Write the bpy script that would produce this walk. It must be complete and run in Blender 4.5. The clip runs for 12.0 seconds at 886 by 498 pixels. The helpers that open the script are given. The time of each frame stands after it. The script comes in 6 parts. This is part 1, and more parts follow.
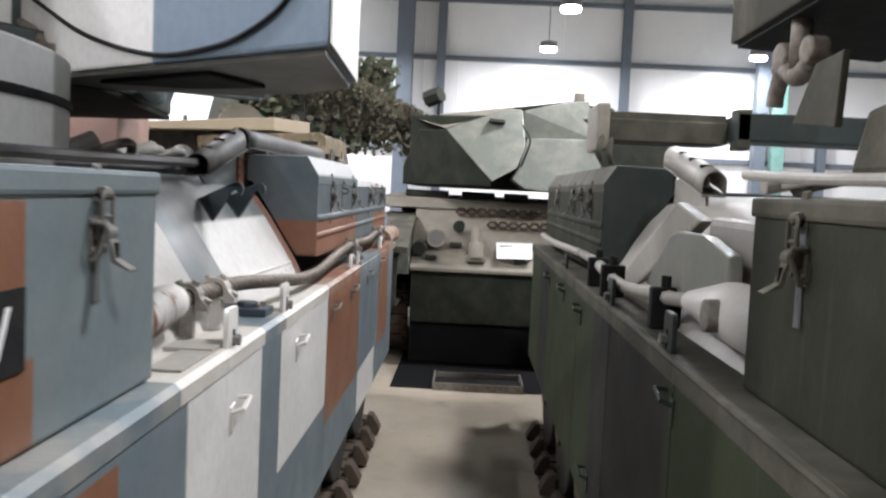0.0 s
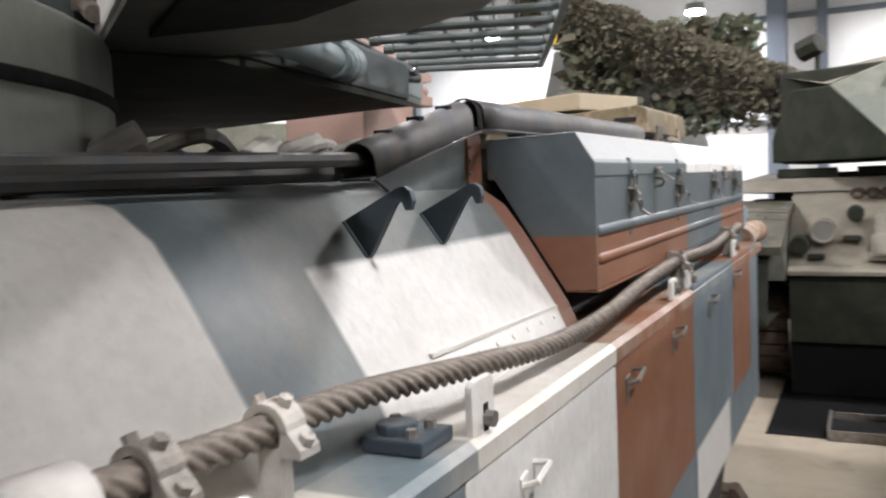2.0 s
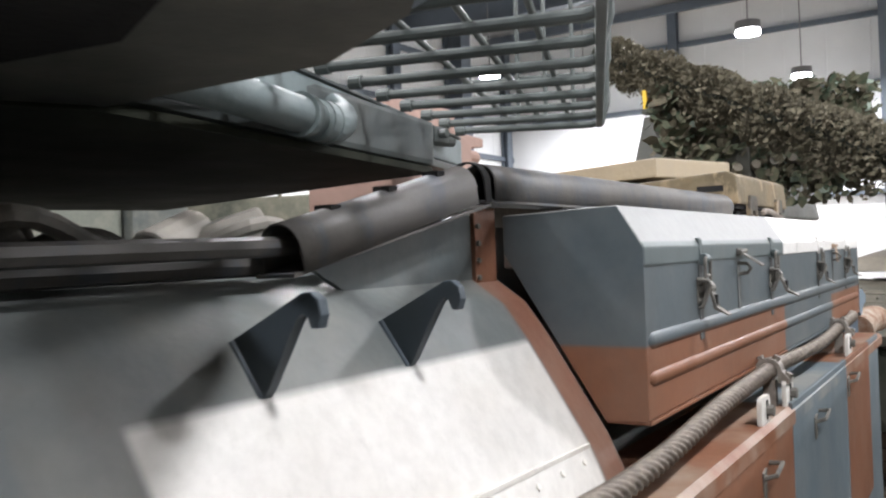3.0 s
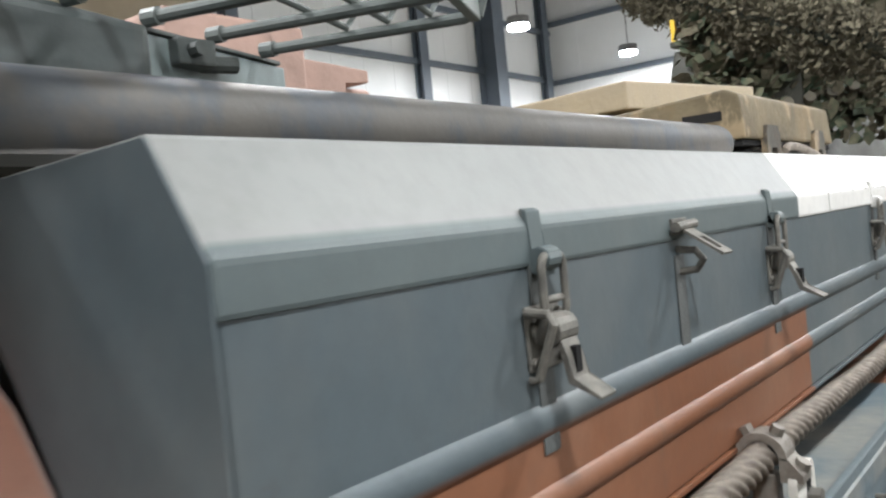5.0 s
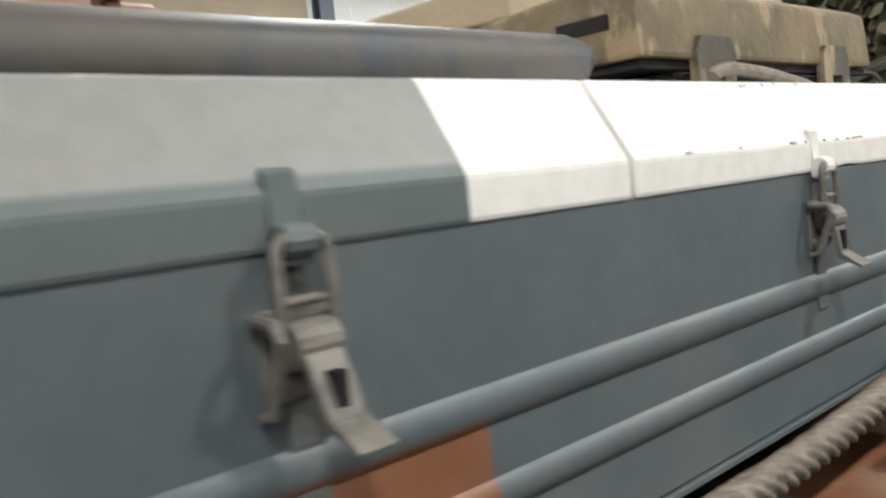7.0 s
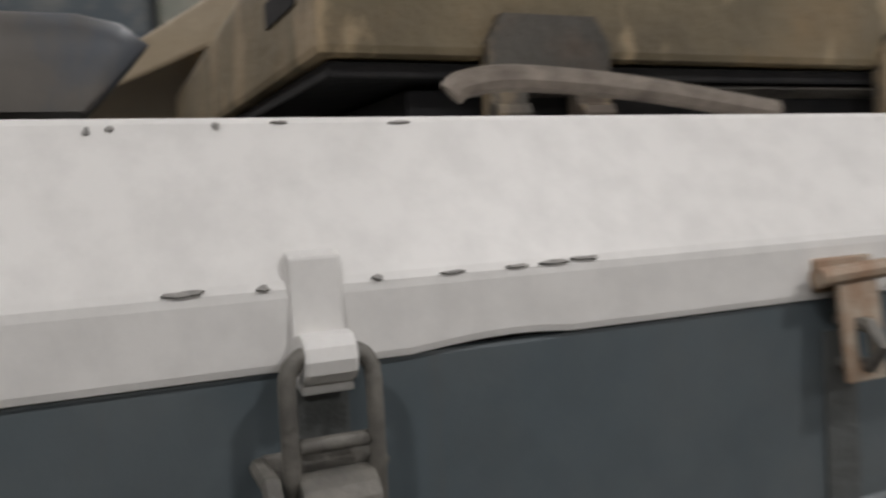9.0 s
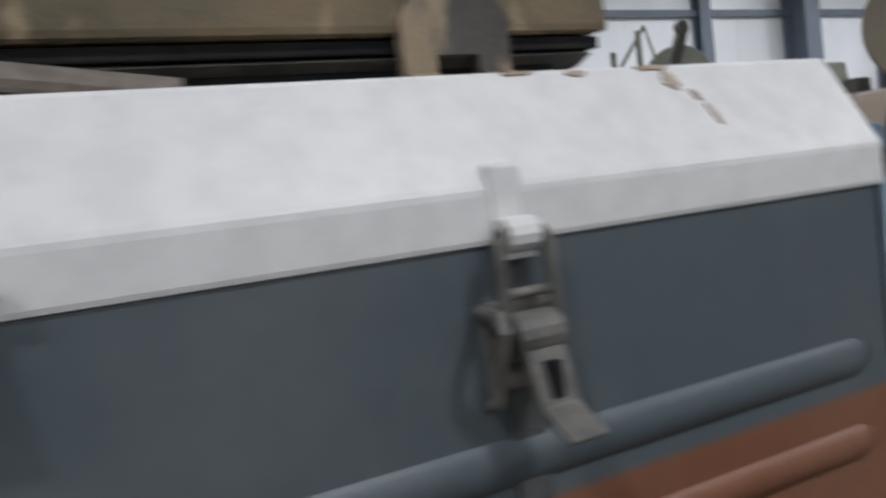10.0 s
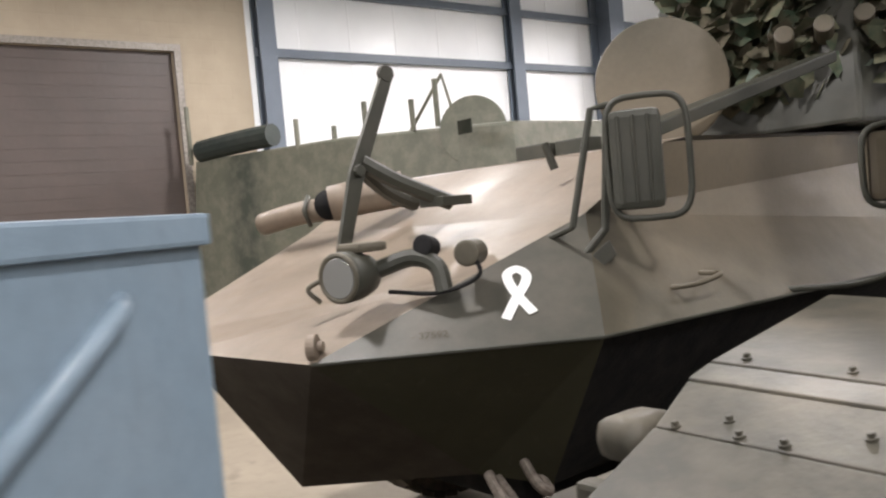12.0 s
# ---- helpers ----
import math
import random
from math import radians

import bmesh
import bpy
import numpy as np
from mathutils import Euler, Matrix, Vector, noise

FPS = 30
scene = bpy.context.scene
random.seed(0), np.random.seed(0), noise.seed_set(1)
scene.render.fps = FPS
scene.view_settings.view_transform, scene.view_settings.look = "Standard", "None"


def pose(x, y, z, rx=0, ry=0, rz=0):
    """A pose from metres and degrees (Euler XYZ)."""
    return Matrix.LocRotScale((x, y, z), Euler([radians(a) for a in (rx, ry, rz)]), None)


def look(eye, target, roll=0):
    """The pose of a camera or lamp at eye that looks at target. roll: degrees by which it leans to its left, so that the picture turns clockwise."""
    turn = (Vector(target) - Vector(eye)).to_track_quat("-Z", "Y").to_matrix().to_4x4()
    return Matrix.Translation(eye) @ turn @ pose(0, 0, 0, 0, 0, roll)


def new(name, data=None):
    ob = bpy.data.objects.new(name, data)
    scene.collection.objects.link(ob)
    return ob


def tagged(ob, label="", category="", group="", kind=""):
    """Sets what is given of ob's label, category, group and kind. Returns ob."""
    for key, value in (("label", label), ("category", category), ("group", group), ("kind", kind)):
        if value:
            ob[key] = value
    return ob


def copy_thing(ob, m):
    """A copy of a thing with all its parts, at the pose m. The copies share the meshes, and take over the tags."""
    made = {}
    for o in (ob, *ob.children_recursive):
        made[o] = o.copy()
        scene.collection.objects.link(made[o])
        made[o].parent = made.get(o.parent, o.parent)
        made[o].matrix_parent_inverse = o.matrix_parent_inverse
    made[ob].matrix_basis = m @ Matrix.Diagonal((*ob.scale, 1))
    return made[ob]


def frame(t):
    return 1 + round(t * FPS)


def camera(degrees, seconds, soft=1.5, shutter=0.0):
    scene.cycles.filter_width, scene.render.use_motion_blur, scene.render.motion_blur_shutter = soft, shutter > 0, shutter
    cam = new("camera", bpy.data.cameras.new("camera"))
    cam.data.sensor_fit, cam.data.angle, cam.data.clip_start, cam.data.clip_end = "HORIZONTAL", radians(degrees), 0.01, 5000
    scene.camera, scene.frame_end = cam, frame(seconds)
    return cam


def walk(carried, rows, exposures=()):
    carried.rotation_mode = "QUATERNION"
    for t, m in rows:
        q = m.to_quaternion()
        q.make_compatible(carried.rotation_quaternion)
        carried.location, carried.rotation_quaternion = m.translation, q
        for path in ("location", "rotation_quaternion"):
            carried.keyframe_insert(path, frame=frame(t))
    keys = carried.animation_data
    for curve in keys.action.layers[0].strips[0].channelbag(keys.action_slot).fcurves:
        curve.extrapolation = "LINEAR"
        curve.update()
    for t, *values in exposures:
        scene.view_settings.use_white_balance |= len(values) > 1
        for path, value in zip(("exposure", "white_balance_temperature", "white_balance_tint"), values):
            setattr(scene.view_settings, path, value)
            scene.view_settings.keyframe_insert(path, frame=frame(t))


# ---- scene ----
cam = camera(54.7, 12.0, soft=2.2, shutter=0.4)
PATH = [
    (0, (0.047, -0.31, 1.537), (-0.009, 1.685, 1.4), 2.7),
    (0.5, (0.11, 0.01, 1.53), (0.014, 1.996, 1.315), 2.4),
    (1, (0.084, 0.279, 1.527), (-0.168, 2.252, 1.315), 1.0),
    (1.5, (-0.018, 0.633, 1.546), (-0.632, 2.528, 1.37), 0.1),
    (2, (0.043, 1.022, 1.535), (-0.847, 2.806, 1.382), -2.4),
    (2.5, (0.055, 1.312, 1.561), (-1.019, 2.996, 1.449), -3.2),
    (3, (-0.021, 1.581, 1.567), (-1.11, 3.259, 1.583), -2.1),
    (3.5, (-0.086, 1.858, 1.572), (-1.111, 3.575, 1.567), -1.9),
    (3.7, (-0.088, 1.966, 1.567), (-1.09, 3.697, 1.541), -3.0),
    (5.3, (-0.178, 2.866, 1.582), (-1.439, 4.415, 1.535), -6.0),
    (5.5, (-0.184, 2.930, 1.593), (-1.469, 4.462, 1.541), -6.0),
    (6, (-0.163, 3.238, 1.58), (-1.538, 4.687, 1.472), -5.4),
    (6.2, (-0.119, 3.355, 1.588), (-1.527, 4.77, 1.459), -5.7),
    (6.5, (-0.085, 3.5, 1.599), (-1.524, 4.877, 1.421), -5.3),
    (7, (-0.109, 3.767, 1.566), (-1.575, 5.118, 1.413), -5.8),
    (7.2, (-0.131, 3.897, 1.546), (-1.596, 5.249, 1.393), -5.7),
    (8.8, (-0.181, 4.634, 1.598), (-1.873, 5.698, 1.519), -3.8),
    (9, (-0.196, 4.675, 1.6), (-2.015, 5.5, 1.504), -3.2),
    (9.2, (-0.208, 4.733, 1.595), (-2.136, 5.258, 1.511), -2.9),
    (9.4, (-0.199, 4.826, 1.607), (-2.172, 5.129, 1.486), -3.8),
    (9.5, (-0.21, 4.867, 1.597), (-2.18, 5.192, 1.497), -5.5),
    (9.7, (-0.178, 4.955, 1.582), (-2.047, 5.664, 1.498), -4.5),
    (10, (-0.108, 5.103, 1.573), (-1.857, 6.063, 1.435), -6.8),
    (10.3, (-0.12, 5.219, 1.572), (-1.721, 6.401, 1.377), -7.6),
    (10.5, (-0.156, 5.271, 1.585), (-1.638, 6.605, 1.431), -6.0),
    (11, (-0.184, 5.393, 1.59), (-1.536, 6.862, 1.479), -3.9),
    (11.5, (-0.141, 5.604, 1.575), (-1.633, 6.933, 1.487), -5.4),
    (12, (-0.103, 5.828, 1.567), (-1.654, 7.088, 1.488), -5.2),
]
walk(cam, [(t, look(eye, target, roll)) for t, eye, target, roll in PATH],
     exposures=((0, 0.12, 6250, 10), (1.0, 0.15, 6550, 11), (3.7, 0.2, 6350, 9), (5.5, 0.15, 6450, 5), (7.2, -0.22, 6800, 5), (8.8, -1.12, 6650, 10), (9.5, -1.35, 6700, 10), (10.0, -1.15, 6050, 9), (10.5, -0.95, 6400, 10), (11.5, -0.8, 6400, 10), (12, -0.1, 6750, 12)))

# ---- light ----
LAMP_Z = 5.0
LAMPS = [(x, y) for x in (-8.1, -3.3, 1.75, 6.7) for y in (20.4, 15.9, 11.4, 6.9, 2.4, -2.1)]
world = bpy.data.worlds.new("hall_air")
world.use_nodes = True
world.node_tree.nodes["Background"].inputs[0].default_value = (0.75, 0.8, 0.85, 1)
world.node_tree.nodes["Background"].inputs[1].default_value = 0.02
scene.world = world


# ---- small helpers ----
def part(name, bm, material, parent=None, label="", smooth=False):
    me = bpy.data.meshes.new(name)
    bmesh.ops.recalc_face_normals(bm, faces=bm.faces)
    bm.to_mesh(me)
    bm.free()
    if smooth:
        for p in me.polygons:
            p.use_smooth = True
    me.materials.append(material)
    ob = new(name, me)
    if parent is not None:
        ob.parent = parent
    if label:
        ob["label"] = label
    return ob


def thing(name, label, category, at=(0, 0, 0), group="", turn=0.0):
    e = new(name)
    e.empty_display_size = 0.1
    e.matrix_basis = pose(*at, 0, 0, turn)
    return tagged(e, label, category, group)


def structure(name, bm, material, label=""):
    return tagged(part(name, bm, material), label or name.replace("_", " "), "", "", "structure")


def add_box(bm, x0, x1, y0, y1, z0, z1, bevel=0.0):
    r = bmesh.ops.create_cube(bm, size=1.0, matrix=Matrix.Translation(((x0 + x1) / 2, (y0 + y1) / 2, (z0 + z1) / 2)) @ Matrix.Diagonal((abs(x1 - x0), abs(y1 - y0), abs(z1 - z0), 1)))
    if bevel:
        es = list({e for v in r["verts"] for e in v.link_edges})
        bmesh.ops.bevel(bm, geom=es, offset=bevel, segments=2, affect="EDGES", profile=0.6)
    return bm


def box(x0, x1, y0, y1, z0, z1, bevel=0.004):
    return add_box(bmesh.new(), x0, x1, y0, y1, z0, z1, bevel)


def add_prism(bm, poly, axis, a, b):
    """A polygon in the two other axes, drawn out along axis from a to b."""
    def p3(u, v, w):
        return (w, u, v) if axis == "x" else (u, w, v) if axis == "y" else (u, v, w)
    lo = [bm.verts.new(p3(u, v, a)) for u, v in poly]
    hi = [bm.verts.new(p3(u, v, b)) for u, v in poly]
    n = len(poly)
    bm.faces.new(lo)
    bm.faces.new(hi[::-1])
    for i in range(n):
        bm.faces.new((lo[i], lo[(i + 1) % n], hi[(i + 1) % n], hi[i]))
    return bm


def prism(poly, axis, a, b, bevel=0.0):
    bm = add_prism(bmesh.new(), poly, axis, a, b)
    if bevel:
        bmesh.ops.bevel(bm, geom=list(bm.edges), offset=bevel, segments=2, affect="EDGES", profile=0.6)
    return bm


def hull(points, faces, bevel=0.0):
    bm = bmesh.new()
    vs = [bm.verts.new(p) for p in points]
    for f in faces:
        bm.faces.new([vs[i] for i in f])
    if bevel:
        bmesh.ops.recalc_face_normals(bm, faces=bm.faces)
        bmesh.ops.bevel(bm, geom=list(bm.edges), offset=bevel, segments=2, affect="EDGES", profile=0.6)
    return bm


def add_tube(bm, pts, r, sides=10, closed=False, lobes=0, twist=0.0, radii=None):
    """A round bar along points; lobes and twist make it a laid rope."""
    pts = [Vector(p) for p in pts]
    n = len(pts)
    rings = []
    up = Vector((0.13, 0.21, 1)).normalized()
    run = 0.0
    for i, p in enumerate(pts):
        if closed:
            d = pts[(i + 1) % n] - pts[i - 1]
        else:
            d = pts[min(i + 1, n - 1)] - pts[max(i - 1, 0)]
        if i:
            run += (p - pts[i - 1]).length
        d.normalize()
        a = (up - d * up.dot(d)).normalized() if abs(up.dot(d)) < 0.98 else d.orthogonal().normalized()
        up = a
        b = d.cross(a)
        rr = radii[i] if radii else r
        ring = []
        for k in range(sides):
            t = 2 * math.pi * k / sides
            q = rr * (0.8 + 0.32 * abs(math.cos(lobes * t / 2))) if lobes else rr
            w = t + twist * run
            ring.append(bm.verts.new(p + a * (q * math.cos(w)) + b * (q * math.sin(w))))
        rings.append(ring)
    m = n if closed else n - 1
    for i in range(m):
        A, B = rings[i], rings[(i + 1) % n]
        for k in range(sides):
            bm.faces.new((A[k], A[(k + 1) % sides], B[(k + 1) % sides], B[k]))
    if not closed:
        bm.faces.new(rings[0][::-1])
        bm.faces.new(rings[-1])
    return bm


def tube(pts, r, sides=10, **k):
    return add_tube(bmesh.new(), pts, r, sides, **k)


def curve_pts(pts, steps=8):
    """A smooth line through points."""
    P = [Vector(p) for p in pts]
    P = [2 * P[0] - P[1]] + P + [2 * P[-1] - P[-2]]
    out = []
    for i in range(1, len(P) - 2):
        for s in range(steps):
            t = s / steps
            a, b, c, d = P[i - 1:i + 3]
            out.append(0.5 * (2 * b + (c - a) * t + (2 * a - 5 * b + 4 * c - d) * t * t + (3 * b - a - 3 * c + d) * t ** 3))
    out.append(P[-2])
    return out


def add_disc(bm, center, axis, r, depth, sides=20, bevel=0.0):
    z = Vector(axis).normalized()
    m = Matrix.Translation(center) @ z.to_track_quat("Z", "Y").to_matrix().to_4x4()
    r_ = bmesh.ops.create_cone(bm, cap_ends=True, segments=sides, radius1=r, radius2=r, depth=depth, matrix=m)
    if bevel:
        es = [e for e in {e for v in r_["verts"] for e in v.link_edges} if len(e.link_faces) == 2 and any(len(f.verts) > 4 for f in e.link_faces)]
        bmesh.ops.bevel(bm, geom=es, offset=bevel, segments=2, affect="EDGES", profile=0.6)
    return bm


def disc(center, axis, r, depth, sides=20, bevel=0.0):
    return add_disc(bmesh.new(), center, axis, r, depth, sides, bevel)


# ---- materials ----
def nodes_of(name):
    m = bpy.data.materials.new(name)
    m.use_nodes = True
    t = m.node_tree
    return m, t, t.nodes["Principled BSDF"]


def mix_color(t, fac, a, b, blend="MIX"):
    n = t.nodes.new("ShaderNodeMix")
    n.data_type, n.blend_type = "RGBA", blend
    for sock, v in ((n.inputs[0], fac), (n.inputs[6], a), (n.inputs[7], b)):
        if isinstance(v, bpy.types.NodeSocket):
            t.links.new(v, sock)
        elif isinstance(v, tuple):
            sock.default_value = (*v[:3], 1)
        else:
            sock.default_value = v
    return n.outputs[2]


def noise_fac(t, scale, lo, hi, detail=5.0, rough=0.6, stretch=None, seed=0.0):
    pos = t.nodes.new("ShaderNodeNewGeometry").outputs["Position"]
    mp = t.nodes.new("ShaderNodeMapping")
    t.links.new(pos, mp.inputs[0])
    mp.inputs["Location"].default_value = (seed, seed * 1.7, seed * 0.6)
    if stretch:
        mp.inputs["Scale"].default_value = stretch
    n = t.nodes.new("ShaderNodeTexNoise")
    n.inputs["Scale"].default_value, n.inputs["Detail"].default_value, n.inputs["Roughness"].default_value = scale, detail, rough
    t.links.new(mp.outputs[0], n.inputs["Vector"])
    r = t.nodes.new("ShaderNodeMapRange")
    r.inputs[1].default_value, r.inputs[2].default_value = lo, hi
    t.links.new(n.outputs["Fac"], r.inputs[0])
    return r.outputs[0]


def math_node(t, op, a, b=0.0):
    n = t.nodes.new("ShaderNodeMath")
    n.operation, n.use_clamp = op, op in ("MULTIPLY", "ADD") and True
    for sock, v in zip(n.inputs, (a, b)):
        if isinstance(v, bpy.types.NodeSocket):
            t.links.new(v, sock)
        else:
            sock.default_value = v
    return n.outputs[0]


def block_mask(t, rng, soft=0.004):
    """1 inside the given ranges of x, y and z, with a slightly uneven sprayed or masked edge."""
    pos = t.nodes.new("ShaderNodeNewGeometry").outputs["Position"]
    sep = t.nodes.new("ShaderNodeSeparateXYZ")
    t.links.new(pos, sep.inputs[0])
    out = None
    for i, lim in enumerate(rng):
        if lim is None:
            continue
        for v, sign in ((lim[0], 1), (lim[1], -1)):
            if v is None:
                continue
            m = t.nodes.new("ShaderNodeMapRange")
            m.inputs[1].default_value, m.inputs[2].default_value = (v - soft, v + soft) if sign > 0 else (v + soft, v - soft)
            t.links.new(sep.outputs[i], m.inputs[0])
            out = m.outputs[0] if out is None else math_node(t, "MULTIPLY", out, m.outputs[0])
    return out


def paint(name, base, blocks=(), rough=0.5, wear=0.35, dust=0.25, dust_color=(0.42, 0.37, 0.3), soft=0.004, bump=0.09, streak=True, mottle=0.22):
    """Brushed or sprayed vehicle paint: blocks of other colours, mottling, dust, small chips."""
    m, t, bsdf = nodes_of(name)
    col = mix_color(t, 0.0, base, base)
    for color, rng in blocks:
        col = mix_color(t, block_mask(t, rng, soft), col, color)
    big = noise_fac(t, 2.3, 0.35, 0.7)
    col = mix_color(t, math_node(t, "MULTIPLY", big, mottle), col, (0.5, 0.5, 0.5), "OVERLAY")
    fine = noise_fac(t, 38, 0.4, 0.65)
    col = mix_color(t, math_node(t, "MULTIPLY", fine, 0.10), col, (0.03, 0.03, 0.03))
    if dust:
        d = noise_fac(t, 5.5, 0.42, 0.75, seed=3.0)
        col = mix_color(t, math_node(t, "MULTIPLY", d, dust), col, dust_color)
    if streak:
        s = noise_fac(t, 6, 0.6, 0.8, stretch=(6, 6, 0.5), seed=9.0)
        col = mix_color(t, math_node(t, "MULTIPLY", s, 0.22), col, (0.1, 0.085, 0.07))
    if wear:
        w = noise_fac(t, 24, 0.71, 0.74, detail=8, seed=5.0)
        col = mix_color(t, math_node(t, "MULTIPLY", w, wear), col, (0.09, 0.075, 0.065))
    t.links.new(col, bsdf.inputs["Base Color"])
    bsdf.inputs["Specular IOR Level"].default_value = 0.2 if rough > 0.7 else 0.4
    r = t.nodes.new("ShaderNodeMapRange")
    r.inputs[3].default_value, r.inputs[4].default_value = rough - 0.4 * mottle, rough + 0.5 * mottle
    t.links.new(big, r.inputs[0])
    t.links.new(r.outputs[0], bsdf.inputs["Roughness"])
    b = t.nodes.new("ShaderNodeBump")
    b.inputs["Strength"].default_value, b.inputs["Distance"].default_value = bump, 0.004
    t.links.new(noise_fac(t, 60, 0.3, 0.7), b.inputs["Height"])
    t.links.new(b.outputs[0], bsdf.inputs["Normal"])
    return m


def plain(name, color, rough=0.5, metal=0.0, second=None, scale=12.0, amount=0.5, bump=0.2):
    m, t, bsdf = nodes_of(name)
    f = noise_fac(t, scale, 0.35, 0.68)
    col = mix_color(t, math_node(t, "MULTIPLY", f, amount), color, second or tuple(c * 0.6 for c in color))
    t.links.new(col, bsdf.inputs["Base Color"])
    bsdf.inputs["Roughness"].default_value, bsdf.inputs["Metallic"].default_value = rough, metal
    bsdf.inputs["Specular IOR Level"].default_value = 0.15 if rough > 0.65 else 0.45
    b = t.nodes.new("ShaderNodeBump")
    b.inputs["Strength"].default_value, b.inputs["Distance"].default_value = bump, 0.005
    t.links.new(noise_fac(t, scale * 6, 0.3, 0.7), b.inputs["Height"])
    t.links.new(b.outputs[0], bsdf.inputs["Normal"])
    return m


BLUE, WHITE, BROWN = (0.13, 0.165, 0.185), (0.75, 0.735, 0.71), (0.20, 0.085, 0.045)
WHITE_SIDE = (0.63, 0.615, 0.585)
GREEN, BLACK = (0.026, 0.034, 0.015), (0.035, 0.036, 0.034)
FAR = (None, None)

m_skirt = paint("skirt_paint", BLUE, [
    (WHITE_SIDE, (None, (1.27, 1.85), (0.3, 1.3))), (WHITE_SIDE, (None, (2.08, 2.88), (0.705, 1.3))),
    (BROWN, (None, (2.88, 3.83), (0.62, 1.3))), (WHITE_SIDE, (None, (3.86, 4.6), (0.2, 0.62))),
    (BROWN, (None, (4.72, 5.3), (0.6, 1.3))), (BROWN, (None, (0.55, 0.95), (0.4, 1.1)))], soft=0.003, dust=0.12)
m_guard = paint("track_guard_paint", (0.56, 0.53, 0.48), [
    (BLUE, (None, (-2, 1.22), None)), (BLUE, (None, (1.87, 2.12), None)),
    (BROWN, (None, (2.88, 3.85), None)), (BLUE, (None, (3.85, 4.7), None)), (BROWN, (None, (4.7, 8), None))], dust=0.6, wear=0.5)
m_bin_near = paint("bin_paint", (0.086, 0.107, 0.118), [(BROWN, (None, (3.0, 4.2), (1.0, 1.392))), (BROWN, (None, (5.02, 6), (1.0, 1.372)))], dust=0.10, wear=0.15, rough=0.45, bump=0.04, mottle=0.12)
# Blue and white lid paint; the near slope's pale grey is painted-in sheen.
m_lid_near = paint("bin_lid_paint_and_sheen", (0.1, 0.124, 0.128), [(WHITE, (None, (4.2, 9), None)), ((0.235, 0.24, 0.235), ((-0.9, -0.5515), (2.9, 4.2), None))], dust=0.08, wear=0.1, rough=0.5, soft=0.0015, bump=0.03, mottle=0.06, streak=False)
m_lid_far = paint("bin_far_lid_paint", WHITE, dust=0.03, wear=0.4, rough=0.42, dust_color=(0.6, 0.54, 0.46), bump=0.02, mottle=0.03, streak=False)
m_rear_box = paint("rear_box_paint", (0.185, 0.25, 0.31), dust=0.06, wear=0.2, rough=0.4)
m_front_box = paint("front_box_paint", (0.15, 0.185, 0.195), [(BROWN, (None, (-2, 0.775), (1.38, 1.5))), (BROWN, (None, (-2, 0.80), (1.0, 1.29)))], dust=0.1, wear=0.25)
m_hull = paint("hull_paint", (0.14, 0.155, 0.155), [
    ((0.6, 0.575, 0.53), (None, (0.5, 1.845), (1.0, 1.53))), ((0.12, 0.145, 0.155), (None, (1.845, 1.99), (1.0, 1.56))),
    (WHITE_SIDE, (None, (2.105, 2.95), (1.0, 1.409))), ((0.19, 0.085, 0.055), (None, (2.955, 3.04), None))], dust=0.22, soft=0.006)
m_turret = paint("turret_paint", (0.062, 0.074, 0.074), dust=0.08, wear=0.3)
m_ring = paint("ring_paint", (0.12, 0.14, 0.13), [((0.7, 0.69, 0.67), (None, (-3, 1.62), None)), ((0.26, 0.27, 0.245), (None, (1.62, 1.95), None))], dust=0.15, soft=0.02)
m_turret_bin = paint("turret_bin_paint", (0.2, 0.26, 0.33), [(WHITE, ((-4, -0.751), None, None))], dust=0.05, wear=0.2, soft=0.003)
# The belly's inner end turns black over a soft edge.
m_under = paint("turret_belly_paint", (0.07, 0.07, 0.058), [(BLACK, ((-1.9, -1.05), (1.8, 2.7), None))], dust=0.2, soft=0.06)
m_fin = paint("fin_paint", (0.05, 0.068, 0.085), dust=0.05, wear=0.3)
m_tubecover = paint("tube_cover", (0.078, 0.073, 0.068), rough=0.55, dust=0.4, dust_color=(0.14, 0.122, 0.1), wear=0.5, mottle=0.3)
tc = m_tubecover.node_tree
tc_in = tc.nodes["Principled BSDF"].inputs["Base Color"]
tc_col = mix_color(tc, math_node(tc, "MULTIPLY", noise_fac(tc, 7, 0.5, 0.62, stretch=(1, 1.6, 1), seed=6.0), 0.75), tc_in.links[0].from_socket, (0.05, 0.06, 0.075))
tc.links.new(tc_col, tc_in)
m_rope = plain("steel_rope", (0.24, 0.205, 0.17), 0.6, 0.25, (0.07, 0.055, 0.045), 40, 0.7)
m_steel = plain("worn_steel", (0.3, 0.275, 0.245), 0.5, 0.35, (0.12, 0.1, 0.085), 30, 0.7)
m_latch = plain("painted_latch", (0.2, 0.188, 0.165), 0.55, 0.15, (0.085, 0.082, 0.075), 45, 0.85)
m_dark_strip = plain("dark_strip", (0.075, 0.078, 0.075), 0.6, 0.0, (0.1, 0.11, 0.11), 18, 0.6)
m_rust = plain("rust", (0.26, 0.12, 0.055), 0.8, 0.0, (0.1, 0.05, 0.03), 22, 0.8)
m_rusty_latch = plain("rusty_latch", (0.46, 0.4, 0.32), 0.6, 0.1, (0.24, 0.11, 0.045), 40, 0.75)

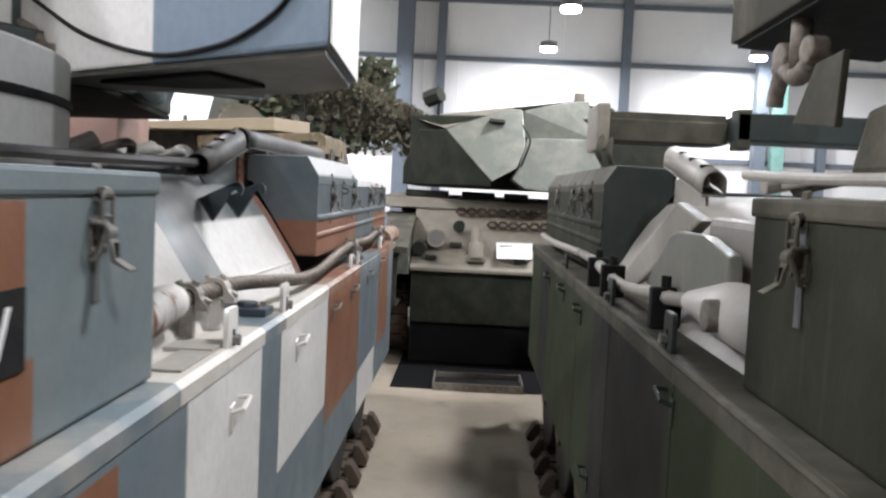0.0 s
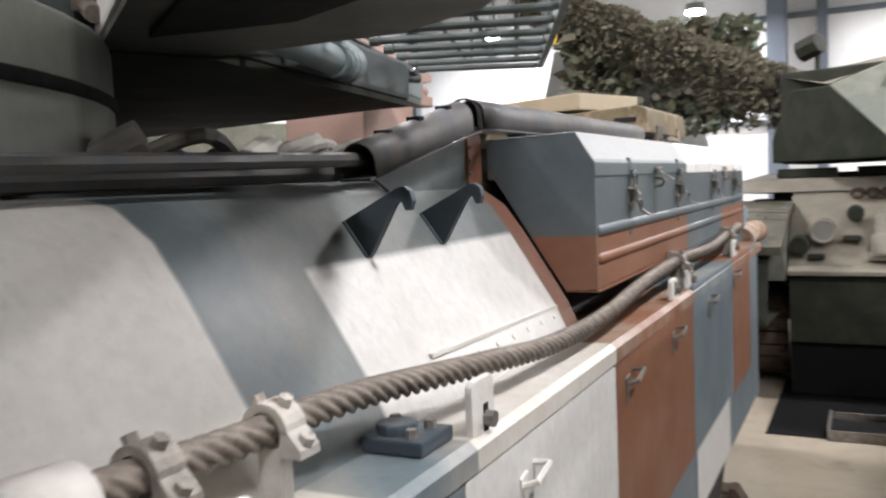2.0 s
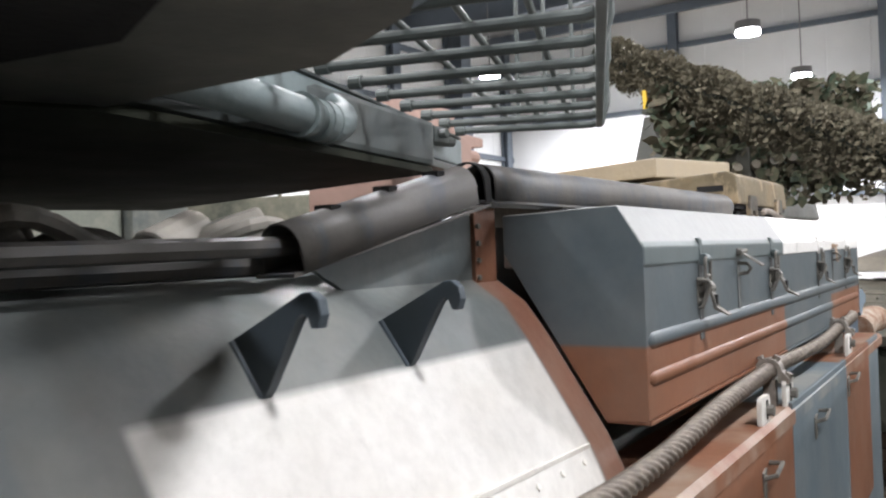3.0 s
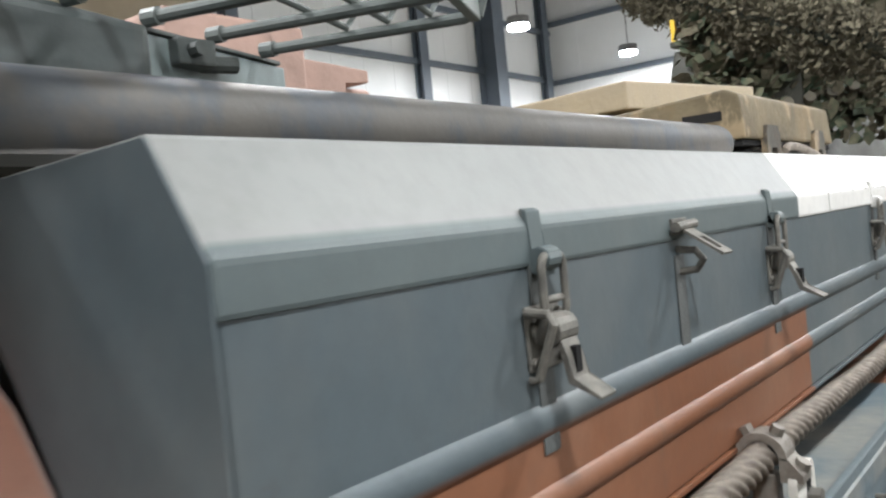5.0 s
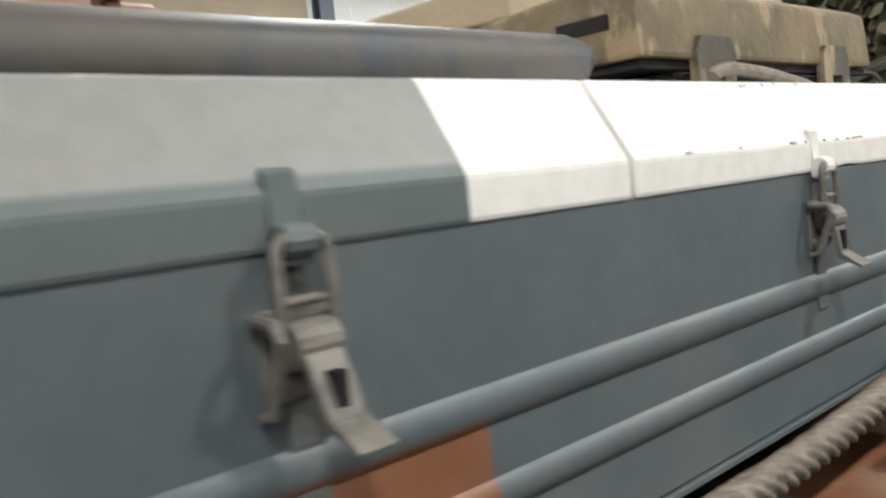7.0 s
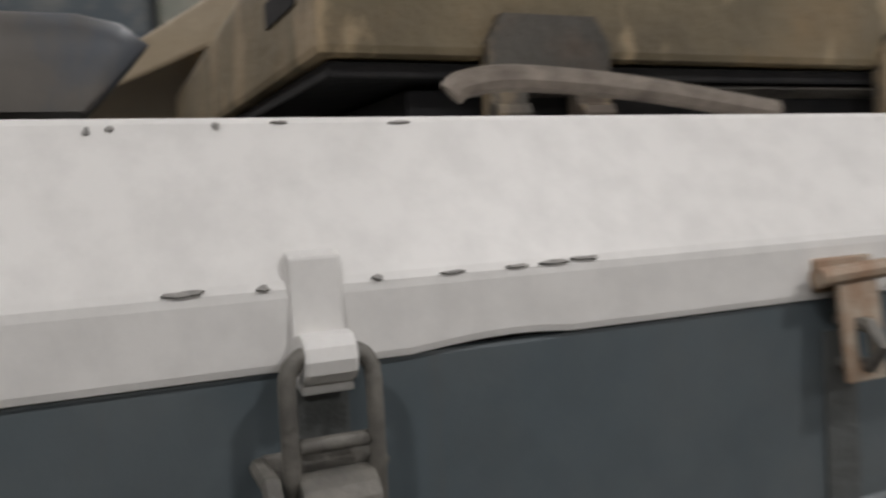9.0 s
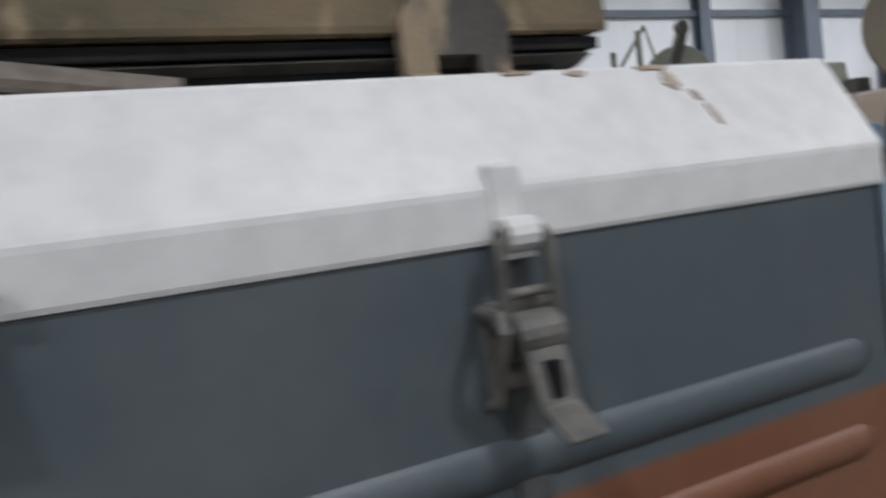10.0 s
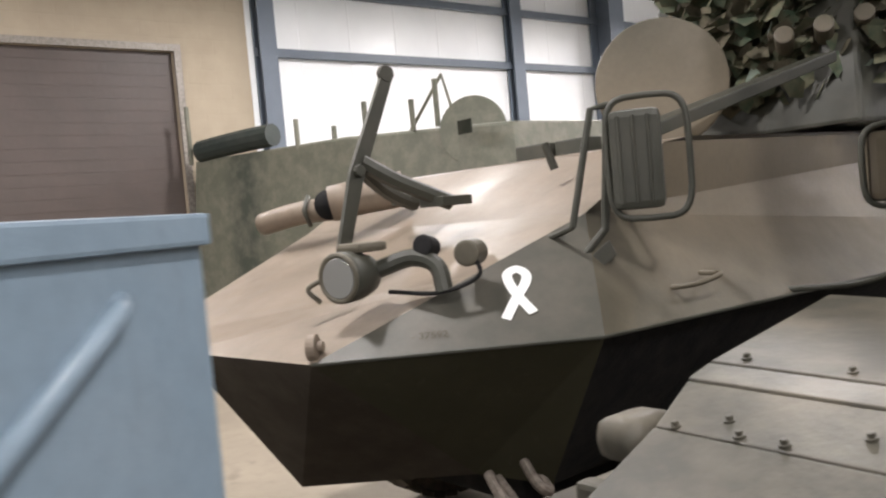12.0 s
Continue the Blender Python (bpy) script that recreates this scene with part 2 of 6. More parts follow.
m_white = plain("white_paint", (0.72, 0.7, 0.66), 0.45, 0.0, (0.5, 0.45, 0.38), 9, 0.4)
m_green = paint("olive_paint", GREEN, [((0.016, 0.0155, 0.014), (None, (1.56, 2.66), (0, 1.2))), ((0.016, 0.0155, 0.014), (None, (4.3, 4.8), (0, 1.2)))], dust=0.04, rough=0.75, soft=0.03, dust_color=(0.25, 0.23, 0.18))
m_green_plain = paint("olive_drab", (0.02, 0.022, 0.012), rough=0.75, dust=0.05, dust_color=(0.25, 0.23, 0.18))
m_green_dark = paint("olive_dark", (0.022, 0.031, 0.028), dust=0.05)
m_green_dusty = paint("olive_dusty", (0.052, 0.05, 0.037), rough=0.75, dust=0.28, dust_color=(0.27, 0.24, 0.19))
m_pale = paint("dusty_pale", (0.33, 0.31, 0.275), dust=0.45, dust_color=(0.44, 0.4, 0.34))
m_leo = paint("tank_grey_green", (0.125, 0.135, 0.112), dust=0.3)
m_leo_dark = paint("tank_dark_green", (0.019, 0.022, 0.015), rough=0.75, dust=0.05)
m_leo_tan = paint("tank_dust", (0.2, 0.18, 0.145), dust=0.45, dust_color=(0.36, 0.31, 0.25))
m_leo_fender = paint("fender_plate", (0.056, 0.053, 0.041), [((0.04, 0.041, 0.032), (None, None, (0.5, 1.16)))], dust=0.5, wear=0.6, soft=0.03, dust_color=(0.23, 0.195, 0.145))
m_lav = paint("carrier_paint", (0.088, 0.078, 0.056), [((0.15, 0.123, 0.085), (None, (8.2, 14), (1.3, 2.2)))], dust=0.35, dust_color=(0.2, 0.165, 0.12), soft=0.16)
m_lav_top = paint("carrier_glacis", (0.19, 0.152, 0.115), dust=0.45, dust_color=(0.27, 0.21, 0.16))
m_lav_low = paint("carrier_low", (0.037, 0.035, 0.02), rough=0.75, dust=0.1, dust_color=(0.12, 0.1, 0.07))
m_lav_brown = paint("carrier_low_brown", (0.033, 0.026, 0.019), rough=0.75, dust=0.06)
m_lav_dark = paint("carrier_dark", (0.042, 0.043, 0.033), dust=0.12, dust_color=(0.22, 0.19, 0.15))
def worn_box(name, base, rust, tan):
    """Olive box paint rubbed through to tan primer, with rust-brown edges and upright scratches."""
    m, t, bsdf = nodes_of(name)
    col = mix_color(t, noise_fac(t, 5, 0.35, 0.65), base, tuple(c * 0.55 for c in base))
    col = mix_color(t, noise_fac(t, 4.5, 0.5, 0.68, detail=7, seed=2.0), col, rust)
    col = mix_color(t, noise_fac(t, 13, 0.53, 0.60, detail=8, stretch=(1, 1, 0.45), seed=8.0), col, tan)
    t.links.new(col, bsdf.inputs["Base Color"])
    bsdf.inputs["Roughness"].default_value = 0.62
    bsdf.inputs["Specular IOR Level"].default_value = 0.3
    b = t.nodes.new("ShaderNodeBump")
    b.inputs["Strength"].default_value, b.inputs["Distance"].default_value = 0.35, 0.004
    t.links.new(noise_fac(t, 40, 0.3, 0.7), b.inputs["Height"])
    t.links.new(b.outputs[0], bsdf.inputs["Normal"])
    return m


m_wood = worn_box("worn_deck_box", (0.17, 0.135, 0.08), (0.19, 0.13, 0.065), (0.25, 0.19, 0.115))
m_rusty_white = worn_box("rusted_white", (0.62, 0.59, 0.55), (0.5, 0.46, 0.4), (0.15, 0.07, 0.04))
m_hinge = worn_box("worn_hinge", (0.1, 0.092, 0.078), (0.12, 0.085, 0.06), (0.26, 0.2, 0.13))
m_tan = plain("tan_panel", (0.36, 0.29, 0.19), 0.6, 0.0, (0.3, 0.25, 0.18), 8, 0.5)
m_grime = plain("oily_deck", (0.1, 0.09, 0.075), 0.6, 0.1, (0.03, 0.03, 0.028), 14, 0.8)
m_pink = plain("pink_primer", (0.42, 0.27, 0.22), 0.6, 0.0, (0.3, 0.2, 0.165), 7, 0.5)
m_rubber = plain("rubber", (0.03, 0.029, 0.027), 0.8, 0.0, (0.09, 0.08, 0.065), 25, 0.5)
m_tire = plain("dusty_tyre", (0.055, 0.048, 0.038), 0.85, 0.0, (0.16, 0.13, 0.1), 18, 0.6)
m_track = plain("track_steel", (0.1, 0.075, 0.055), 0.7, 0.3, (0.05, 0.04, 0.035), 20, 0.7)
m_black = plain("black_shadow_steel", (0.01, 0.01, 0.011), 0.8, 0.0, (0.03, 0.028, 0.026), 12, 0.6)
# Near-black for the sheets that stand for shade under the nose.
m_nose_shade = plain("nose_shade_black", (0.005, 0.005, 0.006), 0.9, 0.0, (0.008, 0.008, 0.008), 12, 0.5)
m_sign = plain("paper_sign", (0.8, 0.8, 0.78), 0.5, 0.0, (0.7, 0.7, 0.68), 6, 0.3)
m_column = plain("column_paint", (0.13, 0.155, 0.19), 0.45, 0.0, (0.1, 0.12, 0.15), 4, 0.5)
m_lamp_case = plain("lamp_case", (0.2, 0.2, 0.21), 0.5)
m_net = plain("net_scrim", (0.075, 0.068, 0.047), 0.9, 0.0, (0.14, 0.122, 0.088), 16, 0.9)
m_net_pale = plain("net_scrim_pale", (0.19, 0.17, 0.125), 0.9, 0.0, (0.1, 0.09, 0.06), 16, 0.8)
m_camo_net = plain("net_green", (0.05, 0.075, 0.05), 0.9, 0.0, (0.17, 0.15, 0.1), 9, 0.9)
m_teal = plain("teal_post", (0.12, 0.27, 0.24), 0.5, 0.0, (0.3, 0.45, 0.42), 3, 0.6)


def glow(name, color, strength):
    m, t, bsdf = nodes_of(name)
    bsdf.inputs["Base Color"].default_value = (*color, 1)
    bsdf.inputs["Emission Color"].default_value = (*color, 1)
    bsdf.inputs["Emission Strength"].default_value = strength
    return m


m_led = glow("lamp_glow", (0.92, 0.96, 1.0), 60)
m_amber = plain("amber_lens", (0.75, 0.11, 0.02), 0.25)
m_yellow = plain("yellow_tag", (0.75, 0.5, 0.03), 0.5)


def glass_mat():
    m, t, bsdf = nodes_of("lamp_glass")
    bsdf.inputs["Base Color"].default_value = (0.3, 0.3, 0.29, 1)
    bsdf.inputs["Roughness"].default_value = 0.12
    bsdf.inputs["Metallic"].default_value = 0.5
    return m


m_glass = glass_mat()
m_lens, lens_tree, lens_bsdf = nodes_of("lamp_lens")
lens_bsdf.inputs["Base Color"].default_value = (0.5, 0.49, 0.46, 1)
lens_bsdf.inputs["Roughness"].default_value = 0.15
lens_bsdf.inputs["Metallic"].default_value = 0.6


def floor_surface():
    m, t, bsdf = nodes_of("concrete_floor")
    col = mix_color(t, noise_fac(t, 0.9, 0.35, 0.7), (0.32, 0.272, 0.21), (0.235, 0.2, 0.155))
    col = mix_color(t, math_node(t, "MULTIPLY", noise_fac(t, 7, 0.5, 0.75), 0.4), col, (0.16, 0.135, 0.105))
    col = mix_color(t, math_node(t, "MULTIPLY", noise_fac(t, 2.1, 0.62, 0.7, seed=4), 0.5), col, (0.12, 0.1, 0.08))
    t.links.new(col, bsdf.inputs["Base Color"])
    bsdf.inputs["Roughness"].default_value = 0.55
    b = t.nodes.new("ShaderNodeBump")
    b.inputs["Strength"].default_value, b.inputs["Distance"].default_value = 0.15, 0.004
    t.links.new(noise_fac(t, 45, 0.3, 0.7), b.inputs["Height"])
    t.links.new(b.outputs[0], bsdf.inputs["Normal"])
    return m


m_floor = floor_surface()
m_panel = plain("white_wall_sheet", (0.8, 0.81, 0.82), 0.32, 0.0, (0.7, 0.71, 0.72), 1.2, 0.5, 0.05)
m_block = plain("block_wall_paint", (0.42, 0.355, 0.27), 0.7, 0.0, (0.36, 0.3, 0.23), 3, 0.6)
bt = m_block.node_tree
bk = bt.nodes.new("ShaderNodeTexBrick")
cx = bt.nodes.new("ShaderNodeSeparateXYZ")
cc = bt.nodes.new("ShaderNodeCombineXYZ")
bt.links.new(bt.nodes.new("ShaderNodeNewGeometry").outputs["Position"], cx.inputs[0])
bt.links.new(cx.outputs[1], cc.inputs[0])
bt.links.new(cx.outputs[2], cc.inputs[1])
bt.links.new(cc.outputs[0], bk.inputs["Vector"])
bk.inputs["Scale"].default_value, bk.inputs["Brick Width"].default_value, bk.inputs["Row Height"].default_value, bk.inputs["Mortar Size"].default_value = 1.0, 0.4, 0.2, 0.006
bb = bt.nodes["Principled BSDF"].inputs["Normal"].links[0].from_node
b2 = bt.nodes.new("ShaderNodeBump")
b2.inputs["Strength"].default_value, b2.inputs["Distance"].default_value, b2.invert = 0.6, 0.008, True
bt.links.new(bk.outputs["Fac"], b2.inputs["Height"])
bt.links.new(bb.outputs[0], b2.inputs["Normal"])
bt.links.new(b2.outputs[0], bt.nodes["Principled BSDF"].inputs["Normal"])
m_door = plain("shutter", (0.085, 0.065, 0.058), 0.5, 0.0, (0.06, 0.05, 0.045), 2, 0.5)
m_roof = plain("roof_sheet", (0.25, 0.255, 0.26), 0.5, 0.0, (0.2, 0.205, 0.21), 1, 0.5)

# ---- the hall ----
X0, X1, Y0, Y1, ZR = -11.0, 12.0, -9.0, 22.0, 7.2
structure("floor", box(X0 - 0.3, X1 + 0.3, Y0 - 0.3, Y1 + 0.3, -0.2, 0.0, 0), m_floor, "bare tan concrete floor with oil stains")
structure("ceiling", box(X0 - 0.3, X1 + 0.3, Y0 - 0.3, Y1 + 0.3, ZR, ZR + 0.15, 0), m_roof, "light metal hall roof")


def sheet_wall(name, axis, at, a, b, side, z0=0.0, label=""):
    """A wall of upright steel sheets with pressed ribs."""
    n = int(round((b - a) / 0.9))
    prof = []
    for i in range(n):
        u = a + (b - a) * i / n
        w = (b - a) / n
        prof += [(u, at), (u + w * 0.95, at), (u + w * 0.965, at - side * 0.006), (u + w * 0.985, at - side * 0.006)]
    prof += [(b, at), (b, at + side * 0.2), (a, at + side * 0.2)]
    if axis == "x":
        prof = [(v, u) for u, v in prof]
    return structure(name, prism(prof, "z", z0, ZR), m_panel, label or "white ribbed steel wall sheets")


sheet_wall("wall_west", "x", X0, 11.5, Y1, -1)
sheet_wall("wall_north", "y", Y1, X0, X1, 1)
structure("wall_east", box(X1, X1 + 0.2, Y0, Y1, 0, ZR, 0), m_panel)
structure("wall_south", box(X0, X1, Y0 - 0.2, Y0, 0, ZR, 0), m_block)


def block_wall():
    """Painted concrete block wall with a door opening."""
    bm = bmesh.new()
    d0, d1, dh = 6.6, 10.42, 4.02
    for a, b, z0, z1 in ((Y0, d0, 0, ZR), (d1, 11.5, 0, ZR), (d0, d1, dh, ZR)):
        add_box(bm, X0 - 0.2, X0 + 0.02, a, b, z0, z1)
    return structure("wall_west_blocks", bm, m_block, "tan painted concrete block wall"), d0, d1, dh


wall_b, D0, D1, DH = block_wall()
door = tagged(part("door_1", box(X0 - 0.1, X0 - 0.06, D0, D1, 0, DH, 0), m_door), "dark brown roll-up door, closed", "", "", "structure")
bm = bmesh.new()
for i in range(26):
    add_box(bm, X0 - 0.06, X0 - 0.056, D0 + 0.02, D1 - 0.02, 0.02 + i * 0.154, 0.17 + i * 0.154, 0.002)
part("slats", bm, m_door, door)
bm = bmesh.new()
add_box(bm, X0 + 0.02, X0 + 0.06, D0 - 0.09, D0, 0, DH + 0.09)
add_box(bm, X0 + 0.02, X0 + 0.06, D1, D1 + 0.09, 0, DH + 0.09)
add_box(bm, X0 + 0.02, X0 + 0.06, D0, D1, DH, DH + 0.09)
part("door_frame", bm, m_steel, door, "bare steel door frame")


def i_column(name, x, y, along, z1=ZR, w=0.3, d=0.3):
    bm = bmesh.new()
    t = 0.03
    if along == "y":
        add_box(bm, x, x + t, y - w / 2, y + w / 2, 0, z1)
        add_box(bm, x + d - t, x + d, y - w / 2, y + w / 2, 0, z1)
        add_box(bm, x + t, x + d - t, y - t / 2, y + t / 2, 0, z1)
    else:
        add_box(bm, x - w / 2, x + w / 2, y - t, y, 0, z1)
        add_box(bm, x - w / 2, x + w / 2, y - d, y - d + t, 0, z1)
        add_box(bm, x - t / 2, x + t / 2, y - d + t, y - t, 0, z1)
    return tagged(part(name, bm, m_column), "blue-grey steel column against the wall", "", "", "structure")


for i, y in enumerate((11.72, 16.6, 21.6)):
    i_column("column_west", X0 + 0.03, y, "y", w=0.26, d=0.2)
for y, w in ((18.95, 0.42),):
    i_column("column_west_wide", X0 + 0.05, y, "y", w=w, d=0.5)
for x in (-6.4, -0.85, 3.85, 8.9):
    i_column("column_north", x, Y1 - 0.03, "x", w=0.22, d=0.2)
i_column("column_north_wide", -1.75, Y1 - 0.25, "x", w=0.4, d=0.45)
for x, m in ((7.15, m_column), (7.6, m_teal)):
    structure("post_north", box(x - 0.15, x + 0.15, 21.2, 21.5, 0, ZR, 0.01), m, "upright steel post, painted")
for z in (1.4, 4.06, 5.0, 6.2):
    structure("girt_west", box(X0 + 0.015, X0 + 0.12, 11.6, Y1, z - 0.06, z + 0.06, 0.006), m_column, "blue-grey wall girt")
for z in (2.6, 4.93, 6.4):
    structure("girt_north", box(X0, X1, Y1 - 0.12, Y1 - 0.015, z - 0.06, z + 0.06, 0.006), m_column, "blue-grey wall girt")
for y in (0.5, 6.0, 11.5, 17.0):
    bm = bmesh.new()
    add_box(bm, X0, X1, y - 0.11, y + 0.11, 6.35, 6.4)
    add_box(bm, X0, X1, y - 0.11, y + 0.11, 6.85, 6.9)
    add_box(bm, X0, X1, y - 0.015, y + 0.015, 6.4, 6.85)
    structure("roof_beam", bm, m_column, "blue-grey steel roof beam")
for y in range(-7, 22, 2):
    structure("purlin", box(X0, X1, y - 0.05, y + 0.05, 6.95, 7.15, 0.006), m_column, "blue-grey roof purlin")


def high_bay():
    lamp = thing("high_bay_lamp", "round hanging warehouse lamp, lit bright white", "lamp", (0, 0, 0), "lamps under the roof")
    part("housing", disc((0, 0, 0.1), (0, 0, 1), 0.2, 0.14, 24, 0.02), m_lamp_case, lamp)
    part("lens", disc((0, 0, -0.012), (0, 0, 1), 0.19, 0.08, 24, 0.025), m_led, lamp, "glowing white lens")
    part("hanger", tube([(0, 0, 0.17), (0, 0, 2.22)], 0.012, 6), m_lamp_case, lamp)
    return lamp


first = None
for x, y in LAMPS:
    if first is None:
        first = high_bay()
        first.matrix_basis = pose(x, y, LAMP_Z)
    else:
        copy_thing(first, pose(x, y, LAMP_Z))
for i, (x, y) in enumerate(LAMPS):
    ld = bpy.data.lights.new("lamp_light", "AREA")
    ld.shape, ld.size, ld.energy, ld.color = "DISK", 0.4, 185.0, (1.0, 0.98, 0.995)
    lo = new("lamp_light", ld)
    lo.matrix_basis = pose(x, y, LAMP_Z - 0.06)

# ---- the tank in white, grey and brown blocks ----
tank = thing("urban_tank", "old battle tank painted in white, grey-blue and brown blocks", "tank", (0, 0, 0))
HULL_SEC = [(-0.585, 1.14), (-0.60, 1.18), (-0.626, 1.236), (-0.69, 1.337), (-0.736, 1.409), (-0.785, 1.475), (-0.85, 1.52), (-0.95, 1.545), (-1.2, 1.555)]


def hull_side(y0, y1, lip=0.0):
    bm = bmesh.new()
    n = 24
    rows_ = []
    for i in range(n + 1):
        y = y0 + (y1 - y0) * i / n
        rows_.append([bm.verts.new((x - 0.03 * max(0, 1.9 - y) ** 2, y, z)) for x, z in HULL_SEC])
    for i in range(n):
        for k in range(len(HULL_SEC) - 1):
            bm.faces.new((rows_[i][k], rows_[i][k + 1], rows_[i + 1][k + 1], rows_[i + 1][k]))
    return bm


part("hull_side", hull_side(0.2, 3.04), m_hull, tank, "cast sloping hull side with white panel", True)
part("hull_body", box(-3.4, -1.1, -1.5, 6.0, 0.45, 1.55, 0.02), m_turret, tank)
part("hull_flank", prism([(-1.1, 0.5), (-0.95, 0.5), (-0.95, 1.14), (-1.1, 1.5)], "y", -1.5, 6.0), m_turret, tank)
part("track_guard", prism([(-0.462, 1.118), (-0.462, 1.15), (-0.475, 1.162), (-0.60, 1.162), (-1.2, 1.15), (-1.2, 1.118)], "y", -1.5, 5.74), m_guard, tank, "dusty painted track guard")
part("engine_deck", box(-3.2, -0.86, 3.05, 5.9, 1.52, 1.6, 0.01), m_grime, tank)
part("deck_edge", prism([(-0.83, 1.25), (-0.66, 1.15), (-0.95, 1.15), (-0.95, 1.62), (-0.86, 1.62)], "y", 3.05, 5.74), m_hull, tank)

# side plates, each with its pull handle
PANELS = [(-1.4, -0.45), (-0.45, 0.4), (0.4, 1.268), (1.272, 2.076), (2.08, 2.87), (2.874, 3.828), (3.832, 4.7), (4.704, 5.6)]
HANDLES = [(-0.9, 1.03), (0.1, 1.03), (0.82, 1.03), (1.6, 1.025), (2.32, 1.047), (3.0, 1.06), (3.53, 1.07), (4.15, 1.08), (4.77, 1.10)]


def grab_handle(parent, x, y, z, s, m):
    """A bent flat pull: two feet and a slanting grip standing off the plate."""
    bm = bmesh.new()
    add_tube(bm, [(x, y - 0.03, z - 0.010), (x + s * 0.028, y - 0.028, z), (x + s * 0.03, y + 0.026, z + 0.016), (x, y + 0.032, z + 0.012)], 0.0055, 6)
    add_prism(bm, [(y - 0.038, z + 0.004), (y - 0.006, z + 0.01), (y - 0.012, z - 0.052), (y - 0.03, z - 0.058)], "x", x - 0.001, x + s * 0.004)
    part("handle", bm, m, parent)


for i, (a, b) in enumerate(PANELS):
    rise = 0.0 if a < 3.8 else 0.018
    pl = part("side_plate", prism([(-0.477, 0.40), (-0.465, 0.40), (-0.465, 1.152 + rise), (-0.477, 1.152 + rise)], "y", a, b, 0.0022), m_skirt, tank)
    for y, z in HANDLES:
        if a < y < b:
            grab_handle(pl, -0.465, y, z, 1, m_white if 1.2 < y < 2.9 else m_latch)


def guide_track(parent, x_out, x_in, y0, y1, s):
    """The lower run of track: pads, end connectors and the road wheels behind the plates."""
    pad_, link = None, None
    y, k_ = y0, 0
    while y < y1:
        if pad_ is None:
            pad_ = part("track_pad", box(x_in, x_out, 0, 0.125, 0.0, 0.06, 0.006), m_track, parent)
        else:
            pad_ = new("track_pad", pad_.data)
            pad_.parent = parent
        pad_.matrix_basis = pose(0, y, 0)
        if k_ % 2 == 0:
            if link is None:
                link = part("track_connector", prism([(x_out - s * 0.02, 0.015), (x_out + s * 0.055, 0.02), (x_out + s * 0.062, 0.045), (x_out + s * 0.03, 0.1), (x_out + s * 0.01, 0.13), (x_out - s * 0.02, 0.13)], "y", 0.01, 0.11, 0.008), m_track, parent)
            else:
                link = new("track_connector", link.data)
                link.parent = parent
            link.matrix_basis = pose(0, y, 0)
        k_ += 1
        y += 0.16
    y = y0 + 0.3
    while y < y1 - 0.2:
        w = part("road_wheel", disc(((x_out * 0.75 + x_in * 0.25), y, 0.42), (1, 0, 0), 0.36, 0.16, 28, 0.02), m_rubber, parent)
        part("hub", disc(((x_out * 0.75 + x_in * 0.25) + s * 0.08, y, 0.42), (1, 0, 0), 0.12, 0.06, 16, 0.01), m_track, w)
        y += 0.8


guide_track(tank, -0.5, -1.0, -1.2, 5.2, 1)


def side_lugs(parent, x, spots, s, m):
    """Round-topped tabs that hold the side plates, each with a bolt."""
    for y, z0, z1 in spots:
        w = 0.041
        poly = [(y - w, z0), (y + w, z0)] + [(y + w * (1 if a < 1.57 else -1) * (0.6 + 0.4 * abs(math.cos(a))), z1 - 0.018 + 0.018 * math.sin(a)) for a in (0.0, 0.5, 1.1, 2.04, 2.64, 3.14)]
        lug = part("plate_lug", prism(poly, "x", x, x + s * 0.012, 0.002), m, parent)
        part("bolt", disc((x + s * 0.018, y + 0.006, z0 + 0.055), (1, 0, 0), 0.013, 0.02, 6), m_latch, lug)
        part("slot", box(x + s * 0.0118, x + s * 0.0135, y - 0.002, y + 0.014, z0 + 0.035, z0 + 0.078, 0), m_black, lug)


side_lugs(tank, -0.487, [(1.605, 1.12, 1.252), (2.175, 1.125, 1.245), (3.60, 1.135, 1.225), (3.86, 1.135, 1.235), (4.9, 1.15, 1.24)], 1, m_white)

# white fish-plates along the guard
part("fish_plate", box(-0.60, -0.49, 1.50, 1.62, 1.163, 1.172, 0.002), m_pale, tank)
part("fish_plate", box(-0.56, -0.49, 1.30, 1.498, 1.163, 1.169, 0.002), m_pale, tank)
pad = part("guard_pad", box(-0.60, -0.50, 2.02, 2.12, 1.163, 1.185, 0.004), m_fin, tank, "dark blue bolted pad")
part("bolt_head", disc((-0.56, 2.06, 1.19), (0, 0, 1), 0.03, 0.02, 12, 0.004), m_fin, pad)
for bx, by in ((-0.525, 2.04), (-0.525, 2.095), (-0.585, 2.10)):
    part("bolt_head", disc((bx, by, 1.19), (0, 0, 1), 0.009, 0.014, 6), m_steel, pad)

# lifting fins on the sloping side
for y in (2.30, 2.59):
    poly = [(-0.787, 1.475), (-0.672, 1.532), (-0.660, 1.533), (-0.648, 1.524), (-0.645, 1.507), (-0.650, 1.492), (-0.660, 1.492), (-0.663, 1.507), (-0.672, 1.511), (-0.682, 1.503), (-0.728, 1.42), (-0.738, 1.408)]
    part("lifting_fin", prism(poly, "y", y - 0.008, y + 0.008, 0.002), m_fin, tank, "dark blue hook-shaped lifting plate")
    part("fin_weld", tube([(-0.784, y - 0.009, 1.474), (-0.738, y - 0.009, 1.41)], 0.005, 6), m_fin, tank)
part("fin_socket", disc((-0.765, 2.262, 1.437), (0.8, 0, 0.55), 0.014, 0.012, 14), m_black, tank, "dark bolt hole")
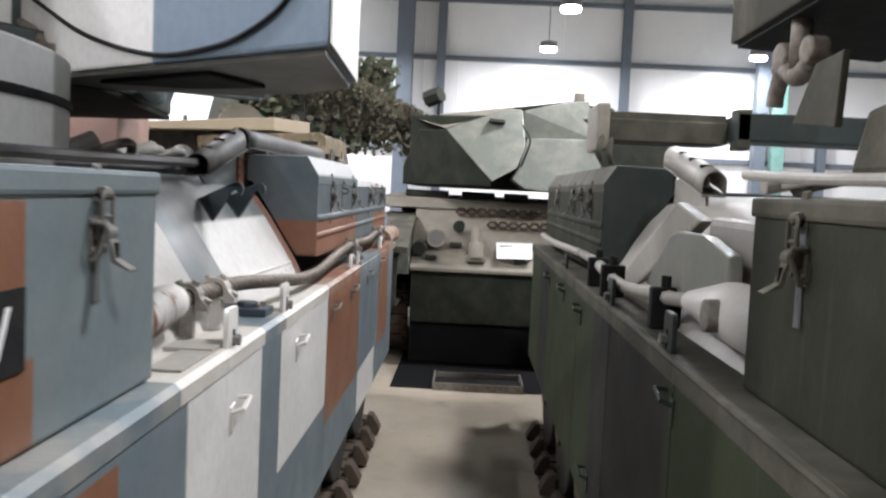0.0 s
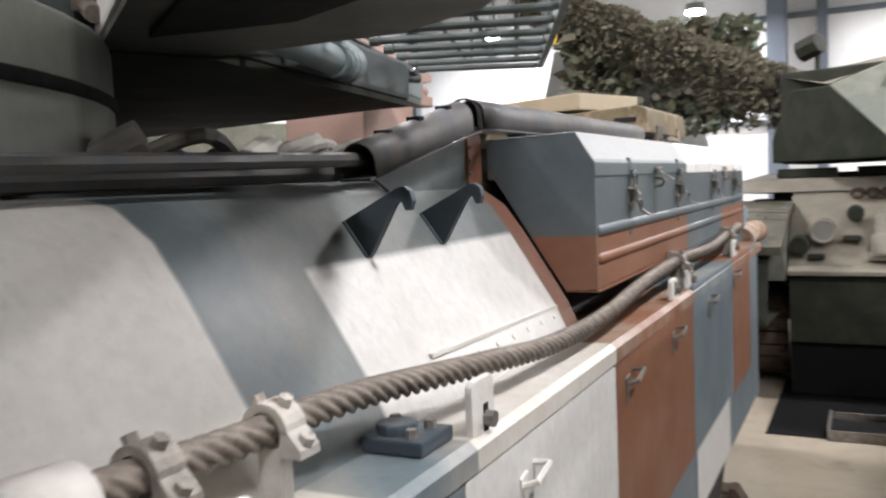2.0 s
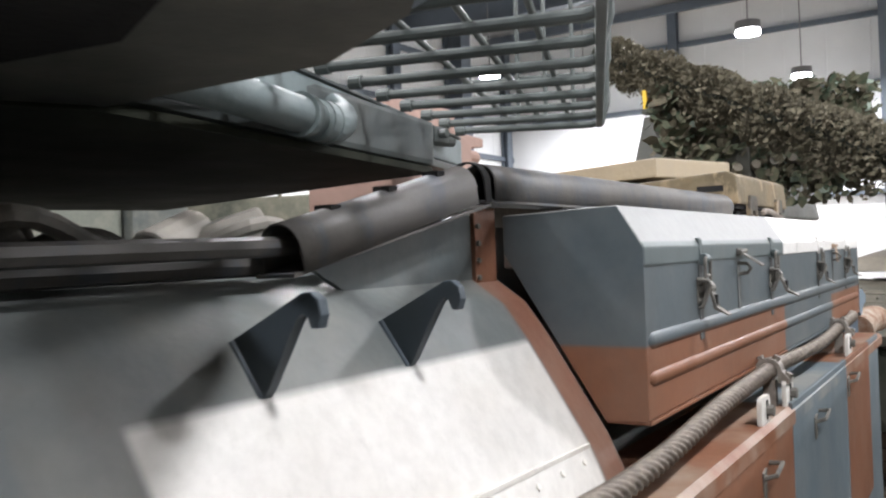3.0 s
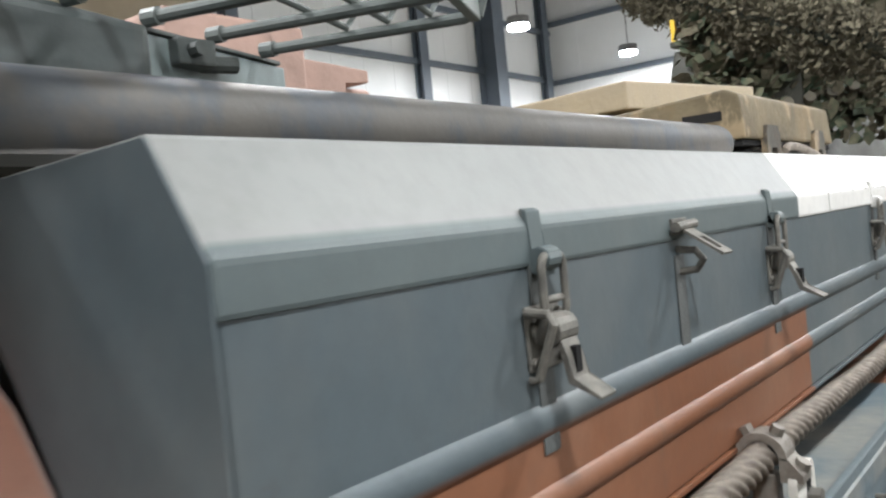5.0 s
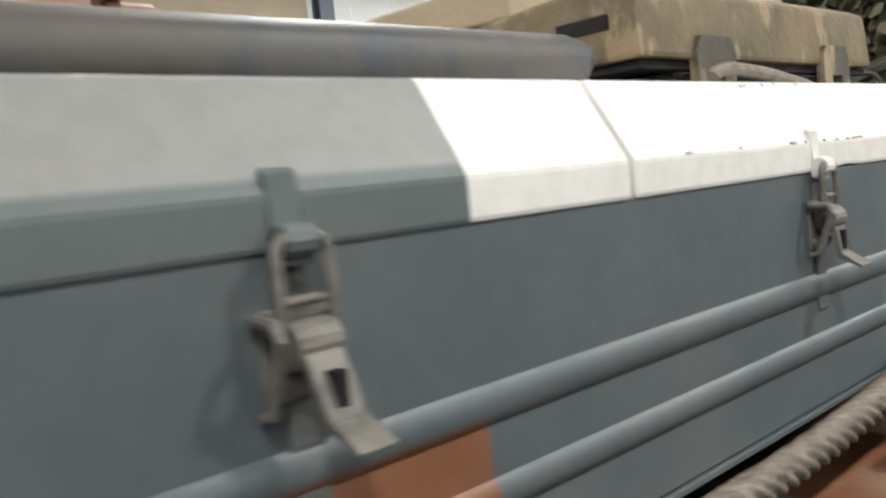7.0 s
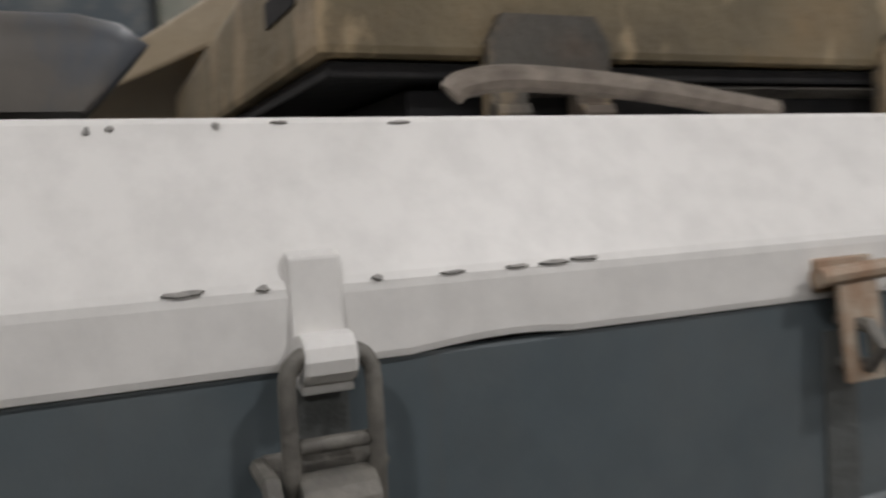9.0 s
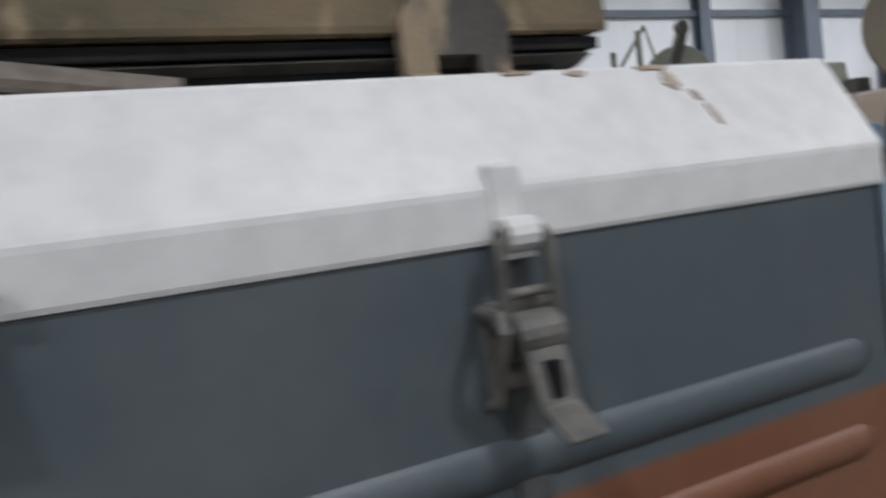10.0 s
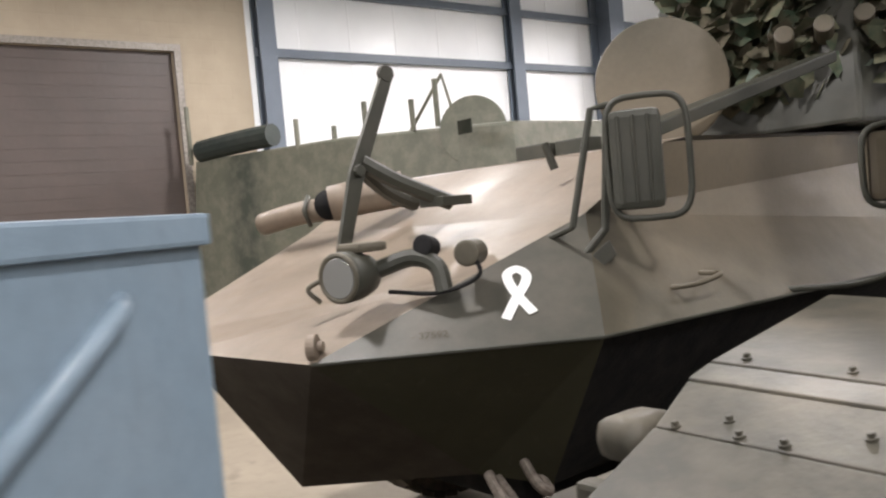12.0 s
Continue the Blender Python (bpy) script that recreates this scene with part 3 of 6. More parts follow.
for k in range(6):
    part("side_bolt", disc((-0.618, 2.48 + 0.085 * k, 1.212), (0.85, 0, 0.5), 0.0055, 0.012, 8), m_white, tank)
part("side_bolt", disc((-0.80, 1.62, 1.47), (0.7, 0, 0.6), 0.007, 0.012, 8), m_latch, tank)
part("slope_strip", prism([(2.3, 1.238), (2.95, 1.228), (2.95, 1.236), (2.3, 1.246)], "x", -0.64, -0.622, 0.001), m_white, tank)

# the ring rail over the hull side and the grey splash plate
bm = bmesh.new()
add_tube(bm, curve_pts([(-0.9, 0.2, 1.565), (-0.86, 1.0, 1.572), (-0.85, 1.7, 1.578), (-0.84, 2.25, 1.585), (-0.84, 2.46, 1.588)], 8), 0.014, 8)
add_tube(bm, curve_pts([(-0.96, 0.2, 1.55), (-0.93, 1.0, 1.555), (-0.92, 1.7, 1.56), (-0.9, 2.46, 1.565)], 8), 0.018, 8)
part("rim_rail", bm, m_tubecover, tank)
part("splash_plate", prism([(2.62, 1.50), (2.955, 1.50), (2.955, 1.665), (2.9, 1.665), (2.5, 1.56)], "x", -0.86, -0.85), paint("splash_paint", (0.115, 0.135, 0.14)), tank)
bm = box(-0.862, -0.842, 2.957, 3.035, 1.42, 1.655, 0.002)
part("corner_strip", bm, plain("red_brown", (0.22, 0.1, 0.06), 0.5), tank)
for k in range(6):
    part("rivet", disc((-0.84, 2.965, 1.46 + k * 0.032), (1, 0, 0), 0.005, 0.008, 8), m_latch, tank)

# hose cover: slanting end, knee, long level run
path = [(-0.832, 2.43, 1.583), (-0.835, 2.6, 1.622), (-0.838, 2.9, 1.692), (-0.838, 2.97, 1.7), (-0.842, 3.1, 1.702), (-0.845, 3.6, 1.705), (-0.848, 4.2, 1.708), (-0.85, 4.70, 1.711)]
cov = thing("hose_cover", "dusty grey-brown half-round steel hose cover along the bins", "pipe cover", (-0.84, 3.2, 1.6))
cov_inv = cov.matrix_basis.inverted()


def u_channel(pts, w, h, t):
    """An inverted U of sheet steel swept along a line that runs down its middle: round top, flat skirts."""
    arc = [math.pi * k / 10 for k in range(11)]
    prof = [(w, -h)] + [(w * math.cos(a), w * math.sin(a)) for a in arc] + [(-w, -h)]
    prof += [(-(w - t), -h)] + [((w - t) * math.cos(a), (w - t) * math.sin(a)) for a in arc[::-1]] + [(w - t, -h)]
    bm = bmesh.new()
    rings = []
    for i, p in enumerate(pts):
        d = (Vector(pts[min(i + 1, len(pts) - 1)]) - Vector(pts[max(i - 1, 0)])).normalized()
        side = d.cross(Vector((0, 0, 1))).normalized()
        up = side.cross(d)
        rings.append([bm.verts.new(Vector(p) + side * u + up * v) for u, v in prof])
    n = len(prof)
    for A, B in zip(rings, rings[1:]):
        for k in range(n):
            bm.faces.new((A[k], A[(k + 1) % n], B[(k + 1) % n], B[k]))
    for R in (rings[0][::-1], rings[-1]):
        for k in range(n // 2 - 1):
            bm.faces.new((R[k], R[k + 1], R[n - 2 - k], R[n - 1 - k]))
    return bm


ob = part("cover_slope", u_channel([p for p in path if p[1] < 2.95], 0.037, 0.034, 0.004), m_tubecover, cov, "slanting end of the cover", True)
ob.matrix_parent_inverse = cov_inv
ob = part("cover_run", u_channel([p for p in path if p[1] > 2.95] + [(-0.85, 4.712, 1.709), (-0.85, 4.722, 1.700)], 0.038, 0.034, 0.004), m_tubecover, cov, "level run of the cover", True)
ob.matrix_parent_inverse = cov_inv
ob = part("joint_band", u_channel([(-0.838, 2.925, 1.697), (-0.838, 2.945, 1.699)], 0.0405, 0.036, 0.003), m_black, cov)
ob.matrix_parent_inverse = cov_inv
for y, z in ((2.52, 1.642), (2.66, 1.676), (2.80, 1.708)):
    ob = part("vent_slot", box(-0.85, -0.818, y, y + 0.022, z - 0.006, z + 0.0045, 0), m_black, cov)
    ob.matrix_parent_inverse = cov_inv
ob = part("base_flange", hull([(-0.80, 2.42, 1.545), (-0.87, 2.42, 1.545), (-0.87, 2.95, 1.655), (-0.80, 2.95, 1.655), (-0.80, 2.42, 1.55), (-0.87, 2.42, 1.55), (-0.87, 2.95, 1.66), (-0.80, 2.95, 1.66)], [(0, 1, 2, 3), (7, 6, 5, 4), (0, 4, 5, 1), (1, 5, 6, 2), (2, 6, 7, 3), (3, 7, 4, 0)]), m_tubecover, cov)
ob.matrix_parent_inverse = cov_inv
ob = part("base_flange", box(-0.886, -0.805, 2.96, 4.72, 1.663, 1.668, 0), m_tubecover, cov)
ob.matrix_parent_inverse = cov_inv
for y in (3.3, 3.7, 4.1, 4.45):
    ob = part("foot", box(-0.875, -0.82, y, y + 0.05, 1.6, 1.68, 0), m_tubecover, cov)
    ob.matrix_parent_inverse = cov_inv

# ---- side bins ----
def latch(parent, x, y, z, s, m, open_=0.0, m_hook=None):
    """A toggle latch: hook on the lid, wire bail, hinged lever with its curved tail. z is the joint of lid and body."""
    h = part("lid_hook", prism([(x - s * 0.004, z + 0.048), (x + s * 0.003, z + 0.045), (x + s * 0.005, z + 0.004), (x + s * 0.013, z - 0.002), (x + s * 0.013, z - 0.012), (x - s * 0.001, z - 0.008)], "y", y - 0.0115, y + 0.0115, 0.0015), m_hook or m, parent)
    part("hook_roll", disc((x + s * 0.011, y, z + 0.003), (0, 1, 0), 0.011, 0.023, 12, 0.002), m_hook or m, h)
    part("base_plate", box(x, x + s * 0.004, y - 0.027, y + 0.027, z - 0.092, z - 0.036, 0.0015), m, parent)
    part("backing_strip", box(x, x + s * 0.0022, y - 0.014, y + 0.012, z - 0.165, z - 0.002, 0.0008), m_dark_strip, parent, "dark backing strip")
    part("side_loop", tube([(x + s * 0.004, y - 0.029, z - 0.04), (x + s * 0.026, y - 0.029, z - 0.042), (x + s * 0.03, y - 0.029, z - 0.05), (x + s * 0.012, y - 0.029, z - 0.096), (x + s * 0.004, y - 0.029, z - 0.098)], 0.0042, 8), m, parent)
    bm = bmesh.new()
    wire = [(x + s * 0.01, y - 0.0185, z - 0.068), (x + s * 0.017, y - 0.0185, z - 0.04), (x + s * 0.017, y - 0.0185, z - 0.008)]
    wire += [(x + s * 0.017, y - 0.0085 - 0.010 * math.cos(a * 0.3), z - 0.006 + 0.012 * math.sin(a * 0.3)) for a in range(1, 6)]
    wire += [(p[0], 2 * y - p[1], p[2]) for p in wire[::-1]]
    add_tube(bm, wire, 0.0038, 8)
    add_tube(bm, [(x + s * 0.015, y - 0.018, z - 0.032), (x + s * 0.015, y + 0.018, z - 0.032)], 0.0036, 8)
    part("bail", bm, m, parent, "", True)
    bm = bmesh.new()
    add_disc(bm, (x + s * 0.014, y, z - 0.058), (0, 1, 0), 0.015, 0.033, 16, 0.002)
    part("pivot_roll", bm, m, parent)
    o = open_
    bm = prism([(x + s * 0.014, z - 0.046), (x + s * 0.02, z - 0.046), (x + s * (0.026 + o * 0.5), z - 0.078), (x + s * (0.027 + o * 0.8), z - 0.098), (x + s * (0.05 + o), z - 0.112), (x + s * (0.049 + o), z - 0.115), (x + s * (0.022 + o * 0.8), z - 0.102), (x + s * (0.02 + o * 0.5), z - 0.078)], "y", y - 0.0135, y + 0.0135, 0.0012)
    lv = part("lever", bm, m, parent)
    part("lever_slot", box(x + s * (0.0235 + o * 0.45), x + s * (0.0285 + o * 0.65), y - 0.0045, y + 0.0045, z - 0.094, z - 0.072, 0), m_black, lv)
    for dy, dz in ((-0.0225, -0.046), (0.0225, -0.045), (-0.0225, -0.084), (0.0225, -0.084)):
        part("rivet", disc((x + s * 0.005, y + dy, z + dz), (1, 0, 0), 0.0045, 0.006, 8, 0.0015), m, parent)


def hasp(parent, x, y, z, s, m, lift):
    """A hinged hasp: bar on the lid, slotted tongue, staple, backing strip."""
    bm = box(x - s * 0.001, x + s * 0.006, y - 0.022, y + 0.022, z + 0.003, z + 0.022, 0.0015)
    h = part("hasp_bracket", bm, m, parent)
    part("hasp_bar", tube([(x + s * 0.012, y - 0.028, z + 0.012), (x + s * 0.012, y + 0.028, z + 0.014)], 0.0058, 10), m, h)
    a = lift
    ca, sa = math.cos(a), math.sin(a)
    bm = bmesh.new()
    L, W = 0.055, 0.015
    for y0, y1, l0, l1 in ((-W, -0.006, 0, L), (0.006, W, 0, L), (-0.006, 0.006, 0, 0.02), (-0.006, 0.006, 0.045, L)):
        v = []
        for dy in (y0, y1):
            for l in (l0, l1):
                for th in (0, 0.003):
                    v.append(bm.verts.new((x + s * (0.012 + l * sa + th * ca), y + dy, z + 0.008 - l * ca + th * sa)))
        for f in ((0, 1, 3, 2), (4, 6, 7, 5), (0, 2, 6, 4), (1, 5, 7, 3), (0, 4, 5, 1), (2, 3, 7, 6)):
            bm.faces.new([v[i] for i in f])
    part("hasp_tongue", bm, m, parent)
    part("staple", tube([(x, y, z - 0.014), (x + s * 0.022, y, z - 0.016), (x + s * 0.03, y, z - 0.027), (x + s * 0.022, y, z - 0.038), (x, y, z - 0.04)], 0.0045, 8), m_latch, parent)
    part("backing_strip", box(x, x + s * 0.0022, y - 0.013, y + 0.013, z - 0.15, z - 0.02, 0.0008), m_dark_strip, parent)


def side_bin(name, label, xf, s, y0, y1, lids, latches, hasps, m_body, m_hard, m_hasp, lifts, group, zj=1.538):
    """A long steel bin on the track guard; s is the side that its front faces, xf its front face. lids: start, end, material, place of a dent."""
    b = thing(name, label, "stowage bin", (xf - s * 0.1, (y0 + y1) / 2, zj - 0.28), group)
    inv = b.matrix_basis.inverted()

    def add(nm, bm, m, lab="", smooth=False):
        o = part(nm, bm, m, b, lab, smooth)
        o.matrix_parent_inverse = inv
        return o
    add("body", prism([(xf, zj - 0.277), (xf, zj - 0.0015), (xf - s * 0.275, zj - 0.0015), (xf - s * 0.275, zj + 0.03), (xf - s * 0.08, zj - 0.28)], "y", y0 + 0.004, y1 - 0.004, 0.0025), m_body)
    for a, e, m_lid, dent in lids:
        lid = prism([(xf + s * 0.003, zj - 0.003), (xf + s * 0.003, zj + 0.032), (xf - s * 0.045, zj + 0.109), (xf - s * 0.28, zj + 0.102), (xf - s * 0.28, zj + 0.0005)], "y", a, e, 0.004)
        if dent:
            for d_ in (-0.05, -0.03, -0.012, 0.004, 0.018, 0.034):
                bmesh.ops.bisect_plane(lid, geom=list(lid.verts) + list(lid.edges) + list(lid.faces), plane_co=(0, dent + d_, 0), plane_no=(0, 1, 0))
            for v in lid.verts:
                u = (v.co.y - dent) / 0.045
                if abs(u) < 1 and v.co.z < zj + 0.02:
                    v.co.z += 0.0035 * (1 - u * u)
            # Black strip added behind the dented edge, for the dark in its gap.
            add("gap_shade_strip", box(xf - s * 0.02, xf - s * 0.002, a + 0.01, e - 0.01, zj - 0.001, zj + 0.02, 0), m_black)
        add("lid", lid, m_lid, "folded steel lid with chamfered front")
    for ye, th in ((y0 - 0.0015, 0.003), (y1 - 0.0015, 0.003)):
        add("end_plate", prism([(xf + s * 0.001, zj - 0.277), (xf + s * 0.0015, zj + 0.03), (xf - s * 0.045, zj + 0.1065), (xf - s * 0.278, zj + 0.1), (xf - s * 0.278, zj + 0.03), (xf - s * 0.08, zj - 0.28)], "y", ye, ye + th), m_body)
    for z, r in ((zj - 0.137, 0.022), (zj - 0.206, 0.018)):
        dx = s * (r - 0.0065)
        pts = [(xf - dx - s * 0.007, y0 + 0.012, z), (xf - dx, y0 + 0.035, z), (xf - dx, y1 - 0.05, z), (xf - dx - s * 0.007, y1 - 0.025, z)]
        add("bead", tube(pts, r, 28), m_body, "", True)
    add("foot_flange", box(xf - s * 0.08, xf + s * 0.004, y0 + 0.004, y1 - 0.004, zj - 0.285, zj - 0.279, 0.001), m_body)
    before = set(b.children)
    for y, o in latches:
        latch(b, xf, y, zj, s, m_hard, o, [m_ for a, e, m_, d_ in lids if a <= y <= e][0])
    for y, lift, m_h in zip(hasps, lifts, m_hasp):
        hasp(b, xf, y, zj, s, m_h, lift)
    for c in set(b.children) - before:
        c.matrix_parent_inverse = inv
    return b


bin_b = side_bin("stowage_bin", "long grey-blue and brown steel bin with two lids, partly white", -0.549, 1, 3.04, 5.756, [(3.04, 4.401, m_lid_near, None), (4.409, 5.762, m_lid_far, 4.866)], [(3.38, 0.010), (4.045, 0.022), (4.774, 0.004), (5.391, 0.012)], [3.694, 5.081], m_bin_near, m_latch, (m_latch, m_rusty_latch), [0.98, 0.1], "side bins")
# chipped paint along the fold of the white lid
m_chip = plain("bare_chip", (0.22, 0.215, 0.205), 0.6, 0.1, (0.42, 0.4, 0.37), 160, 0.8)
FLAKES = ((5.573, 1.634, 0.009, 0.010, -0.2), (5.562, 1.6445, 0.016, 0.003, 0.0), (5.597, 1.606, 0.003, 0.012, -0.25), (5.59, 1.621, 0.003, 0.006, -0.3), (5.44, 1.645, 0.014, 0.002, 0.0), (5.49, 1.643, 0.01, 0.003, 0.0))
random.seed(21)
binv = bin_b.matrix_basis.inverted()
FN = Vector((0.88, 0, 0.47))
for y, z, w, h in ((4.721, 1.5715, 0.016, 0.0035), (4.839, 1.571, 0.011, 0.002), (4.872, 1.571, 0.012, 0.002), (4.893, 1.5715, 0.015, 0.0025), (4.91, 1.572, 0.017, 0.002), (4.752, 1.571, 0.006, 0.003), (4.802, 1.5715, 0.006, 0.003), (4.5, 1.571, 0.012, 0.002), (4.6, 1.5715, 0.007, 0.002),
                   (4.691, 1.6405, 0.003, 0.004), (4.70, 1.6415, 0.003, 0.003), (4.745, 1.6425, 0.003, 0.004), (4.775, 1.644, 0.009, 0.0015), (4.835, 1.6435, 0.012, 0.0015)):
    bm = bmesh.new()
    x = -0.546 if z < 1.6 else -0.545 - (z - 1.57) * 0.623
    c = Vector((x, y, z)) + FN * 0.0006
    tv = Vector((-0.47, 0, 0.88))
    ring = []
    for k in range(12):
        a = k * math.pi / 6
        r = random.uniform(0.45, 1.1)
        ring.append(bm.verts.new(c + Vector((0, 1, 0)) * (w * r * math.cos(a)) * 0.6 + tv * (h * r * math.sin(a)) * 0.5))
    bm.faces.new(ring)
    top = bmesh.ops.extrude_face_region(bm, geom=list(bm.faces))
    for v in top["geom"]:
        if isinstance(v, bmesh.types.BMVert):
            v.co -= FN * 0.002
    o = part("paint_chip", bm, m_chip, bin_b)
    o.matrix_parent_inverse = binv
# flaked brown patches on the lid's slope
m_flake = plain("flaked_primer", (0.36, 0.27, 0.2), 0.7, 0.0, (0.55, 0.47, 0.4), 70, 0.7)
for y, z, w, h, lean in FLAKES:
    bm = bmesh.new()
    c = Vector((-0.545 - (z - 1.57) * 0.623, y, z)) + Vector((0.85, 0, 0.53)) * 0.0007
    tv = Vector((-0.53, 0, 0.85))
    ring = []
    for k in range(18):
        a = k * math.pi / 9
        r = random.uniform(0.55, 1.1)
        u, v = w * r * math.cos(a), h * r * math.sin(a)
        ring.append(bm.verts.new(c + Vector((0, 1, 0)) * (u + lean * v) + tv * v))
    f_ = bm.faces.new(ring)
    top = bmesh.ops.extrude_face_region(bm, geom=[f_])
    for v in top["geom"]:
        if isinstance(v, bmesh.types.BMVert):
            v.co -= Vector((0.85, 0, 0.53)) * 0.002
    o = part("flaked_patch", bm, m_flake, bin_b)
    o.matrix_parent_inverse = binv

# ---- tow rope with its end fitting and clamps ----
rope = thing("tow_rope", "heavy twisted steel tow rope, dusty brown, clamped along the track guard", "tow rope", (-0.55, 2.0, 1.17))
rinv = rope.matrix_basis.inverted()
rp = curve_pts([(-0.592, 1.53, 1.268), (-0.58, 1.72, 1.262), (-0.56, 1.95, 1.262), (-0.528, 2.28, 1.237), (-0.512, 2.6, 1.212), (-0.508, 2.96, 1.212), (-0.512, 3.37, 1.238), (-0.516, 3.7, 1.247), (-0.52, 4.0, 1.247), (-0.522, 4.6, 1.235), (-0.522, 5.0, 1.255), (-0.53, 5.4, 1.262), (-0.6, 5.62, 1.25)], 28)
for nm, bm, m, sm in (("rope", tube(rp, 0.0185, 24, lobes=6, twist=42.0), m_rope, True),
                      ("end_socket", tube([(-0.60, 1.32, 1.252), (-0.60, 1.34, 1.253), (-0.599, 1.40, 1.256), (-0.597, 1.50, 1.262), (-0.593, 1.545, 1.266), (-0.592, 1.55, 1.267)], 0.04, 20, radii=[0.046, 0.05, 0.05, 0.043, 0.038, 0.02]), m_rusty_white, True)):
    o = part(nm, bm, m, rope, "", sm)
    o.matrix_parent_inverse = rinv
part_ = part("socket_mouth", disc((-0.6, 1.318, 1.252), (0, -1, 0), 0.034, 0.012, 18), m_black, rope)
part_.matrix_parent_inverse = rinv
for y, x, z in ((1.80, -0.573, 1.262), (1.62, -0.586, 1.266), (3.84, -0.518, 1.247), (4.98, -0.522, 1.253)):
    ro, ri = 0.033, 0.0225
    arc = [math.pi * k / 10 for k in range(11)]
    band = [(x + ro * math.cos(a), z + ro * math.sin(a)) for a in arc] + [(x + ri * math.cos(a), z + ri * math.sin(a)) for a in arc[::-1]]
    bm = add_prism(bmesh.new(), band, "y", y - 0.019, y + 0.019)
    add_prism(bm, [(x + ri, z + 0.002), (x + ro, z + 0.002), (x + 0.05, z - 0.018), (x + 0.05, z - 0.028), (x + ri, z - 0.028)], "y", y - 0.019, y + 0.019)
    add_prism(bm, [(x - ri, z + 0.002), (x - ro, z + 0.002), (x - 0.05, z - 0.018), (x - 0.05, z - 0.028), (x - ri, z - 0.028)], "y", y - 0.019, y + 0.019)
    add_disc(bm, (x + 0.018, y, z + 0.033), (0.5, 0, 1), 0.009, 0.012, 6)
    add_disc(bm, (x + 0.043, y, z - 0.012), (0.6, 0, 1), 0.010, 0.02, 6)
    add_disc(bm, (x - 0.02, y, z + 0.031), (-0.5, 0, 1), 0.009, 0.012, 6)
    add_box(bm, x - 0.016, x + 0.016, y - 0.012, y + 0.012, 1.16, z - 0.02, 0.003)
    o = part("rope_clamp", bm, m_rusty_white if 1.7 < y < 2 else m_steel, rope)
    o.matrix_parent_inverse = rinv

# ---- front stowage box with number plate ----
fb = thing("front_box", "grey-blue and brown steel stowage box with a number plate", "stowage box", (-0.7, 0.4, 1.16))
finv = fb.matrix_basis.inverted()
items = [("body", box(-0.93, -0.522, -0.9, 1.238, 1.166, 1.515, 0.008), m_front_box, ""),
         ("lid", box(-0.935, -0.516, -0.905, 1.243, 1.505, 1.545, 0.008), m_front_box, ""),
         ("number_plate", box(-0.5215, -0.5185, 0.36, 0.772, 1.278, 1.388, 0.001), m_black, "black number plate with white letters")]
for nm, bm, m, lab in items:
    o = part(nm, bm, m, fb, lab)
    o.matrix_parent_inverse = finv
before = set(fb.children)
latch(fb, -0.522, 0.985, 1.505, 1, m_latch, 0.01)
for c in set(fb.children) - before:
    c.matrix_parent_inverse = finv
cu = bpy.data.curves.new("plate_letters", "FONT")
cu.body, cu.size, cu.extrude = "AV", 0.105, 0.0008
cu.materials.append(m_sign)
txt = new("plate_letters", cu)
txt.parent = fb
txt.matrix_basis = finv @ pose(-0.5178, 0.60, 1.295, 90, 0, 90)

# ---- rear corner box with pressed V ----
rb = thing("rear_corner_box", "light blue steel box with pressed V rib at the tank's stern", "stowage box", (-1.0, 5.95, 0.9))
rinv2 = rb.matrix_basis.inverted()
C0, C1 = Vector((-0.556, 5.763, 0)), Vector((-0.797, 6.128, 0))
poly = [(C0.x, C0.y), (C1.x, C1.y), (-2.6, 6.128), (-2.6, 5.775)]
o = part("body", prism(poly, "z", 0.85, 1.565, 0.004), m_rear_box, rb)
o.matrix_parent_inverse = rinv2
nv = Vector((C1.y - C0.y, C0.x - C1.x, 0)).normalized() * -1
nv = -nv if nv.x < 0 else nv
g = 0.007
poly2 = [(C0.x + nv.x * g, C0.y + nv.y * g - 0.004), (C1.x + nv.x * g + 0.002, C1.y + g), (-2.605, 6.128 + g), (-2.605, 5.772)]
o = part("lid", prism(poly2, "z", 1.560, 1.587, 0.004), m_rear_box, rb, "lid with turned-down edge")
o.matrix_parent_inverse = rinv2


RIBS = (((0.76, 1.525), (0.30, 1.40)), ((0.30, 1.40), (0.76, 1.24)))


def on_face(s, z, off=0.0):
    p = C0.lerp(C1, s) + nv * off
    return (p.x, p.y, z)


for a, b in RIBS:
    o = part("pressed_rib", tube([on_face(a[0], a[1], -0.006), on_face(a[0] * 0.93 + b[0] * 0.07, a[1] * 0.93 + b[1] * 0.07, 0.002), on_face(b[0], b[1], 0.002)], 0.011, 12), m_rear_box, rb, "", True)
    o.matrix_parent_inverse = rinv2
# rusted stern bracket and exhaust stub
ex = thing("stern_exhaust", "rusted exhaust outlet with a grey bracket at the stern", "exhaust", (-0.7, 6.3, 1.0))
einv = ex.matrix_basis.inverted()
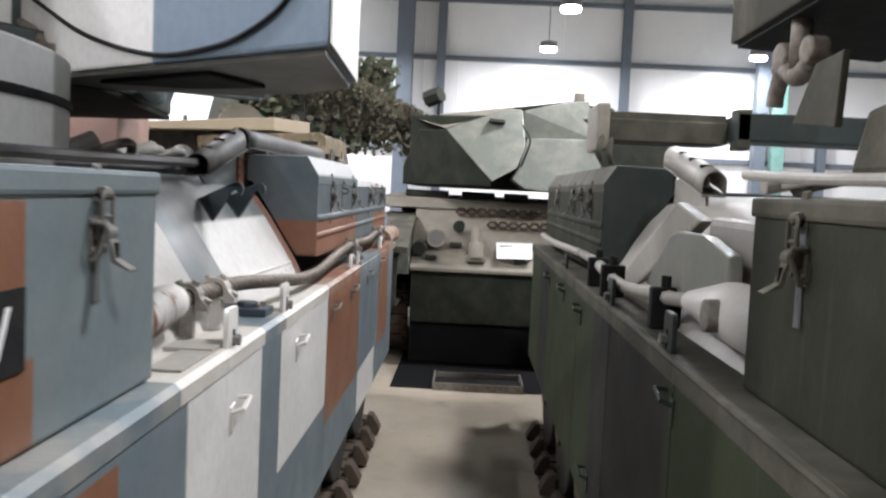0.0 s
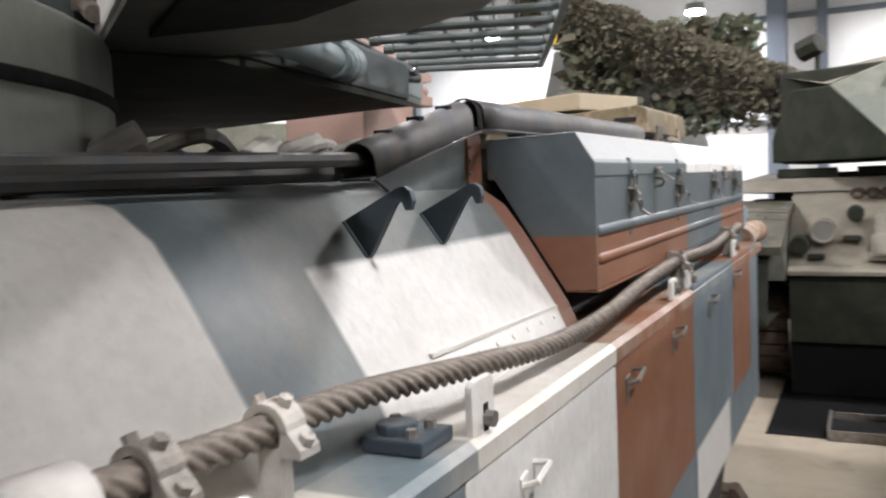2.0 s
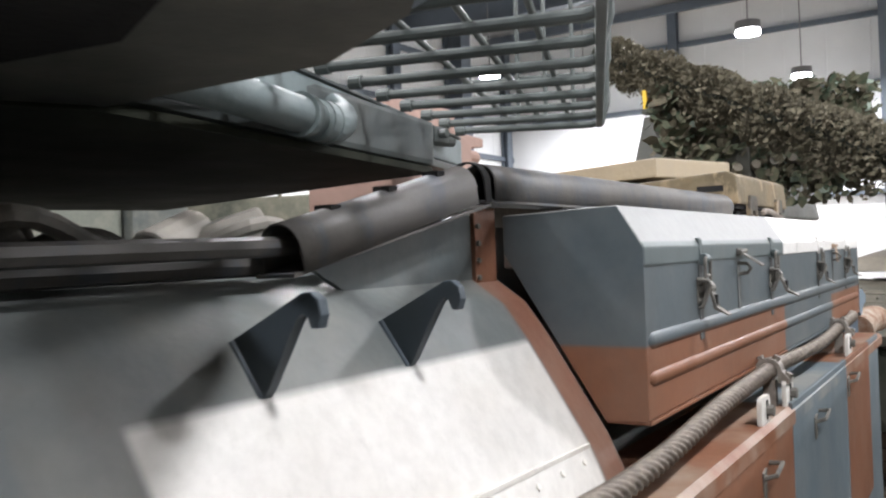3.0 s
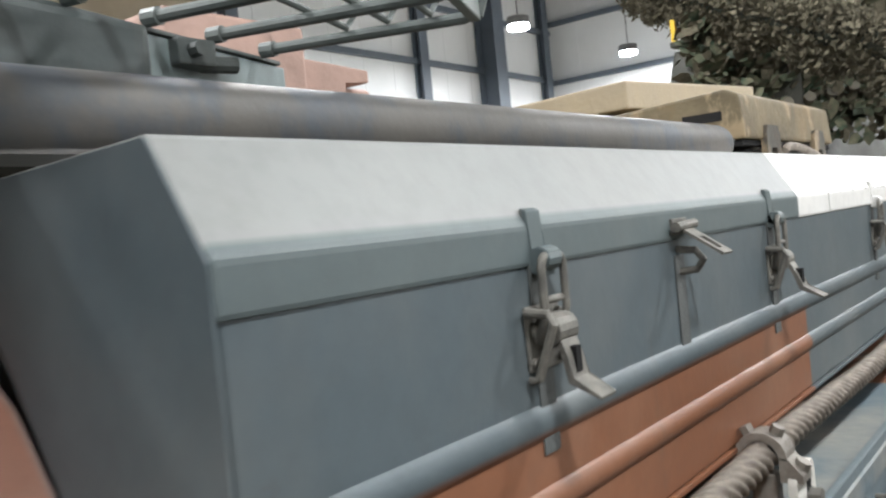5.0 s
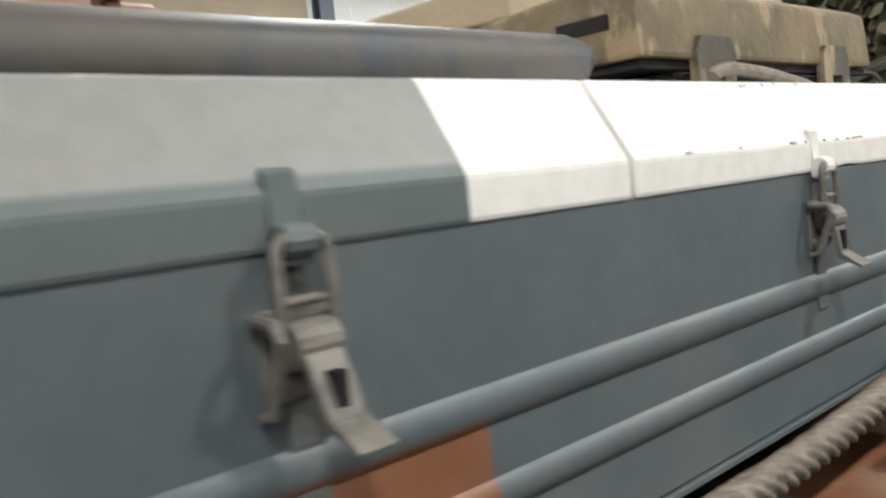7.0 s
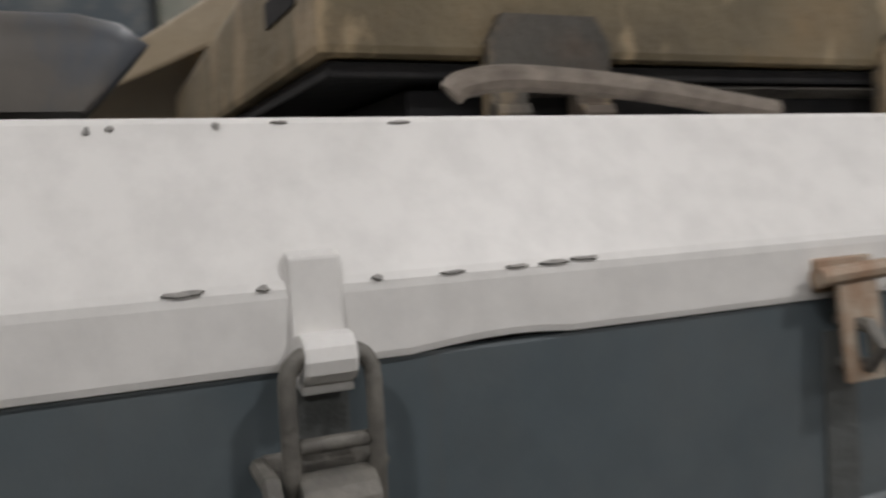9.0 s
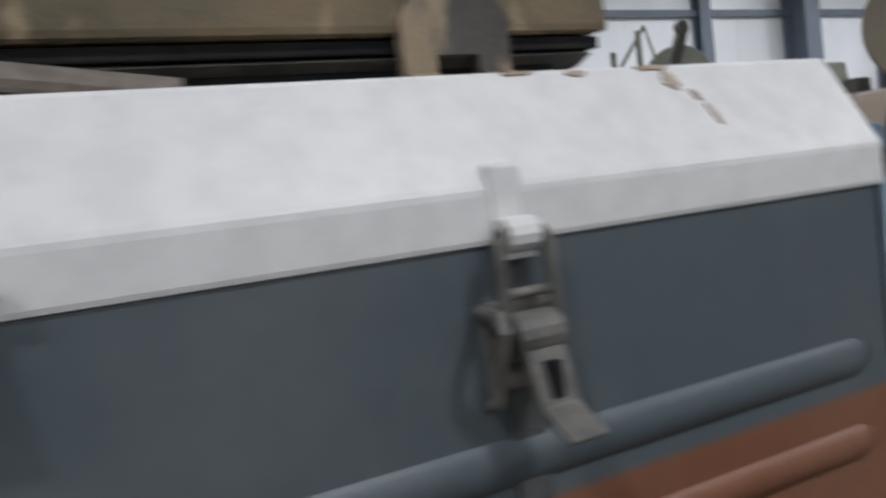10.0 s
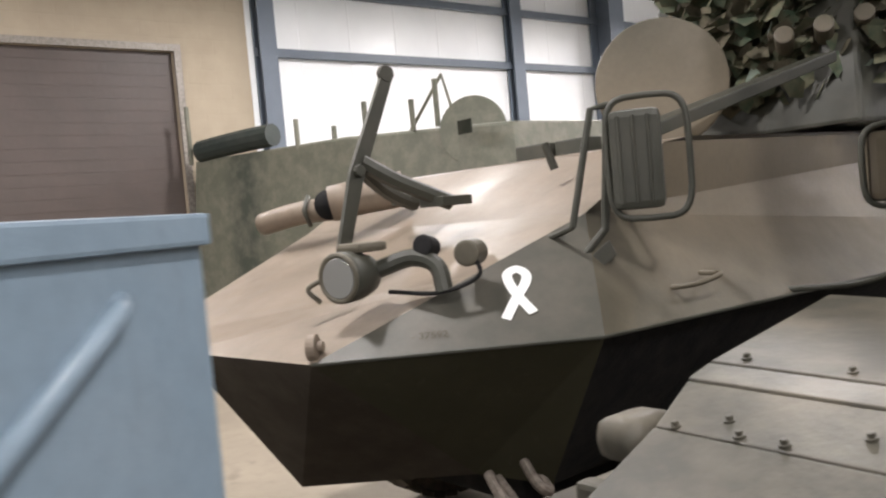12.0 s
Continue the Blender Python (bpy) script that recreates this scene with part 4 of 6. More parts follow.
for nm, bm, m in (("outlet", tube(curve_pts([(-0.56, 5.80, 1.17), (-0.55, 5.9, 1.19), (-0.54, 6.05, 1.195), (-0.53, 6.16, 1.19)], 4), 0.062, 18), plain("flaking_rust", (0.4, 0.34, 0.28), 0.7, 0.0, (0.19, 0.075, 0.03), 13, 1.0)),
                  ("bracket", prism([(5.765, 1.25), (5.765, 1.345), (5.85, 1.35), (5.97, 1.318), (5.97, 1.285), (5.87, 1.27), (5.82, 1.22)], "x", -0.556, -0.548, 0.002), m_rear_box),
                  ("mud_flap", prism([(5.765, 1.1), (5.765, 1.375), (5.82, 1.38), (5.88, 1.355), (5.88, 1.1)], "x", -0.62, -0.575, 0.006), m_white)):
    o = part(nm, bm, m, ex)
    o.matrix_parent_inverse = einv
o = part("outlet_bore", disc((-0.53, 6.163, 1.19), (0.05, 1, 0), 0.045, 0.01, 18), m_black, ex)
o.matrix_parent_inverse = einv

# ---- engine-deck gear behind the bins ----
tool = thing("deck_slot_box", "worn tan and olive steel deck box with a slotted end", "deck box", (-1.0, 5.3, 1.6))
tinv = tool.matrix_basis.inverted()
for nm, bm, m, lab in (
        ("cover", prism([(-0.83, 1.722), (-0.84, 1.83), (-0.875, 1.848), (-1.62, 1.80), (-1.62, 1.722)], "y", 4.868, 5.735, 0.008), m_wood, "scratched tan cover"),
        # This sheet and the tray are black for the shade below the cover.
        ("underside", box(-1.61, -0.842, 4.878, 5.728, 1.706, 1.719, 0.002), m_black, "black sheet for the shade under the cover"),
        ("end_slot", box(-0.985, -0.885, 4.866, 4.874, 1.772, 1.795, 0.0), m_black, ""),
        ("tray", box(-1.25, -0.86, 4.95, 5.68, 1.645, 1.70, 0.004), m_black, ""),
        ("grab_rod", tube(curve_pts([(-0.762, 4.945, 1.682), (-0.76, 4.955, 1.689), (-0.76, 5.0, 1.694), (-0.76, 5.11, 1.687), (-0.76, 5.255, 1.668)], 5), 0.0105, 10), m_rope, ""),
        ("lower_lip", prism([(-0.84, 1.700), (-0.856, 1.706), (-1.4, 1.706), (-1.4, 1.695), (-0.87, 1.69)], "y", 5.0, 5.715), m_grime, "")):
    o = part(nm, bm, m, tool, lab)
    o.matrix_parent_inverse = tinv
for y in (5.01, 5.478):
    bm = bmesh.new()
    add_prism(bm, [(y, 1.665), (y + 0.032, 1.665), (y + 0.036, 1.70), (y + 0.082, 1.70), (y + 0.086, 1.665), (y + 0.118, 1.665), (y + 0.12, 1.735), (y + 0.105, 1.758), (y + 0.015, 1.758), (y, 1.735)], "x", -0.838, -0.822)
    add_tube(bm, [(-0.826, y + 0.002, 1.672), (-0.826, y + 0.034, 1.672)], 0.013, 10)
    add_tube(bm, [(-0.826, y + 0.086, 1.672), (-0.826, y + 0.118, 1.672)], 0.013, 10)
    o = part("hinge", bm, m_hinge, tool, "worn steel hinge with flaked tan paint")
    o.matrix_parent_inverse = tinv
tan = thing("tan_hatch_cover", "sandy tan steel hatch cover, propped at a slant", "hatch", (-1.5, 5.4, 1.6))
ninv = tan.matrix_basis.inverted()
o = part("cover", hull([(-1.18, 4.98, 1.855), (-1.18, 4.98, 1.935), (-1.16, 6.05, 1.99), (-1.16, 6.05, 1.9), (-2.2, 4.6, 1.80), (-2.2, 4.6, 1.83), (-2.2, 6.05, 1.95), (-2.2, 6.05, 1.85)], [(0, 1, 2, 3), (4, 7, 6, 5), (0, 4, 5, 1), (1, 5, 6, 2), (2, 6, 7, 3), (3, 7, 4, 0)], 0.006), m_tan, tan)
o.matrix_parent_inverse = ninv
o = part("stand", box(-2.0, -1.25, 5.0, 6.0, 1.6, 1.84, 0.01), m_grime, tan)
o.matrix_parent_inverse = ninv
pk = thing("towing_lug", "pink primer-coloured steel towing lug on the deck", "towing lug", (-1.75, 4.4, 1.6))
pinv = pk.matrix_basis.inverted()
for nm, bm, m in (("block", box(-2.15, -1.78, 3.95, 4.35, 1.5, 2.02, 0.01), m_pink), ("tongue", prism([(4.3, 1.8), (4.62, 1.8), (4.62, 1.845), (4.52, 1.845), (4.52, 1.91), (4.62, 1.91), (4.62, 1.945), (4.3, 1.96)], "x", -2.0, -1.82, 0.006), m_pink),
                  ("pin", disc((-1.9, 4.63, 1.88), (0, 1, 0), 0.03, 0.1, 14, 0.004), m_pink)):
    o = part(nm, bm, m, pk)
    o.matrix_parent_inverse = pinv

pk.matrix_basis = pose(-1.65, 4.3, 1.68)
# ---- turret: slewed, with a long bin over the track guard and a rail basket behind ----
tur = thing("turret", "slewed tank turret with white and blue side bin, seen from below", "turret", (-1.9, 2.0, 1.56))
uinv = tur.matrix_basis.inverted()


def uadd(nm, bm, m, lab="", smooth=False):
    o = part(nm, bm, m, tur, lab, smooth)
    o.matrix_parent_inverse = uinv
    return o


BIN_Z = 1.815
uadd("side_bin", prism([(-0.25, 1.42), (-0.28, 2.05), (-0.48, 2.28), (-0.68, 2.385), (-1.3, 2.37), (-1.42, 2.32)], "z", BIN_Z, 2.55, 0.01), m_turret_bin, "white and blue turret bin with rope handle")
uadd("bin_end_plate", prism([(-0.248, 1.425), (-0.278, 2.045), (-0.274, 2.045), (-0.244, 1.425)], "z", BIN_Z + 0.004, 2.54), m_white, "white painted end of the bin")
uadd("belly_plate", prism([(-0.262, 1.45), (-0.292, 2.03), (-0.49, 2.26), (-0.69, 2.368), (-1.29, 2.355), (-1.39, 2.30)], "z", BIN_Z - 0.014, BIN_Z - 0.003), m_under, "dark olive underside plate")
uadd("belly_dark_plate", prism([(-0.60, 1.78), (-0.52, 2.02), (-0.74, 2.12), (-1.0, 2.08)], "z", BIN_Z - 0.026, BIN_Z - 0.015, 0.003), m_black, "black flat plate on the underside")
uadd("hand_rope", tube(curve_pts([(-1.244, 2.179, 2.033), (-1.01, 2.0, 1.91), (-0.75, 1.80, 1.836), (-0.549, 1.643, 1.837), (-0.438, 1.557, 1.866), (-0.358, 1.496, 1.913), (-0.31, 1.46, 1.99)], 8), 0.006, 8), m_black)
bm = bmesh.new()
add_tube(bm, curve_pts([(-1.30, 2.215, 1.97), (-1.22, 2.15, 1.93), (-1.17, 2.11, 1.87), (-1.11, 2.07, 1.84)], 5), 0.016, 8)
add_box(bm, -1.2, -1.14, 2.1, 2.13, 1.86, 1.9, 0.006)
uadd("bin_bracket", bm, m_rope, "rusty bracket at the bin's corner")
uadd("turret_ring", disc((-2.0, 1.4, 1.675), (0, 0, 1), 1.12, 0.27, 64, 0.01), m_ring, "", True)
uadd("ring_seal", disc((-2.0, 1.4, 1.70), (0, 0, 1), 1.126, 0.022, 64, 0.004), m_black, "black seal round the ring", True)
TB = [(-1.10, 2.35), (-1.32, 3.56), (-2.9, 3.92), (-3.5, 2.3), (-3.4, 0.2), (-1.9, 0.0), (-1.5, 1.5)]
uadd("turret_bustle", prism(TB, "z", 1.815, 1.94, 0.015), m_turret, "dark grey-blue bustle")
uadd("turret_body", prism([(-1.3, 2.28), (-3.3, 2.4), (-3.4, 0.2), (-1.9, 0.0), (-1.5, 1.5)], "z", 1.943, 2.5, 0.015), paint("turret_wall_paint", (0.062, 0.074, 0.074), [(WHITE, (None, (-3, 2.2), (1.8, 3)))], dust=0.08), "turret wall, partly white")
# Underside sheet coloured darker than the bustle, for its deep shade.
uadd("turret_floor", prism([(x * 0.995 - 0.01, y - 0.01) for x, y in TB], "z", 1.795, 1.812), m_leo_dark, "underside of the turret, darkened for its shade")
m_beam = paint("beam_paint", (0.17, 0.21, 0.215), dust=0.3, dust_color=(0.3, 0.32, 0.31))


def beam_x(y):
    return -1.14 - (y - 2.69) * 0.2816


def long_beam(nm, y0, y1, off, w, z0, z1, m, bev):
    a, b = beam_x(y0) + off, beam_x(y1) + off
    return uadd(nm, hull([(a - w, y0, z0), (a, y0, z0), (b, y1, z0), (b - w, y1, z0), (a - w, y0, z1), (a, y0, z1), (b, y1, z1), (b - w, y1, z1)], [(0, 3, 2, 1), (4, 5, 6, 7), (0, 1, 5, 4), (1, 2, 6, 5), (2, 3, 7, 6), (3, 0, 4, 7)], bev), m)


long_beam("bustle_beam", 2.2, 4.02, 0.0, 0.10, 1.862, 1.949, m_beam, 0.006)
long_beam("beam_flange", 2.2, 4.0, 0.006, 0.14, 1.95, 1.958, m_turret, 0.002)
long_beam("beam_foot", 2.9, 3.98, 0.004, 0.12, 1.835, 1.858, m_turret, 0.002)
PIPE = [(beam_x(y) + 0.045, y, 1.846) for y in (2.05, 2.3, 2.55, 2.86)]
uadd("under_pipe", tube(PIPE, 0.036, 16), m_beam, "grey-green pipe under the bustle beam", True)
for y in (2.80, 2.87, 2.91):
    uadd("pipe_collar", tube([(beam_x(y) + 0.045, y, 1.846), (beam_x(y + 0.022) + 0.045, y + 0.022, 1.846)], 0.044, 16), m_beam)
uadd("pipe_elbow", tube(curve_pts([(beam_x(2.86) + 0.045, 2.86, 1.846), (beam_x(2.95) + 0.045, 2.95, 1.85), (beam_x(3.0) + 0.03, 3.0, 1.87), (beam_x(3.02) - 0.02, 3.02, 1.90)], 5), 0.041, 14), m_beam, "", True)
bm = box(beam_x(3.72) - 0.02, beam_x(3.72) + 0.045, 3.66, 3.74, 1.90, 1.948, 0.006)
add_disc(bm, (beam_x(3.78) + 0.02, 3.77, 1.915), (0.3, 1, 0), 0.016, 0.08, 10, 0.003)
add_disc(bm, (beam_x(3.7) + 0.05, 3.69, 1.925), (1, 0, 0), 0.014, 0.03, 8)
uadd("beam_bracket", bm, m_turret, "dark clevis bracket on the beam")
m_rail = paint("rail_paint", (0.09, 0.105, 0.1), dust=0.25, dust_color=(0.3, 0.31, 0.3))


def basket_ends(y):
    yr = y + 0.12
    return Vector((beam_x(y) + 0.02, y, 1.968)), Vector((-0.53 - (yr - 2.82) * 0.42, yr, 1.955))


for k in range(10):
    p, q = basket_ends(2.45 + 0.165 * k)
    uadd("basket_slat", tube([p, p.lerp(q, 0.97), q + Vector((0.0, 0.0, 0.004))], 0.0115, 10), m_rail)
    uadd("slat_socket", disc(p + Vector((0.006, 0, 0)), q - p, 0.016, 0.03, 10), m_rail)
for f in (0.42, 0.62, 0.82):
    p = basket_ends(2.45)[0].lerp(basket_ends(2.45)[1], f)
    q = basket_ends(3.935)[0].lerp(basket_ends(3.935)[1], f)
    uadd("basket_rib", tube([p + Vector((0, 0, 0.018)), q + Vector((0, 0, 0.018)), q + Vector((0, 0.03, 0.05)), q + Vector((0, 0.04, 0.7))], 0.007, 8), m_rail)
SIDE0, SIDE1 = basket_ends(2.45)[1], basket_ends(3.935)[1]
uadd("basket_side_bar", hull([SIDE0 + Vector(o) for o in ((0, 0, -0.012), (0.022, 0, -0.012), (0.022, 0, 0.03), (0, 0, 0.03))] + [SIDE1 + Vector(o) for o in ((0, 0, -0.012), (0.022, 0, -0.012), (0.022, 0, 0.03), (0, 0, 0.03))], [(0, 1, 2, 3), (7, 6, 5, 4), (0, 4, 5, 1), (1, 5, 6, 2), (2, 6, 7, 3), (3, 7, 4, 0)], 0.004), m_rail)
for y in (3.0, 3.35, 3.7, 3.935):
    p = basket_ends(y)[1]
    uadd("basket_post", tube([p + Vector((0.012, 0, 0)), p + Vector((0.03, 0.01, 0.06)), p + Vector((0.035, 0.015, 0.7))], 0.008 if y < 3.9 else 0.014, 8), m_rail)
for z in (0.16, 0.33, 0.5):
    a, b = basket_ends(3.935)
    uadd("basket_rail", tube([a + Vector((0, 0.04, z)), b + Vector((0.02, 0.04, z)), basket_ends(2.6)[1] + Vector((0.035, 0, z))], 0.009, 8), m_rail)
# valves and lines on the roof under the bustle
gear = thing("roof_fittings", "dusty pipe fittings and clamps on the hull roof", "pipe fittings", (-1.1, 2.3, 1.56))
ginv = gear.matrix_basis.inverted()
random.seed(3)
for k in range(9):
    x, y = -1.0 - 0.5 * random.random(), 2.0 + 0.9 * random.random()
    bm = bmesh.new()
    add_disc(bm, (x, y, 1.60), (random.random() - 0.5, random.random(), 0.2), 0.03 + 0.02 * random.random(), 0.12, 14, 0.006)
    add_tube(bm, curve_pts([(x, y, 1.58), (x + 0.1, y + 0.1, 1.63), (x + 0.05, y + 0.25, 1.59)], 5), 0.014, 8)
    o = part("fitting", bm, m_grime if k % 3 else m_pale, gear)
    o.matrix_parent_inverse = ginv

# ---- the olive tank across the aisle ----
og = thing("olive_tank", "old battle tank painted dusty olive and black", "tank", (0, 0, 0))
part("hull_body", box(1.1, 3.4, -1.5, 6.0, 0.45, 1.52, 0.02), m_green_plain, og)
part("track_guard", prism([(0.497, 1.15), (0.497, 1.19), (0.51, 1.2), (0.62, 1.2), (1.2, 1.19), (1.2, 1.15)], "y", -1.5, 5.6), m_green_dusty, og)
part("guard_edge", tube([(0.50, -1.5, 1.195), (0.50, 5.5, 1.195)], 0.008, 8), m_green_dusty, og)
for a, b in ((-1.4, -0.5), (-0.496, 0.4), (0.404, 1.5), (1.504, 2.33), (2.334, 3.1), (3.104, 4.0), (4.004, 5.5)):
    pl = part("side_plate", prism([(0.512, 0.45), (0.5, 0.45), (0.5, 1.185), (0.512, 1.185)], "y", a, b, 0.0022), m_green, og)
    for y, z in ((0.2, 1.1), (1.52, 1.114), (2.33, 1.11), (2.62, 0.58), (3.02, 1.10), (3.61, 1.114), (4.3, 1.1)):
        if a < y < b:
            grab_handle(pl, 0.5, y, z, -1, m_green_dark)
guide_track(og, 0.53, 1.0, -1.2, 5.2, -1)
side_lugs(og, 0.52, [(1.62, 1.17, 1.29), (2.42, 1.17, 1.285), (3.7, 1.17, 1.27)], -1, m_green_dark)
OS = [(0.60, 1.19), (0.64, 1.25), (0.70, 1.36), (0.76, 1.45), (0.83, 1.52), (0.95, 1.56), (1.25, 1.57)]
bm = bmesh.new()
g_ = [[bm.verts.new((x, 0.2 + 2.9 * i / 10, z)) for x, z in OS] for i in range(11)]
for i in range(10):
    for k in range(len(OS) - 1):
        bm.faces.new((g_[i][k], g_[i][k + 1], g_[i + 1][k + 1], g_[i + 1][k]))
part("hull_side", bm, m_pale, og, "dusty pale sloping hull side", True)
part("deck", box(0.86, 3.2, 3.1, 5.9, 1.5, 1.58, 0.01), m_green_dark, og)
part("rim_rail", tube(curve_pts([(1.05, 0.3, 1.59), (0.98, 1.2, 1.60), (0.94, 1.9, 1.61), (0.92, 2.45, 1.63)], 8), 0.016, 10), m_pale, og)
part("splash_panel", hull([(0.62, 2.94, 1.228), (0.63, 2.13, 1.535), (0.64, 1.89, 1.49), (0.63, 2.66, 1.232), (0.66, 2.96, 1.228), (0.67, 2.15, 1.535), (0.68, 1.9, 1.49), (0.67, 2.68, 1.232)], [(0, 1, 2, 3), (4, 7, 6, 5), (0, 4, 5, 1), (1, 5, 6, 2), (2, 6, 7, 3), (3, 7, 4, 0)], 0.01), m_pale, og, "pale rounded splash panel")
part("shield_plate", prism([(2.33, 1.28), (2.055, 1.445), (1.98, 1.46), (1.716, 1.459), (1.505, 1.427), (1.50, 1.368), (1.6, 1.27)], "x", 0.60, 0.63, 0.008), paint("shield_paint", (0.2, 0.205, 0.18), dust=0.3), og)
part("near_bin_inner", box(0.66, 0.72, 1.28, 1.9, 1.2, 1.5, 0.02), m_pale, og)

obin = side_bin("stowage_bin", "long olive green steel bin with dusty lid, latched shut", 0.578, -1, 3.1, 5.5, [(3.1, 5.5, m_green_dusty, None)], [(3.45, 0.004), (4.05, 0.004), (4.8, 0.004)], [3.75], m_green_plain, m_latch, (m_latch,), [0.4], "side bins", 1.56)
part("bin_end_cover", prism([(0.58, 1.285), (0.58, 1.56), (0.57, 1.59), (0.62, 1.665), (0.84, 1.66), (0.84, 1.55), (0.66, 1.285)], "y", 3.086, 3.098, 0.002), m_green_dark, og, "dark green end of the bin")
rr = thing("tow_rope", "dusty pale tow rope and eye along the olive tank", "tow rope", (0.55, 2.0, 1.2))
rri = rr.matrix_basis.inverted()
for nm, bm, m in (("rope", tube(curve_pts([(0.585, 1.75, 1.30), (0.57, 2.0, 1.28), (0.55, 2.4, 1.26), (0.545, 2.7, 1.27), (0.55, 3.0, 1.285), (0.545, 3.5, 1.29), (0.54, 4.5, 1.27), (0.55, 5.4, 1.27)], 20), 0.0185, 18, lobes=6, twist=95.0), m_pale),
                  ("socket", tube([(0.62, 1.32, 1.31), (0.61, 1.5, 1.31), (0.60, 1.62, 1.305), (0.588, 1.74, 1.30)], 0.05, 18, radii=[0.068, 0.064, 0.045, 0.026]), m_white),
                  ("socket_pin", disc((0.545, 1.42, 1.31), (1, 0, 0), 0.034, 0.03, 16, 0.004), m_steel)):
    o = part(nm, bm, m, rr, "", True)
    o.matrix_parent_inverse = rri
for y, x in ((1.95, 0.575), (2.62, 0.548), (2.95, 0.55)):
    bm = bmesh.new()
    add_box(bm, x - 0.04, x + 0.04, y - 0.02, y + 0.02, 1.2, 1.31, 0.006)
    add_disc(bm, (x, y, 1.325), (0, 0, 1), 0.014, 0.03, 6)
    o = part("rope_clamp", bm, m_black, rr)
    o.matrix_parent_inverse = rri

nb = thing("front_box", "dusty olive steel stowage box with toggle latch", "stowage box", (0.75, 0.4, 1.2))
nbi = nb.matrix_basis.inverted()
for nm, bm, m in (("body", box(0.562, 0.98, -0.9, 1.255, 1.202, 1.525, 0.008), m_green_plain), ("lid", box(0.556, 0.985, -0.905, 1.26, 1.515, 1.55, 0.008), m_green_dusty)):
    o = part(nm, bm, m, nb)
    o.matrix_parent_inverse = nbi
before = set(nb.children)
latch(nb, 0.562, 1.02, 1.515, -1, m_green_dusty, 0.01)
for c in set(nb.children) - before:
    c.matrix_parent_inverse = nbi

hl = thing("smoke_tube_box", "pale dusty rounded steel housing with slots, tilted", "housing", (0.76, 2.5, 1.58))
hli = hl.matrix_basis.inverted()
case = u_channel([(0.83, 2.47, 1.600), (0.832, 2.6, 1.628), (0.83, 2.95, 1.694), (0.83, 3.04, 1.709)], 0.04, 0.035, 0.004)
for nm, bm, m in (("case", case, m_pale), ("case_foot", hull([(0.79, 2.47, 1.555), (0.87, 2.47, 1.555), (0.87, 3.04, 1.668), (0.79, 3.04, 1.668), (0.79, 2.47, 1.56), (0.87, 2.47, 1.56), (0.87, 3.04, 1.673), (0.79, 3.04, 1.673)], [(0, 1, 2, 3), (7, 6, 5, 4), (0, 4, 5, 1), (1, 5, 6, 2), (2, 6, 7, 3), (3, 7, 4, 0)]), m_pale),
                  ("slot", box(0.805, 0.845, 2.55, 2.572, 1.648, 1.661, 0), m_black), ("slot", box(0.805, 0.845, 2.70, 2.722, 1.678, 1.69, 0), m_black), ("slot", box(0.805, 0.845, 2.85, 2.872, 1.706, 1.718, 0), m_black),
                  ("support", box(0.84, 0.85, 2.6, 3.05, 1.5, 1.62, 0.002), m_pale)):
    o = part(nm, bm, m, hl, "", nm == "case")
    o.matrix_parent_inverse = hli

ot = thing("turret", "olive turret overhang with camouflaged fittings, in shadow", "turret", (2.0, 1.2, 1.56))
oti = ot.matrix_basis.inverted()


def oadd(nm, bm, m, lab="", smooth=False):
    o = part(nm, bm, m, ot, lab, smooth)
    o.matrix_parent_inverse = oti
    return o


oadd("turret_ring", disc((2.0, 1.2, 1.62), (0, 0, 1), 1.05, 0.16, 48, 0.01), m_green_dark)
oadd("turret_body", hull([(1.15, 0.2, 1.7), (1.05, 1.6, 1.7), (1.6, 2.3, 1.7), (3.2, 2.2, 1.7), (3.2, 0.0, 1.7), (0.95, 0.0, 2.0), (0.92, 1.5, 2.0), (1.6, 2.5, 2.0), (3.4, 2.4, 2.0), (3.4, -0.2, 2.0), (1.3, 0.3, 2.6), (1.3, 1.5, 2.6), (1.8, 2.1, 2.6), (3.1, 2.1, 2.6), (3.1, 0.2, 2.6)],
                         [(4, 3, 2, 1, 0)] + [(i, (i + 1) % 5, (i + 1) % 5 + 5, i + 5) for i in range(5)] + [(i + 5, (i + 1) % 5 + 5, (i + 1) % 5 + 10, i + 10) for i in range(5)] + [(10, 11, 12, 13, 14)], 0.02), m_green_dark)
oadd("side_bin", prism([(0.86, 0.3), (0.92, 2.72), (1.5, 2.9), (1.5, 0.3)], "z", 2.085, 2.6, 0.01), m_green_dusty, "dusty turret bin")
# Black sheet below the bin, for the shade on its underside.
oadd("bin_belly_shade", prism([(0.88, 0.3), (0.94, 2.7), (1.5, 2.87), (1.5, 0.3)], "z", 2.07, 2.084), m_black)
oadd("rounded_shield", hull([(1.0, 1.9, 1.62), (1.02, 1.5, 1.62), (1.3, 1.9, 1.62), (1.0, 1.82, 1.78), (1.02, 1.55, 1.82), (1.3, 1.85, 1.8)], [(0, 2, 1), (3, 4, 5), (0, 1, 4, 3), (1, 2, 5, 4), (2, 0, 3, 5)], 0.02), m_green_dusty)
